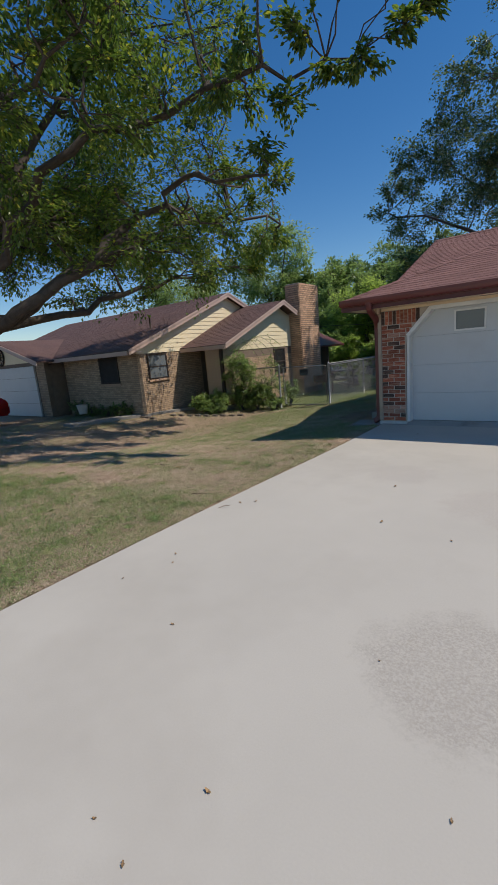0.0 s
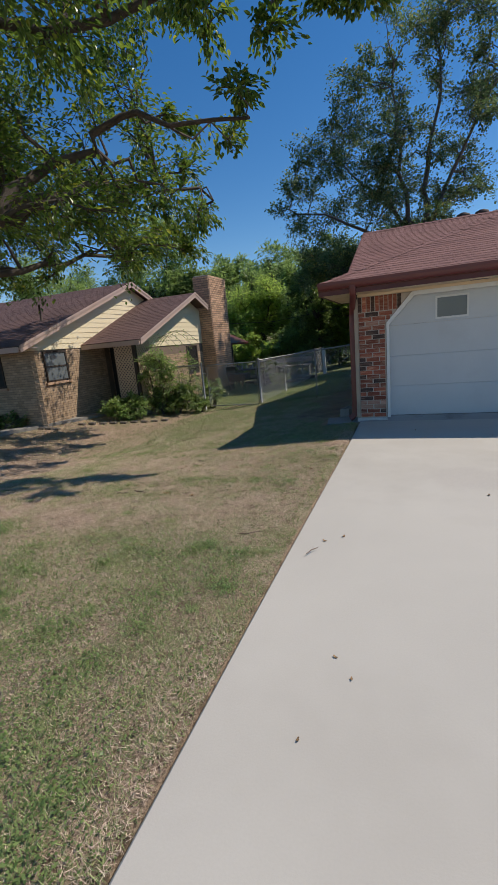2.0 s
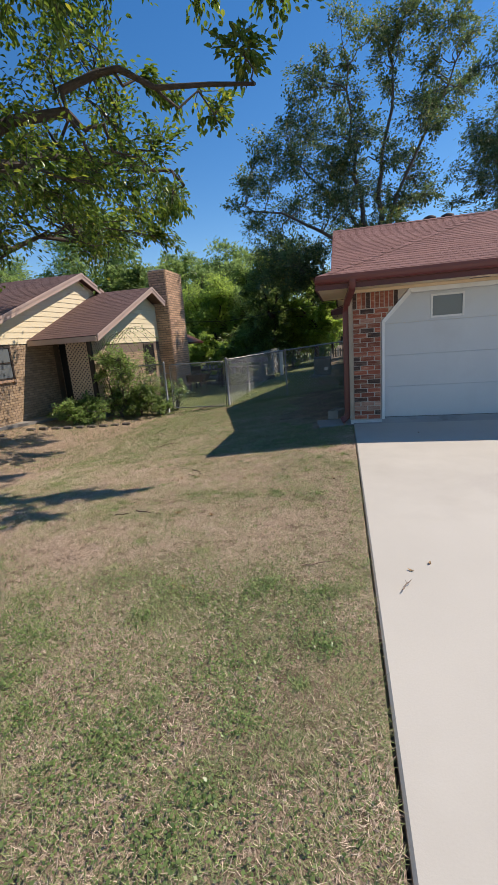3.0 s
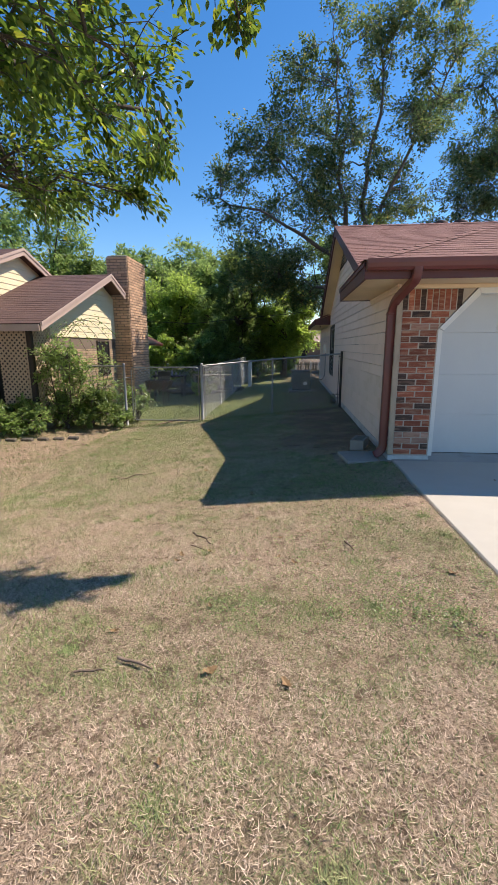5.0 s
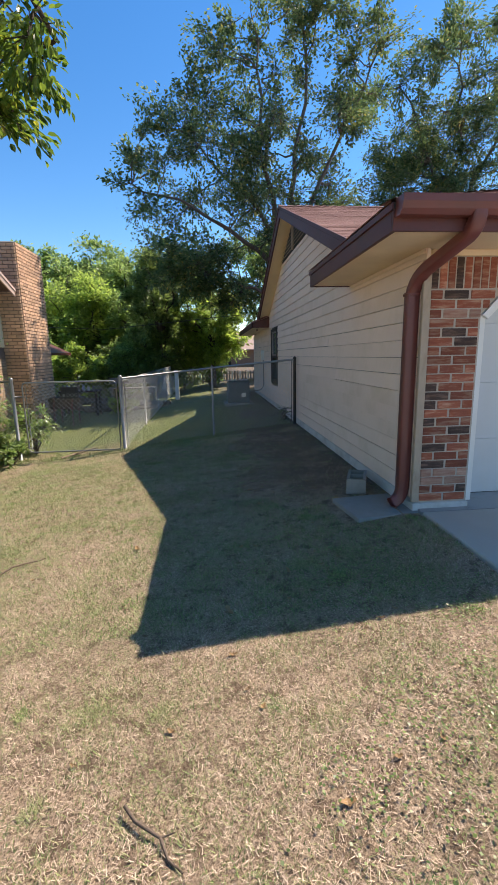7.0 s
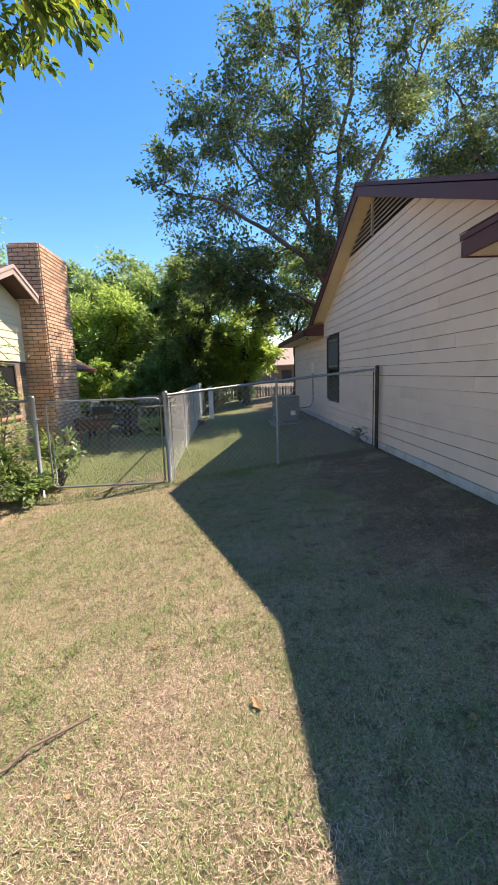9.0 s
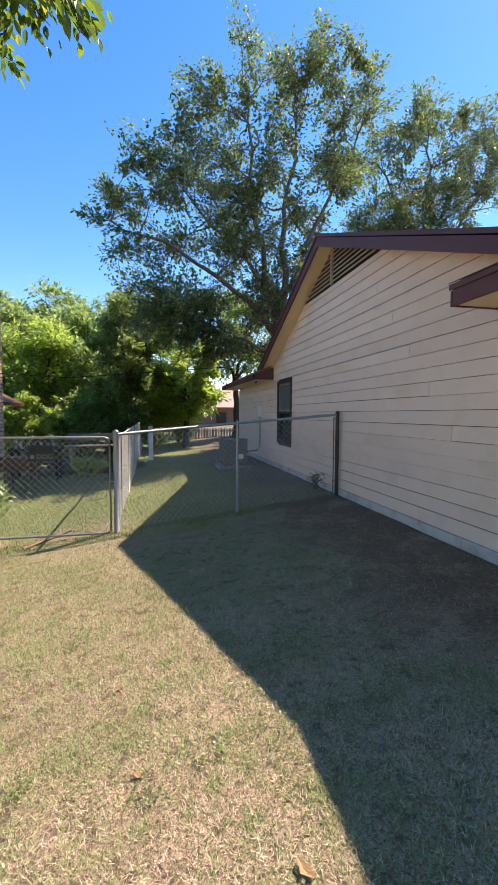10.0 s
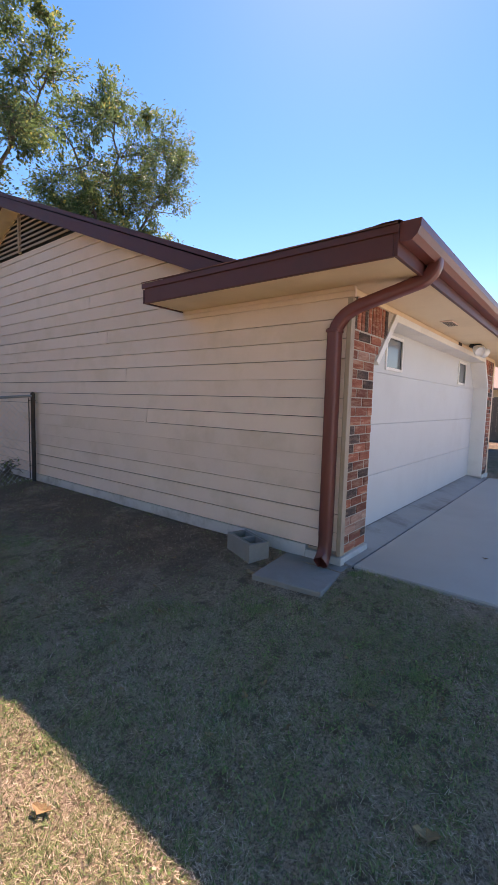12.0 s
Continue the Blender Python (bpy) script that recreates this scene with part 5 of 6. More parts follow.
part("tray", prism([(-9.45, 0.0), (-8.75, 0.0), (-8.62, 0.3), (-9.5, 0.3)], 1, 17.4, 17.95), DARK_STEEL, barrow)
for x in (-9.35, -8.85):
    rod("frame_tube", [(x, 17.36, ground_z(x, 17.36)), (x, 17.36, 0.05), (x + 0.05, 17.36, 0.36)], 0.018, GUTTER, barrow)
    rod("frame_tube", [(x, 17.98, ground_z(x, 17.98)), (x, 17.98, 0.05), (x + 0.05, 17.98, 0.36)], 0.018, GUTTER, barrow)
rr = random.Random(12)
for k in range(11):
    x, y = -9.3 + rr.uniform(-0.3, 2.2), 20.6 + rr.uniform(-0.5, 1.2)
    a = rr.uniform(-0.3, 0.3)
    r_ = rr.uniform(0.06, 0.12)
    ln = rr.uniform(0.9, 1.9)
    zz = ground_z(x, y) + r_ - 0.01 + (0.17 if k > 7 else 0)
    V, F = [], []
    tube_into(V, F, [(x - ln / 2 * math.cos(a), y - ln / 2 * math.sin(a), zz), (x, y, zz + 0.01), (x + ln / 2 * math.cos(a), y + ln / 2 * math.sin(a), zz)], [r_, r_ * 1.03, r_ * 0.9], 9)
    lg = part_of("log", V, F, BARK_GREY, None, "", True)
    tagged(lg, "grey weathered log lying in the yard", "log", "logs in the back yard")
bench = thing("garden_bench", (-8.0, 23.5, -0.3), "weathered grey wooden bench in the shade", "bench")
part("seat", box((-9.2, 23.3, 0.1), (-7.2, 23.75, 0.15), 0.006), GREY_WOOD, bench)
part("backrest", box((-9.2, 23.76, 0.3), (-7.2, 23.8, 0.55), 0.006), GREY_WOOD, bench)
for x in (-9.1, -7.35):
    part("leg", box((x, 23.3, -0.55), (x + 0.1, 23.79, 0.099)), GREY_WOOD, bench)
shed_roof = thing("garden_shed", (-11.3, 21.5, -0.4), "dark wooden lean-to behind the chimney", "shed")
part("wall", box((-13.0, 20.2, -0.6), (-11.2, 22.5, 1.9)), DARK_WOOD, shed_roof)
part("roof", slab([(-13.0, 19.9, 2.9), (-10.35, 19.9, 1.6), (-10.35, 22.7, 1.6), (-13.0, 22.7, 2.9)], 0.09), BROWN, shed_roof)
part("post", box((-10.6, 19.95, -0.6), (-10.5, 20.05, 1.6)), DARK_WOOD, shed_roof)
white_post = part("white_post", box((-6.35, 22.3, -0.4), (-6.2, 22.42, 0.85), 0.006), WHITE)
tagged(white_post, "pale weathered post by the back fence", "post")

# picket fence, lawn house far behind
picket = thing("picket_fence", (-4, 31, -0.4), "low whitish picket fence at the end of the yard", "fence")
for k in range(44):
    x = -7.5 + 0.16 * k
    z0 = -0.45
    part("picket", prism([(x, z0), (x + 0.1, z0), (x + 0.1, 0.45), (x + 0.05, 0.52), (x, 0.45)], 1, 31.0, 31.02), GREY_WOOD if k % 3 else WHITE, picket)
for zz in (-0.15, 0.3):
    part("rail", box((-7.5, 31.021, zz), (-0.5, 31.06, zz + 0.08)), GREY_WOOD, picket)
far = thing("far_house", (-2, 60, 0), "brick house with pale tan roof beyond the yards", "house")
part("wall", box((-10, 58, -1.0), (14, 68, 2.2)), FAR_WALL, far)
part("roof", slab([(-10.8, 57.2, 2.1), (15, 57.2, 2.1), (11, 63, 4.4), (-7, 63, 4.4)], 0.12), FAR_ROOF, far)
part("roof", slab([(-10.8, 68.8, 2.1), (15, 68.8, 2.1), (11, 63, 4.4), (-7, 63, 4.4)], 0.12), FAR_ROOF, far)
part("roof", slab([(-10.8, 57.2, 2.1), (-7, 63, 4.4), (-10.8, 68.8, 2.1)], 0.12), FAR_ROOF, far)
for x in (-7.5, -3.5, 1.0):
    wv = part("window", box((x, 57.9, 0.2), (x + 1.2, 57.999, 1.5)), DARK_WOOD, far)
    part("pane", box((x + 0.1, 57.88, 0.3), (x + 1.1, 57.899, 1.4)), GLASS_DARK, wv)

# wooden fence and far roof on the other side of the drive
pf = thing("privacy_fence", (12, 13, 0), "grey wooden privacy fence beyond the drive", "fence")
for k in range(60):
    y = 4.0 + 0.155 * k
    part("board", box((14.0, y, -0.16), (14.025, y + 0.148, 1.72 + 0.02 * math.sin(k * 2.3))), GREY_WOOD, pf)
for zz in (0.2, 1.4):
    part("rail", box((14.026, 4.0, zz), (14.07, 13.3, zz + 0.09)), GREY_WOOD, pf)
fr_ = thing("side_house", (24, 12, 0), "pale-roofed house beyond the wooden fence", "house")
part("wall", box((20, 4, -0.2), (30, 20, 2.4)), NB_CREAM, fr_)
part("roof", slab([(19.3, 3.3, 2.35), (19.3, 20.7, 2.35), (25, 17, 4.6), (25, 7, 4.6)], 0.12), FAR_ROOF, fr_)
part("roof", slab([(30.7, 3.3, 2.35), (30.7, 20.7, 2.35), (25, 17, 4.6), (25, 7, 4.6)], 0.12), FAR_ROOF, fr_)
part("roof", slab([(19.3, 3.3, 2.35), (30.7, 3.3, 2.35), (25, 7, 4.6)], 0.12), FAR_ROOF, fr_)
lawn_r = part("side_lawn", box((2.76, -9, -0.25), (19.9, 20, -0.06)), SOIL)
tagged(lawn_r, "dry lawn on the far side of the drive", "lawn", kind="structure")
street = part("road", box((-200, -20, -0.3), (200, -9.3, 0.02)), paint("asphalt", (0.045, 0.045, 0.045), (0.065, 0.063, 0.06), 1.0, 120, 0.9, bump=0.4))
tagged(street, "grey asphalt street behind the drive", "road", kind="structure")

# ---- trees and shrubs ----
def leaves_into(V, F, c, d, rng_, length, width, droop=0.5, rounded=False):
    """One leaf: a folded, pointed blade of four triangles."""
    t = Vector((d.x + rng_.uniform(-0.7, 0.7), d.y + rng_.uniform(-0.7, 0.7), d.z - droop + rng_.uniform(-0.5, 0.5)))
    if t.length < 1e-3:
        t = Vector((0, 0, -1))
    t.normalize()
    s = t.cross(Vector((rng_.uniform(-0.5, 0.5), rng_.uniform(-0.5, 0.5), 1)))
    if s.length < 1e-3:
        s = Vector((1, 0, 0))
    s.normalize()
    n = s.cross(t)
    L_ = length * rng_.uniform(0.7, 1.25)
    w_ = width * rng_.uniform(0.75, 1.2)
    q = len(V)
    if rounded:
        curl = n * w_ * 0.14
        V += [c, c + t * L_ * 0.25 + s * w_ * 0.44 + curl, c + t * L_ * 0.62 + s * w_ * 0.42 + curl, c + t * L_ - n * L_ * 0.1, c + t * L_ * 0.62 - s * w_ * 0.42 + curl, c + t * L_ * 0.25 - s * w_ * 0.44 + curl]
        F += [(q, q + 1, q + 2, q + 3), (q, q + 3, q + 4, q + 5)]
        return
    V += [c, c + t * L_ * 0.45 + s * w_ * 0.5 + n * w_ * 0.12, c + t * L_ - n * L_ * 0.08, c + t * L_ * 0.45 - s * w_ * 0.5 + n * w_ * 0.12]
    F += [(q, q + 1, q + 2), (q, q + 2, q + 3)]


def wander(p, q, n, amount, rng_):
    p, q = Vector(p), Vector(q)
    out = [p]
    for i in range(1, n):
        t = i / n
        out.append(p.lerp(q, t) + Vector((rng_.uniform(-1, 1), rng_.uniform(-1, 1), rng_.uniform(-0.6, 1))) * amount * math.sin(math.pi * t))
    return out + [q]


def tree(name, limbs, clumps, bark, leaf_mat, label, seed, per_clump, leaf, twigs=9, category="tree", droop=0.5, trunk_sides=9, limb_wob=0.25, branch_r=0.03, fill=1.0, rounded=False):
    """limbs: (points, first radius, last radius); the first is the trunk. clumps: (centre, radius). A branch runs from the nearest limb to each clump; twigs and leaves spread in it."""
    r = random.Random(seed)
    base = Vector(limbs[0][0][0])
    ob = thing(name, base, label, category)
    nodes = []
    for k, (pts, r0, r1) in enumerate(limbs):
        fine = []
        for a, b in zip(pts[:-1], pts[1:]):
            fine += wander(a, b, 4, limb_wob if k else limb_wob * 0.3, r)[:-1]
        fine.append(Vector(pts[-1]))
        rad = [r0 + (r1 - r0) * (i / (len(fine) - 1)) ** 0.8 for i in range(len(fine))]
        if k == 0:
            rad[0] *= 1.5
            rad[1] *= 1.12
        V, F = [], []
        tube_into(V, F, fine, rad, trunk_sides)
        part_of("trunk" if k == 0 else "limb", V, F, bark, ob, "", True)
        nodes += [(p, q) for p, q in zip(fine, rad)][2 if k == 0 else 1:]
    BV, BF, LV, LF = [], [], [], []
    for c, cr in clumps:
        c = Vector(c)
        near = min(nodes, key=lambda nq: (nq[0] - c).length + max(0, nq[0].z - c.z) * 0.8)
        br = min(near[1] * 0.7, branch_r * (0.6 + cr))
        bp = wander(near[0], c, 5, 0.12 * (near[0] - c).length, r)
        tube_into(BV, BF, bp, [br + (0.008 - br) * i / 5 for i in range(6)], 5, False)
        for k in range(twigs):
            while True:
                o = Vector((r.uniform(-1, 1), r.uniform(-1, 1), r.uniform(-1, 1)))
                if 0.15 < o.length < 1:
                    break
            e = c + Vector((o.x, o.y, o.z * 0.75)) * cr
            s = bp[3] if r.random() < 0.35 else (bp[4] if r.random() < 0.5 else c)
            tp = wander(s, e, 3, 0.15 * cr, r)
            tube_into(BV, BF, tp, [0.008, 0.006, 0.005, 0.003], 3, False)
            d = (e - s).normalized()
            for j in range(int(per_clump / twigs)):
                f = 0.15 + 0.9 * r.random() ** 0.75
                i = min(2, int(f * 3))
                p = tp[i].lerp(tp[i + 1], min(1.1, f * 3 - i)) + Vector((r.gauss(0, 1), r.gauss(0, 1), r.gauss(0, 1))) * 0.11 * cr * fill
                leaves_into(LV, LF, p, d, r, leaf[0], leaf[1], droop, rounded)
    bo = part_of("branchwork", BV, BF, bark, ob)
    bo["kind"] = "stuff"
    co = part_of("crown", LV, LF, leaf_mat, ob)
    co["kind"] = "stuff"
    return ob


def blob_clumps(centre, radii, count, size, seed, keep=lambda p: True, shell=0.35):
    r = random.Random(seed)
    out = []
    tries = 0
    while len(out) < count and tries < count * 60:
        tries += 1
        o = Vector((r.uniform(-1, 1), r.uniform(-1, 1), r.uniform(-1, 1)))
        if not shell < o.length < 1:
            continue
        p = Vector(centre) + Vector((o.x * radii[0], o.y * radii[1], o.z * radii[2]))
        if keep(p):
            out.append((p, size * r.uniform(0.65, 1.35)))
    return out

# the street tree whose limbs reach over the lawn
def near_keep(p):
    return p.x < -0.66 * p.y - 0.1 - 0.35 * max(0, 4.6 - p.z) and p.z > 3.2 + 0.2 * max(0, abs(p.y - 8) - 3) and p.x < -4.6
near = blob_clumps((-9.0, 6.9, 6.3), (5.4, 5.6, 3.4), 205, 0.75, 21, near_keep, 0.1)
near += blob_clumps((-12.6, 9.6, 5.9), (2.8, 2.4, 1.5), 46, 0.7, 22, lambda p: p.z > 4.3, 0.0)
# unseen crown left of the trunk, added to keep sky light off the neighbour's front
near += blob_clumps((-12.6, 4.4, 6.3), (3.6, 3.6, 2.2), 60, 0.85, 23, lambda p: p.z > 4.2, 0.0)
near += blob_clumps((-15.0, 6.6, 6.4), (3.4, 3.0, 1.9), 56, 0.85, 24, lambda p: p.z > 4.4, 0.0)
# the clumps about 7 m up are out of view, added to shadow the lawn
near += [((-4.35, 6.6, 4.75), 0.4), ((-3.9, 6.75, 5.3), 0.42), ((-3.3, 6.9, 5.55), 0.4), ((-2.75, 7.0, 5.55), 0.35), ((-2.2, 7.1, 5.75), 0.3), ((-1.8, 7.25, 5.95), 0.3), ((-2.0, 6.7, 6.7), 0.5), ((-2.7, 6.6, 6.8), 0.5), ((-1.7, 7.5, 7.0), 0.45), ((-3.2, 6.2, 7.0), 0.6), ((-3.6, 5.6, 7.2), 0.6), ((-2.6, 7.2, 7.6), 0.6), ((-4.6, 5.9, 5.5), 0.5), ((-5.1, 8.5, 5.0), 0.42), ((-6.4, 9.4, 4.1), 0.5), ((-6.7, 9.7, 3.6), 0.4), ((-6.9, 10.8, 4.6), 0.5), ((-5.7, 7.9, 5.2), 0.45), ((-4.9, 7.2, 5.9), 0.5), ((-6.5, 9.5, 5.2), 0.5), ((-7.1, 9.3, 4.4), 0.45), ((-5.4, 4.6, 5.6), 0.55), ((-4.3, 6.2, 6.1), 0.5), ((-3.6, 6.6, 6.2), 0.45), ((-7.6, 11.2, 4.3), 0.55), ((-7.9, 10.4, 3.9), 0.5), ((-8.3, 9.6, 3.7), 0.5)]
TB = (-9.9, 3.3)
tree("shade_tree", [
    ([(TB[0], TB[1], ground_z(*TB) - 0.1), (-9.8, 3.4, 1.2), (-9.6, 3.6, 2.4)], 0.28, 0.22),
    ([(-9.6, 3.6, 2.3), (-8.5, 4.8, 3.0), (-7.6, 6.2, 4.2), (-6.3, 6.9, 5.0), (-4.2, 6.55, 4.35)], 0.16, 0.02),
    ([(-9.6, 3.6, 2.4), (-9.0, 5.2, 3.2), (-8.6, 7.2, 4.4), (-7.6, 9.2, 4.9), (-6.5, 10.6, 4.8)], 0.15, 0.025),
    ([(-9.6, 3.6, 2.4), (-8.5, 4.4, 4.2), (-7.0, 5.4, 5.6), (-4.6, 6.4, 5.8), (-2.9, 7.0, 5.6)], 0.14, 0.015),
    ([(-9.6, 3.6, 2.4), (-9.2, 4.4, 4.5), (-8.6, 5.8, 6.6), (-8.2, 7.0, 8.2)], 0.15, 0.03),
    ([(-9.6, 3.6, 2.3), (-10.2, 4.6, 3.6), (-11.0, 6.0, 4.8), (-12.2, 7.4, 5.6)], 0.14, 0.03),
    ([(-9.6, 3.6, 2.4), (-8.6, 3.5, 4.0), (-7.2, 3.6, 5.3), (-5.4, 4.2, 5.8)], 0.12, 0.02),
    ([(-9.6, 3.6, 2.2), (-9.5, 5.8, 2.8), (-9.3, 8.0, 3.5), (-8.6, 9.8, 3.8)], 0.12, 0.03),
], near, BARK, LEAF_NEAR, "broad shade tree with low limbs and glossy green leaves", 5, 310, (0.098, 0.054), 11, droop=0.3, rounded=True)

# tall pecan behind the house
def pecan_keep(p):
    lim = 7.9 + 1.15 * (p.x + 8.2) if p.x < -3.0 else 14.8
    # keeps a tunnel towards the sun free of clumps, so the chimney stays lit
    run = (p.x + 9.55) / 0.673
    if 16.2 < p.y - 0.331 * run < 19.0 and 1.3 < p.z - run < 5.3:
        return False
    return p.z > 3.0 and p.z < lim + 0.4 and not (p.x > 0.6 and p.z < 9.0 + 1.0 * (p.x - 0.6)) and not (p.x < -4.5 and p.z < 4.2)
oak = blob_clumps((-2.3, 22.4, 9.0), (6.0, 2.3, 6.4), 158, 0.92, 31, pecan_keep, 0.12)
oak += [((-7.9, 21.7, 7.3), 0.6), ((-7.3, 21.6, 8.1), 0.7), ((-6.7, 21.5, 9.2), 0.7), ((-6.9, 21.6, 6.9), 0.8), ((-6.0, 21.6, 5.6), 0.8), ((-5.3, 21.6, 10.4), 0.7)]
oak += blob_clumps((-5.5, 20.4, 4.5), (1.7, 1.1, 1.0), 11, 0.7, 35, lambda p: True, 0.0)
# low clumps added to shade the ground behind the gate
oak += blob_clumps((-4.5, 21.6, 4.3), (1.7, 1.3, 1.1), 16, 0.8, 33, lambda p: True, 0.0)
tree("pecan_tree", [
    ([(-1.9, 22.0, -0.4), (-1.85, 22.0, 2.0), (-1.8, 22.0, 4.6)], 0.32, 0.22),
    ([(-1.8, 22.0, 4.4), (-2.3, 22.2, 6.5), (-2.8, 22.4, 9.5), (-3.0, 22.6, 13.0)], 0.15, 0.025),
    ([(-1.8, 22.0, 4.6), (-0.9, 22.2, 7.0), (0.6, 22.6, 10.0), (2.0, 23.0, 13.4)], 0.12, 0.02),
    ([(-1.8, 22.0, 4.0), (-3.4, 21.8, 5.4), (-5.4, 21.6, 6.6), (-7.4, 21.6, 7.3)], 0.12, 0.025),
    ([(-1.8, 22.0, 4.6), (-1.5, 22.4, 8.0), (-1.0, 22.8, 11.0), (-0.8, 22.8, 13.8)], 0.14, 0.02),
    ([(-1.8, 22.0, 3.2), (-3.2, 21.4, 3.8), (-4.8, 21.2, 4.2)], 0.09, 0.025),
    ([(-1.8, 22.0, 5.0), (-3.4, 22.6, 7.4), (-5.6, 22.8, 9.6)], 0.11, 0.02),
], oak, BARK_GREY, LEAF_OAK, "tall pecan tree with thin yellowing crown behind the house", 9, 350, (0.125, 0.082), 12, droop=0.1, branch_r=0.022)

second = blob_clumps((7.2, 26.5, 11.8), (5.0, 3.2, 4.8), 110, 1.0, 41, lambda p: True, 0.15)
second += blob_clumps((4.6, 26.4, 8.2), (2.6, 2.0, 2.6), 34, 0.95, 43, lambda p: True, 0.1)
tree("pecan_tree", [
    ([(7.0, 26.5, -0.4), (7.0, 26.5, 4.0), (7.0, 26.5, 8.0)], 0.34, 0.2),
    ([(7.0, 26.5, 7.0), (5.6, 26.2, 10.0), (4.0, 26.2, 13.0)], 0.15, 0.03),
    ([(7.0, 26.5, 7.0), (8.4, 26.6, 10.0), (10.4, 26.6, 13.0)], 0.15, 0.03),
    ([(7.0, 26.5, 8.0), (7.2, 26.6, 11.5), (7.0, 26.6, 14.8)], 0.15, 0.03),
], second, BARK_GREY, LEAF_OAK, "rounded pecan tree behind the house's roof", 15, 380, (0.16, 0.08), 11, droop=0.1, branch_r=0.022)

# trees at the back of the yards
def back_tree(x, y, h_, rad, leaf_mat, label, seed, count=45, leaf=(0.24, 0.13), low=1.0, per=170, bark=BARK, name="tree"):
    g = -0.4
    cl = blob_clumps((x, y, (h_ + low) / 2), (rad, rad * 0.8, (h_ - low) / 2), count, rad * 0.3, seed, lambda p: True, 0.35)
    r_ = random.Random(seed)
    limbs = [([(x, y, g), (x + 0.1, y, h_ * 0.25), (x, y, h_ * 0.45)], 0.05 + 0.022 * h_, 0.03 + 0.012 * h_)]
    for k in range(4):
        a = k * 1.6 + seed
        limbs.append(([(x, y, h_ * 0.4), (x + rad * 0.4 * math.cos(a), y + rad * 0.4 * math.sin(a), h_ * 0.6), (x + rad * 0.65 * math.cos(a), y + rad * 0.65 * math.sin(a), h_ * 0.82)], 0.012 * h_, 0.02))
    return tree(name, limbs, cl, bark, leaf_mat, label, seed, per, leaf, 9, droop=0.1, trunk_sides=7, branch_r=0.02, fill=1.6)
back_tree(-11.6, 29.0, 5.5, 2.5, LEAF_BRIGHT, "bright green small tree in the neighbour's yard", 51, 70, (0.2, 0.1), 0.3, 240)
back_tree(-8.2, 28.0, 5.0, 2.0, LEAF_BUSH, "green bushy tree behind the fence", 52, 50, (0.2, 0.1), 0.2, 220)
back_tree(-7.1, 25.6, 6.2, 1.6, LEAF_DARK, "dense dark tree beside the side fence", 53, 62, (0.17, 0.09), 0.3, 300)
back_tree(-9.4, 31.5, 7.0, 2.6, LEAF_BUSH, "leafy tree behind the bright small tree", 66, 70, (0.2, 0.11), 0.3, 260)
back_tree(-13.8, 31.0, 6.6, 2.4, LEAF_BUSH, "leafy tree beside the chimney", 67, 85, (0.2, 0.11), 0.3, 260)
back_tree(-4.8, 26.5, 4.8, 1.8, LEAF_BRIGHT, "leafy tree shading the end of the side yard", 63, 50, (0.2, 0.11), 1.0, 240)
back_tree(-7.4, 33.0, 8.2, 3.0, LEAF_DARK, "tall dark tree at the back of the yard", 54, 65, (0.24, 0.13), 0.6, 220)
back_tree(-11.4, 35.0, 9.2, 2.8, LEAF_BUSH, "tall leafy tree behind the yards", 64, 60, (0.26, 0.14), 0.6, 220)
back_tree(-15.4, 34.0, 8.6, 2.8, LEAF_BUSH, "leafy tree behind the neighbour's chimney", 55, 100, (0.26, 0.14), 0.6, 220)
back_tree(-19.5, 38.0, 9.0, 3.4, LEAF_DARK, "dark tree behind the neighbour's roof", 65, 105, (0.28, 0.16), 0.6, 220)
back_tree(-24.5, 38.0, 13.5, 4.6, LEAF_BUSH, "leafy tree rising behind the neighbour's roof", 56, 120, (0.3, 0.17), 1.0, 220)
back_tree(-13.5, 46.0, 9.5, 5.0, LEAF_DARK, "broad dark tree far behind the yards", 57, 65, (0.32, 0.18), 0.6, 200)
back_tree(-32.0, 32.0, 10.5, 5.0, LEAF_BUSH, "leafy tree behind the neighbour's ridge", 58, 105, (0.28, 0.15), 1.0, 200)
back_tree(-4.2, 37.5, 4.4, 2.2, LEAF_BRIGHT, "sunlit small tree at the end of the yard", 60, 32, (0.22, 0.12), 0.4)
back_tree(-2.0, 29.5, 7.5, 2.4, LEAF_BUSH, "leafy tree behind the rear eave", 68, 42, (0.2, 0.11), 3.4, 220)
back_tree(1.5, 31.0, 6.5, 2.6, LEAF_DARK, "dark tree behind the house", 69, 45, (0.22, 0.12), 0.5, 220)
back_tree(16.5, 30.0, 9.5, 3.6, LEAF_BUSH, "tree beyond the house's far side", 61, 40, (0.3, 0.16))
back_tree(23.0, 26.0, 9.0, 3.6, LEAF_BUSH, "leafy tree beyond the side fence", 62, 40, (0.3, 0.16))

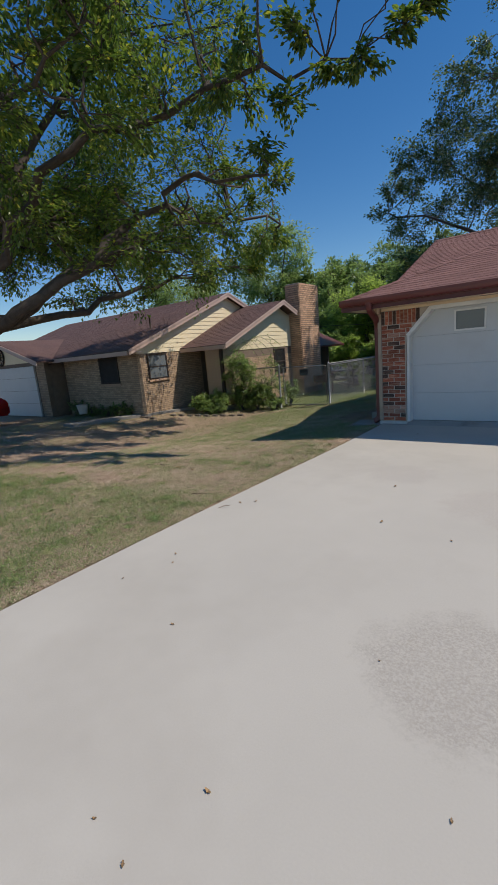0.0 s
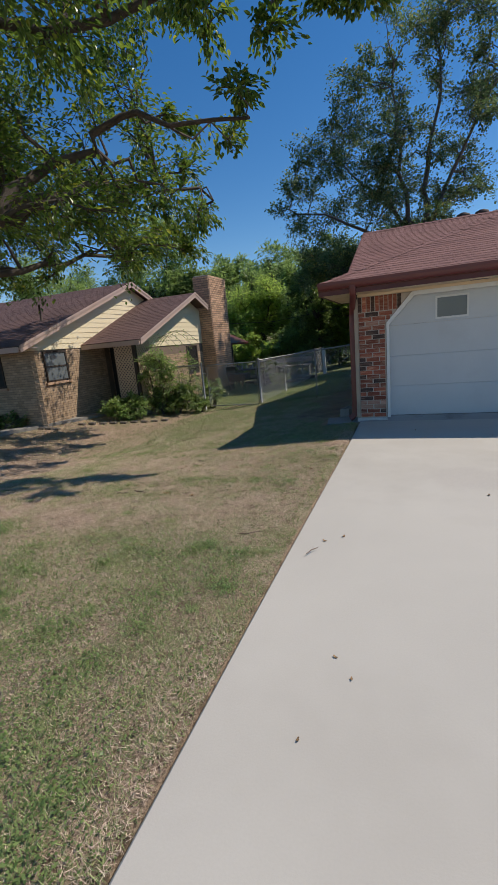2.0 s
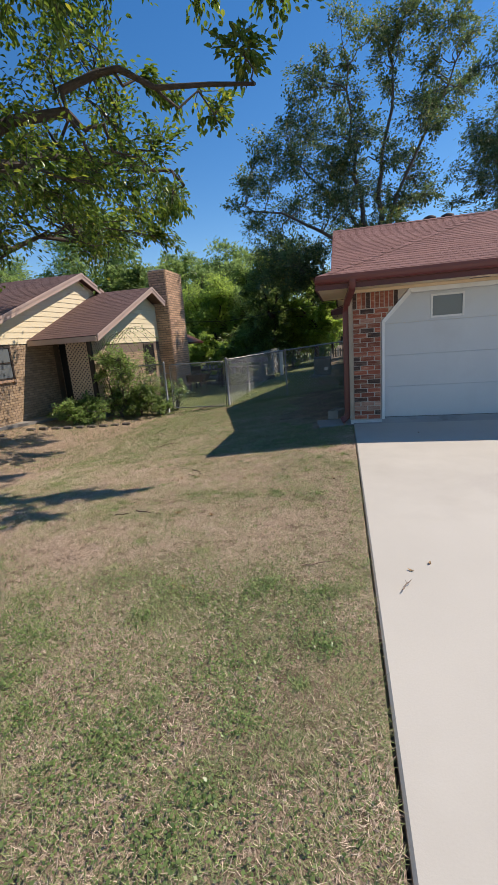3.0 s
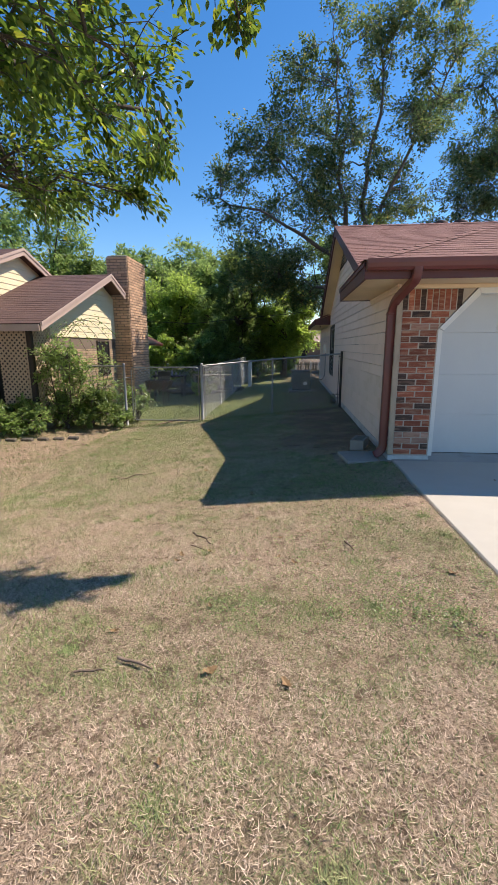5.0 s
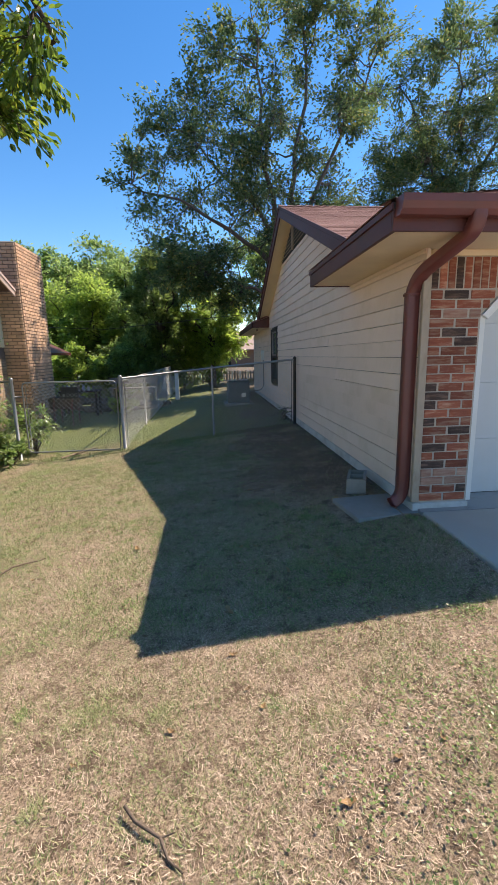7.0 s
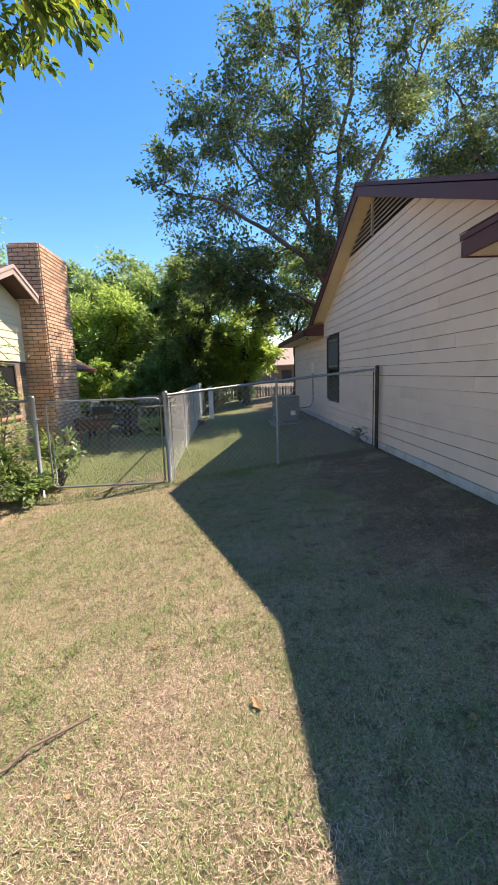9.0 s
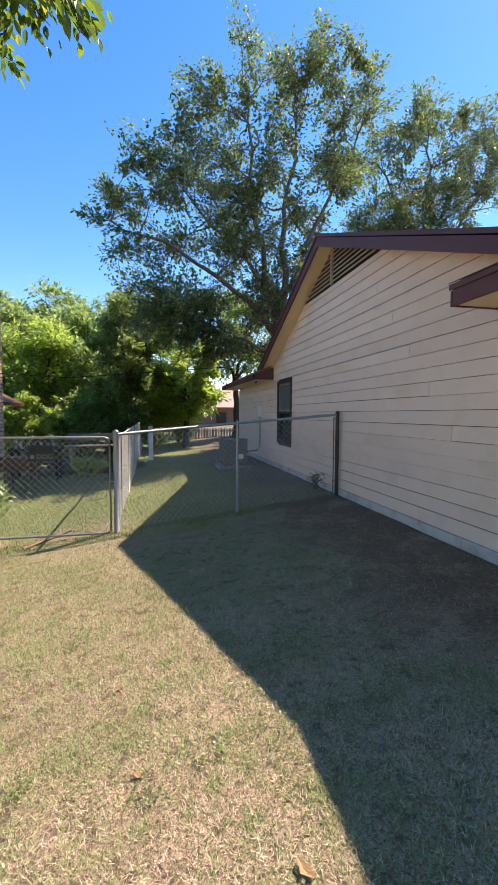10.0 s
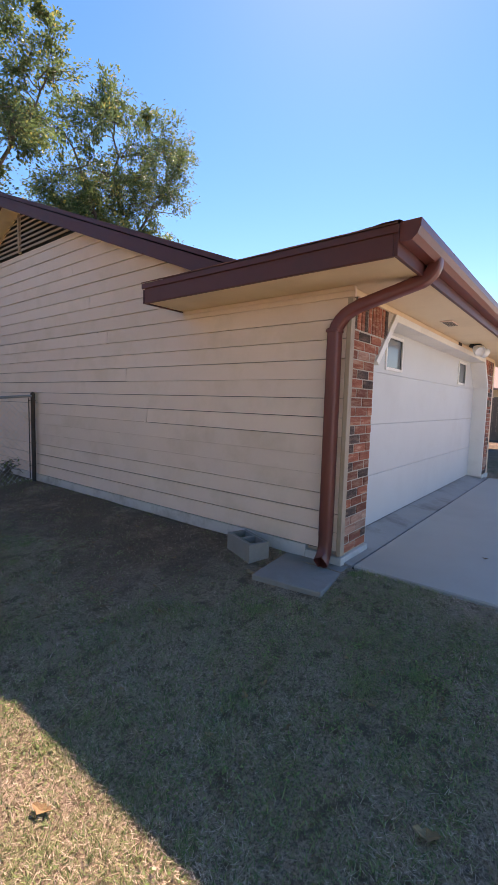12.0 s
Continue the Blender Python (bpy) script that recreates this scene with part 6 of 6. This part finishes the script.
def shrub(x, y, w_, h_, leaf_mat, label, seed, count, leaf=(0.09, 0.05), name="shrub", per=190):
    g = ground_z(x, y)
    cl = blob_clumps((x, y, g + h_ * 0.52), (w_, w_ * 0.8, h_ * 0.46), count, 0.2 + 0.1 * h_, seed, lambda p: p.z > g + 0.12, 0.2)
    limbs = [([(x, y, g - 0.05), (x + 0.03, y, g + h_ * 0.25), (x, y, g + h_ * 0.45)], 0.03, 0.02)]
    for k in range(5):
        a = k * 1.3 + seed
        limbs.append(([(x, y, g), (x + w_ * 0.4 * math.cos(a), y + w_ * 0.3 * math.sin(a), g + h_ * 0.4), (x + w_ * 0.6 * math.cos(a), y + w_ * 0.5 * math.sin(a), g + h_ * 0.75)], 0.02, 0.008))
    return tree(name, limbs, cl, BARK_GREY, leaf_mat, label, seed, per, leaf, 7, "shrub", 0.1, 5, 0.06, 0.012)
# thicket along the back of the yards
for k, (x, y, w_, h_, mat_, lab) in enumerate((
        (-13.0, 26.0, 1.5, 2.6, LEAF_BUSH, "dense green thicket behind the chimney"), (-11.0, 25.4, 1.4, 2.3, LEAF_BRIGHT, "bright leafy bush under the small tree"),
        (-9.2, 26.2, 1.4, 2.7, LEAF_BUSH, "dense green thicket at the back of the yard"), (-7.6, 27.2, 1.1, 2.2, LEAF_DARK, "dark bush in the shade of the back trees"),
        (-6.3, 27.6, 1.0, 2.6, LEAF_BRIGHT, "sunlit yellow-green bush beyond the side fence"), (-5.0, 28.8, 0.9, 2.8, LEAF_BRIGHT, "sunlit leafy bush at the end of the side yard"),
        (-15.0, 27.0, 1.5, 3.0, LEAF_BUSH, "tall green thicket behind the lean-to"))):
    shrub(x, y, w_, h_, mat_, lab, 300 + k, 48, (0.15, 0.08), "bush", 210)
# shrubs by the neighbour's porch
shrub(-10.55, 11.55, 0.75, 0.62, LEAF_BUSH, "low rounded green shrub at the porch", 71, 26)
shrub(-9.75, 12.45, 0.75, 2.1, LEAF_BUSH, "tall sprawling rose bush against the lattice", 72, 34, per=120)
shrub(-9.3, 12.75, 0.8, 0.95, LEAF_DARK, "dense dark shrub by the fence", 73, 30)
shrub(-9.6, 13.9, 0.5, 1.9, LEAF_BUSH, "thin shrub behind the fence", 74, 12, per=70)
shrub(-8.5, 13.75, 0.25, 1.1, LEAF_BUSH, "small shrub behind the gate", 75, 10, per=80)
shrub(-8.6, 12.9, 0.3, 0.35, LEAF_BUSH, "low leafy weeds at the gate post", 76, 8)
for k, (x, s_) in enumerate(((-15.6, 0.5), (-14.9, 0.35), (-13.8, 0.45), (-13.0, 0.4))):
    shrub(x, 9.55, 0.4, s_, LEAF_DARK, "small dark plant in the shaded bed", 80 + k, 7, per=90)
shrub(-3.36, 14.3, 0.1, 0.3, LEAF_DARK, "small dark weed at the foot of the siding wall", 91, 3, (0.05, 0.03), "weed", 24)
# arching rose canes
canes = thing("rose_canes", (-9.9, 12.6, 1.5), "thin arching rose canes with sparse leaves", "canes")
V, F, LV, LF = [], [], [], []
rr = random.Random(77)
for k in range(5):
    a, b = Vector((-10.0, 12.3 + 0.15 * k, 1.5)), Vector((-9.7 + 0.1 * k, 13.6 + 0.25 * k, 1.35 + 0.1 * k))
    pts = [a.lerp(b, t) + Vector((0, 0, 0.55 * math.sin(math.pi * t))) for t in (i / 8 for i in range(9))]
    tube_into(V, F, pts, [0.006] * 9, 4, False)
    for p in pts:
        for j in range(6):
            leaves_into(LV, LF, p + Vector((rr.gauss(0, 0.05), rr.gauss(0, 0.05), rr.gauss(0, 0.05))), Vector((0, 0, 0)), rr, 0.07, 0.04, 0.2)
part_of("cane", V, F, BARK_GREY, canes)
co_ = part_of("leaves", LV, LF, LEAF_BUSH, canes)
co_["kind"] = "stuff"
# pile of cut branches in the yard
shrub(-8.0, 20.0, 0.5, 0.4, LEAF_BRIGHT, "heap of pale cut grass in the yard", 90, 12, name="grass_heap")

# overhead service wire
wire_ob = rod("overhead_wire", [(-3.7, 22.0, 2.3 + 0.6), (-9.0, 23.0, 2.5), (-13.0, 24.0, 2.75), (-18, 25.0, 3.2)], 0.012, BLACK, None, "", 5)
tagged(wire_ob, "thin dark overhead wire to the house", "cable")

# ---- bricks of the garage piers and the chimney ----
def brick_mesh(name, l, d, h_, material):
    bm = box((-l / 2, -d / 2, -h_ / 2), (l / 2, d / 2, h_ / 2), 0.004)
    me = bpy.data.meshes.new(name)
    bm.to_mesh(me)
    bm.free()
    me.materials.append(material)
    return me
rr = random.Random(17)
kinds = [BRICK] * 10 + [BRICK_DARK] * 4
cache = {}
def lay(parent, at, l, d, h_, material, turn=0.0):
    key = (round(l, 2), round(d, 3), round(h_, 3), material.name)
    if key not in cache:
        cache[key] = brick_mesh("brick", round(l, 2), d, h_, material)
    ob = new("brick", cache[key])
    ob.parent = parent
    ob.matrix_parent_inverse = Matrix.Translation(-parent.location)
    ob.location = at
    ob.rotation_euler = (rr.uniform(-0.006, 0.006), turn, rr.uniform(-0.006, 0.006))
    return ob
def pier(x0, x1, cut_side):
    """Running bond between x0 and x1, to the springing of the cut corner, then stepped bricks, and a row on end at the top."""
    course = 0.0765
    k, zz = 0, 0.03
    while zz + course < 1.93:
        zc = zz + course / 2
        grow = max(0.0, (zc - CH0) / (CH1 - CH0) * 0.42)
        a, b = (x0, x1 + grow - 0.012) if cut_side > 0 else (x0 - grow + 0.012, x1)
        u = a - (0.115 if k % 2 else 0.0)
        while u < b - 0.02:
            u0, u1 = max(a, u), min(b, u + 0.222)
            if u1 - u0 > 0.04:
                mm = rr.choice(kinds)
                if k in (2, 3) or (k == 21 and rr.random() < 0.5):
                    mm = BRICK_PALE
                lay(wall_front, ((u0 + u1) / 2, FY + 0.03 + rr.uniform(-0.003, 0.003), zc), u1 - u0 - 0.009, 0.06, course - 0.009, mm)
            u += 0.231
        zz += course
        k += 1
    top, z0 = CH1 + 0.028, zz + 0.004
    u = 0.0
    while True:
        zc = (z0 + top) / 2
        grow = (zc - 0.06 - CH0) / (CH1 - CH0) * 0.42
        a, b = (x0, x1 + grow) if cut_side > 0 else (x0 - grow, x1)
        if a + u + 0.06 > b:
            break
        lay(wall_front, (a + u + 0.03, FY + 0.03 + rr.uniform(-0.003, 0.003), zc), 0.06, 0.06, top - z0 - 0.012, rr.choice(kinds))
        u += 0.072
pier(-3.118, -2.665, 1)
pier(2.545, 3.0, -1)
# chimney: east and south faces
def chimney_face(along, a0, a1, fixed, axis, z_from, limit):
    k, zz, made = 0, z_from, 0
    course = 0.0865
    while zz < CZ1 - 0.03:
        u = a0 - (0.12 if k % 2 else 0)
        while u < a1 - 0.02:
            u0, u1 = max(a0, u), min(a1, u + 0.24)
            if u1 - u0 > 0.05:
                c = ((u0 + u1) / 2, fixed, zz + course / 2) if axis == "x" else (fixed, (u0 + u1) / 2, zz + course / 2)
                if axis == "x":
                    lay(chimney, c, u1 - u0 - 0.016, 0.03, course - 0.018, TAN_BRICK)
                else:
                    b = lay(chimney, c, u1 - u0 - 0.016, 0.03, course - 0.018, TAN_BRICK)
                    b.rotation_euler = (0, 0, math.pi / 2)
                made += 1
            u += 0.24
        zz += course
        k += 1
chimney_face("x", CX0, CX1, CY0, "x", 0.2, 300)
chimney_face("y", CY0 + 0.02, CY1, CX1, "y", -0.2, 300)
brick_sheet("brickwork", (CX0, CY0 + 0.01, -0.5), (1, 0, 0), CX1 - CX0, 0.7, (0, -1, 0), chimney, TAN_BRICK_JOINED, 0.24, 0.0865, 0.012)

# ---- loose things on the lawn and drive ----
rr = random.Random(33)
def dry_leaf(x, y, s, on_drive=False):
    V, F = [], []
    n = 7
    for i in range(n):
        t = i / (n - 1)
        w_ = math.sin(math.pi * t) ** 0.9 * 0.23 * (1 + 0.35 * math.sin(t * 17)) + 0.01
        curl = 0.7 * (t - 0.5) ** 2 + 0.05 * math.sin(t * 9)
        V += [Vector((t - 0.5, -w_, curl + 0.5 * w_)) * s, Vector((t - 0.5, 0, curl)) * s, Vector((t - 0.5, w_, curl + 0.35 * w_)) * s]
    for i in range(n - 1):
        F += [(i * 3, i * 3 + 1, i * 3 + 4, i * 3 + 3), (i * 3 + 1, i * 3 + 2, i * 3 + 5, i * 3 + 4)]
    V += [v + Vector((0, 0, 0.0015)) for v in V]
    m0 = n * 3
    F += [tuple(reversed([i + m0 for i in f])) for f in F]
    ob = part_of("dry_leaf", V, F, DRY_LEAF)
    z_ = drive_z(y) + 0.002 if on_drive else ground_z(x, y) + 0.009
    ob.matrix_world = pose(x, y, z_, rr.uniform(-8, 8), rr.uniform(-8, 8), rr.uniform(0, 360))
    tagged(ob, "curled brown fallen leaf", "leaf", "fallen leaves")
for x, y, s in ((-5.64, 8.45, 0.085), (-3.42, 5.46, 0.07), (-4.76, 8.2, 0.06), (-4.64, 8.18, 0.06), (-6.2, 9.02, 0.06), (-4.9, 7.3, 0.09), (-4.85, 4.45, 0.08), (-4.5, 4.4, 0.07), (-3.74, 8.98, 0.11), (-4.8, 7.93, 0.05), (-5.31, 5.62, 0.06), (-5.3, 5.72, 0.07), (-4.56, 6.06, 0.06), (-4.45, 5.6, 0.06)):
    dry_leaf(x, y, s)
for k in range(30):
    dry_leaf(rr.uniform(-7.5, -3.4), rr.uniform(2.0, 12.5), rr.uniform(0.03, 0.055))
for x, y, s in ((-2.54, 2.165, 0.03), (-1.95, 1.607, 0.035), (-1.366, 0.677, 0.025), (-1.088, 0.968, 0.04), (-1.162, 0.644, 0.03), (-0.795, 1.927, 0.02), (-0.335, 1.334, 0.025), (-1.395, 3.62, 0.06), (-1.62, 4.67, 0.06), (-0.79, 3.48, 0.04), (-2.63, 2.284, 0.035), (-2.77, 3.6, 0.05), (-2.7, 1.81, 0.03), (-2.9, 3.5, 0.05), (-1.2, 7.2, 0.05), (-2.2, 7.6, 0.06)):
    dry_leaf(x, y, s * 0.75, True)
for k in range(90):
    dry_leaf(-3.35 - 1.7 * rr.random() ** 1.4, rr.uniform(9.1, 13.2), rr.uniform(0.025, 0.06))
for k in range(34):
    dry_leaf(rr.uniform(-5.6, -3.4), rr.uniform(5.5, 9.0), rr.uniform(0.025, 0.05))
def stick(x, y, ln, turn, r_):
    V, F = [], []
    pts = wander((-ln / 2, 0, 0), (ln / 2, 0, 0), 5, 0.05 * ln, rr)
    tube_into(V, F, pts, [r_, r_, r_ * 0.9, r_ * 0.8, r_ * 0.7, r_ * 0.4], 6)
    b = pts[3]
    tube_into(V, F, [b, b + Vector((0.1 * ln, 0.12 * ln, 0.01))], [r_ * 0.6, r_ * 0.2], 5)
    ob = part_of("fallen_stick", V, F, TWIG, None, "", True)
    ob.matrix_world = pose(x, y, ground_z(x, y) + r_ + 0.012, 0, 0, turn)
    tagged(ob, "broken brown stick lying in dry grass", "stick", "fallen sticks")
for a in ((-5.21, 4.47, 0.2, -18, 0.008), (-5.2, 6.04, 0.3, -46, 0.007), (-4.03, 5.87, 0.15, -70, 0.008), (-5.2, 5.85, 0.16, -30, 0.005), (-6.6, 8.4, 0.5, 40, 0.007), (-4.45, 9.6, 0.3, 5, 0.006), (-3.95, 9.35, 0.35, 8, 0.006), (-5.4, 4.4, 0.14, 10, 0.006), (-3.5, 3.5, 0.2, 20, 0.005), (-2.95, 3.3, 0.13, 60, 0.004)):
    stick(*a)
ground_stake = rod("fallen_branch", [(-7.3, 13.6, ground_z(-7.3, 13.6) + 0.02), (-7.75, 12.95, ground_z(-7.75, 12.95) + 0.03)], 0.014, TWIG)
tagged(ground_stake, "thin stick leaning under the gate", "stick")

# ---- grass: straw and green blades ----
tuft_rng = random.Random(61)
TUFTS = [(tuft_rng.uniform(-8.5, -3.2), tuft_rng.uniform(2.5, 12.0), tuft_rng.uniform(0.04, 0.15)) for k in range(320)]
def patch(x, y):
    """How green the lawn is at a place."""
    g = noise.fractal((x * 0.55, y * 0.55, 3.7), 0.7, 2.1, 4)
    v = 0.52 + 0.6 * g + 0.22 * noise.noise((x * 3.1, y * 3.1, 9.0))
    v += 0.38 * math.exp(-((x + 3.4) / 0.45) ** 2) * smooth_step(8.5, 2.0, y) * 0.9
    v += 0.27 * smooth_step(3.8, 2.0, y) + 0.38 * math.exp(-((x + 3.8) / 0.7) ** 2) * math.exp(-((y - 6.2) / 1.2) ** 2)
    for cx, cy, cr in TUFTS:
        d = (x - cx) ** 2 + (y - cy) ** 2
        if d < 9 * cr * cr:
            v += 0.34 * math.exp(-d / (cr * cr))
    v += 0.25 * smooth_step(12.8, 13.6, y) * smooth_step(-4.5, -6.5, x)
    v += 0.55 * math.exp(-((y - 11.2) / 2.3) ** 2) * smooth_step(-4.8, -6.4, x)
    # greener across the house's shaded strip; the blade colour also deepens and tones that shade
    v += 0.15 * smooth_step(6.4, 7.6, y) * smooth_step(-6.6, -5.4, x)
    v += 0.42 * math.exp(-((y - 7.4) / 0.7) ** 2) * math.exp(-((x + 4.3) / 0.9) ** 2)
    return v
GX, GY = np.arange(-17.0, -2.9, 0.1), np.arange(-1.0, 21.1, 0.1)
LIFT = np.array([[ground_z(x, y) for x in GX] for y in GY])
THIN = np.array([[noise.fractal((x * 1.6, y * 1.6, 5.1), 0.8, 2.0, 3) for x in GX] for y in GY])
GREENNESS = np.array([[patch(x, y) for x in GX] for y in GY])
def sample(table, x, y):
    """The table's value at places, between its four neighbours."""
    u, v = (x - GX[0]) / 0.1, (y - GY[0]) / 0.1
    i, j = np.clip(u.astype(int), 0, len(GX) - 2), np.clip(v.astype(int), 0, len(GY) - 2)
    f, g = u - i, v - j
    return (table[j, i] * (1 - f) + table[j, i + 1] * f) * (1 - g) + (table[j + 1, i] * (1 - f) + table[j + 1, i + 1] * f) * g
def grass(name, count, area, length, width, rise, material, green, seed, label, spots=()):
    """Blades, a triangle each: straw lies low, green stands in tufts."""
    r = np.random.RandomState(seed)
    x = r.uniform(area[0], area[1], count)
    y = area[2] + (area[3] - area[2]) * r.uniform(0, 1, count) ** 1.2
    v = sample(GREENNESS, x, y) + r.normal(0, 0.13, count)
    if spots:
        pick = r.randint(0, len(spots), count)
        S = np.array(spots)[pick]
        x = S[:, 0] + r.normal(0, 1, count) * S[:, 2]
        y = S[:, 1] + r.normal(0, 1, count) * S[:, 2]
        v = np.ones(count)
    keep = (v > green) if green else (v < 0.92)
    clump = np.sin(x * 31 + 3 * np.sin(y * 19)) * np.sin(y * 37 + 2.5 * np.sin(x * 23 + 1))
    keep &= r.uniform(0, 1, count) < 0.74 + 0.4 * clump + (0.0 if green else 0.5 * sample(THIN, x, y))
    keep &= x < -3.145
    bare = (x > -4.5 + 0.2 * np.sin(3 * y)) & (y > 8.9) & (y < 13.6) & (r.uniform(0, 1, count) < 0.85)
    keep &= ~bare & ~((x > -3.86) & (y > 8.36) & (y < 9.0)) & ~((x > -3.2) & (y > 8.3))
    x, y = x[keep], y[keep]
    n = len(x)
    z_ = sample(LIFT, x, y) - 0.004
    a = r.uniform(0, 2 * np.pi, n)
    ln = length * r.uniform(0.5, 1.4, n)
    up = np.radians(rise * r.uniform(0.2, 1.6, n))
    w_ = width * r.uniform(0.7, 1.3, n)
    dx, dy = np.cos(a), np.sin(a)
    z_ += 0 if green else r.uniform(0, 0.012, n)
    P = np.empty((n, 3, 3))
    P[:, 0] = np.stack([x - dy * w_, y + dx * w_, z_], 1)
    P[:, 1] = np.stack([x + dy * w_, y - dx * w_, z_], 1)
    P[:, 2] = np.stack([x + dx * ln * np.cos(up), y + dy * ln * np.cos(up), z_ + ln * np.sin(up)], 1)
    me = bpy.data.meshes.new(name)
    me.vertices.add(3 * n)
    me.vertices.foreach_set("co", P.ravel())
    me.loops.add(3 * n)
    me.loops.foreach_set("vertex_index", np.arange(3 * n, dtype=np.int32))
    me.polygons.add(n)
    me.polygons.foreach_set("loop_start", np.arange(0, 3 * n, 3, dtype=np.int32))
    me.update(calc_edges=True)
    me.materials.append(material)
    ob = new(name, me)
    return tagged(ob, label, "grass", kind="stuff")
AREA = (-8.6, -3.14, 0.2, 13.2)
grass("dry_grass", 820000, AREA, 0.029, 0.0012, 17, STRAW, 0, 1, "short dry straw-coloured grass")
grass("dry_grass", 230000, AREA, 0.031, 0.0012, 36, STRAW, 0, 6, "standing dry stalks in the lawn")
grass("olive_grass", 300000, AREA, 0.032, 0.0016, 28, OLIVE_BLADE, 0.50, 12, "half-dry olive grass mixed into the straw")
grass("green_grass", 480000, AREA, 0.032, 0.0018, 34, GREEN_BLADE, 0.62, 2, "short green grass in patches")
grass("green_grass", 170000, (-8.6, -3.14, 7.2, 13.2), 0.036, 0.0026, 34, GREEN_BLADE, 0.54, 11, "short green grass near the fence")
spot_rng = random.Random(19)
SPOTS = [(spot_rng.uniform(-8.3, -3.25), 1.2 + 10.5 * spot_rng.random() ** 1.2, spot_rng.uniform(0.02, 0.12)) for k in range(760)]
grass("olive_grass", 170000, AREA, 0.038, 0.0019, 34, OLIVE_BLADE, 0.6, 7, "small olive tufts standing in dry grass", SPOTS[:450])
grass("green_grass", 110000, AREA, 0.034, 0.0020, 36, GREEN_BLADE, 0.6, 17, "small green tufts standing in dry grass", SPOTS[450:])
FRONT = [(spot_rng.uniform(-7.5, -3.2), spot_rng.uniform(0.9, 3.3), spot_rng.uniform(0.05, 0.16)) for k in range(170)]
grass("green_grass", 100000, AREA, 0.036, 0.0024, 36, GREEN_BLADE, 0.6, 8, "thick green clumps near the drive", FRONT)
grass("green_grass", 70000, (-16.0, -8.5, 2.0, 13.0), 0.055, 0.004, 45, GREEN_BLADE, 0.6, 3, "green grass on the neighbour's lawn")
grass("dry_grass", 90000, (-16.0, -8.5, 2.0, 13.0), 0.055, 0.004, 20, STRAW, 0, 4, "dry grass on the neighbour's lawn")
grass("green_grass", 190000, (-16.0, -3.3, 12.9, 20.9), 0.05, 0.0035, 45, GREEN_BLADE, 0.6, 5, "green grass behind the gate")

# broad-leaved weeds between the blades
def weeds(count, spots, size, seed, label):
    """Small tilted oval leaves, two triangles each, gathered round spots."""
    r = np.random.RandomState(seed)
    S = np.array(spots)[r.randint(0, len(spots), count)]
    x, y = S[:, 0] + r.normal(0, 1, count) * S[:, 2], S[:, 1] + r.normal(0, 1, count) * S[:, 2]
    ok = (x < -3.18) & ~((x > -3.9) & (y > 8.2))
    x, y = x[ok], y[ok]
    n_ = len(x)
    z_ = sample(LIFT, x, y) + r.uniform(0.006, 0.03, n_)
    a = r.uniform(0, 2 * np.pi, n_)
    l_, w_ = size * r.uniform(0.6, 1.3, n_), size * r.uniform(0.3, 0.5, n_)
    dz = l_ * r.uniform(-0.35, 0.6, n_)
    c, s_ = np.cos(a), np.sin(a)
    P = np.empty((n_, 4, 3))
    P[:, 0] = np.stack([x, y, z_], 1)
    P[:, 1] = np.stack([x + c * l_ * 0.5 - s_ * w_, y + s_ * l_ * 0.5 + c * w_, z_ + dz * 0.6], 1)
    P[:, 2] = np.stack([x + c * l_, y + s_ * l_, z_ + dz], 1)
    P[:, 3] = np.stack([x + c * l_ * 0.5 + s_ * w_, y + s_ * l_ * 0.5 - c * w_, z_ + dz * 0.6], 1)
    me = bpy.data.meshes.new("weed_leaves")
    me.vertices.add(4 * n_)
    me.vertices.foreach_set("co", P.ravel())
    me.loops.add(4 * n_)
    me.loops.foreach_set("vertex_index", np.arange(4 * n_, dtype=np.int32))
    me.polygons.add(n_)
    me.polygons.foreach_set("loop_start", np.arange(0, 4 * n_, 4, dtype=np.int32))
    me.update(calc_edges=True)
    me.materials.append(WEED_LEAF)
    return tagged(new("weed_leaves", me), label, "weeds", kind="stuff")
weeds(20000, FRONT, 0.015, 41, "low clover-like weeds near the drive")
weeds(5000, [(spot_rng.gauss(-3.8, 0.5), spot_rng.uniform(4.8, 7.6), spot_rng.uniform(0.05, 0.16)) for k in range(90)], 0.014, 42, "low broad-leaved weeds along the drive")
weeds(9000, [(spot_rng.uniform(-8.0, -3.4), spot_rng.uniform(7.4, 12.8), spot_rng.uniform(0.03, 0.1)) for k in range(220)], 0.014, 43, "scattered low weeds in the lawn")
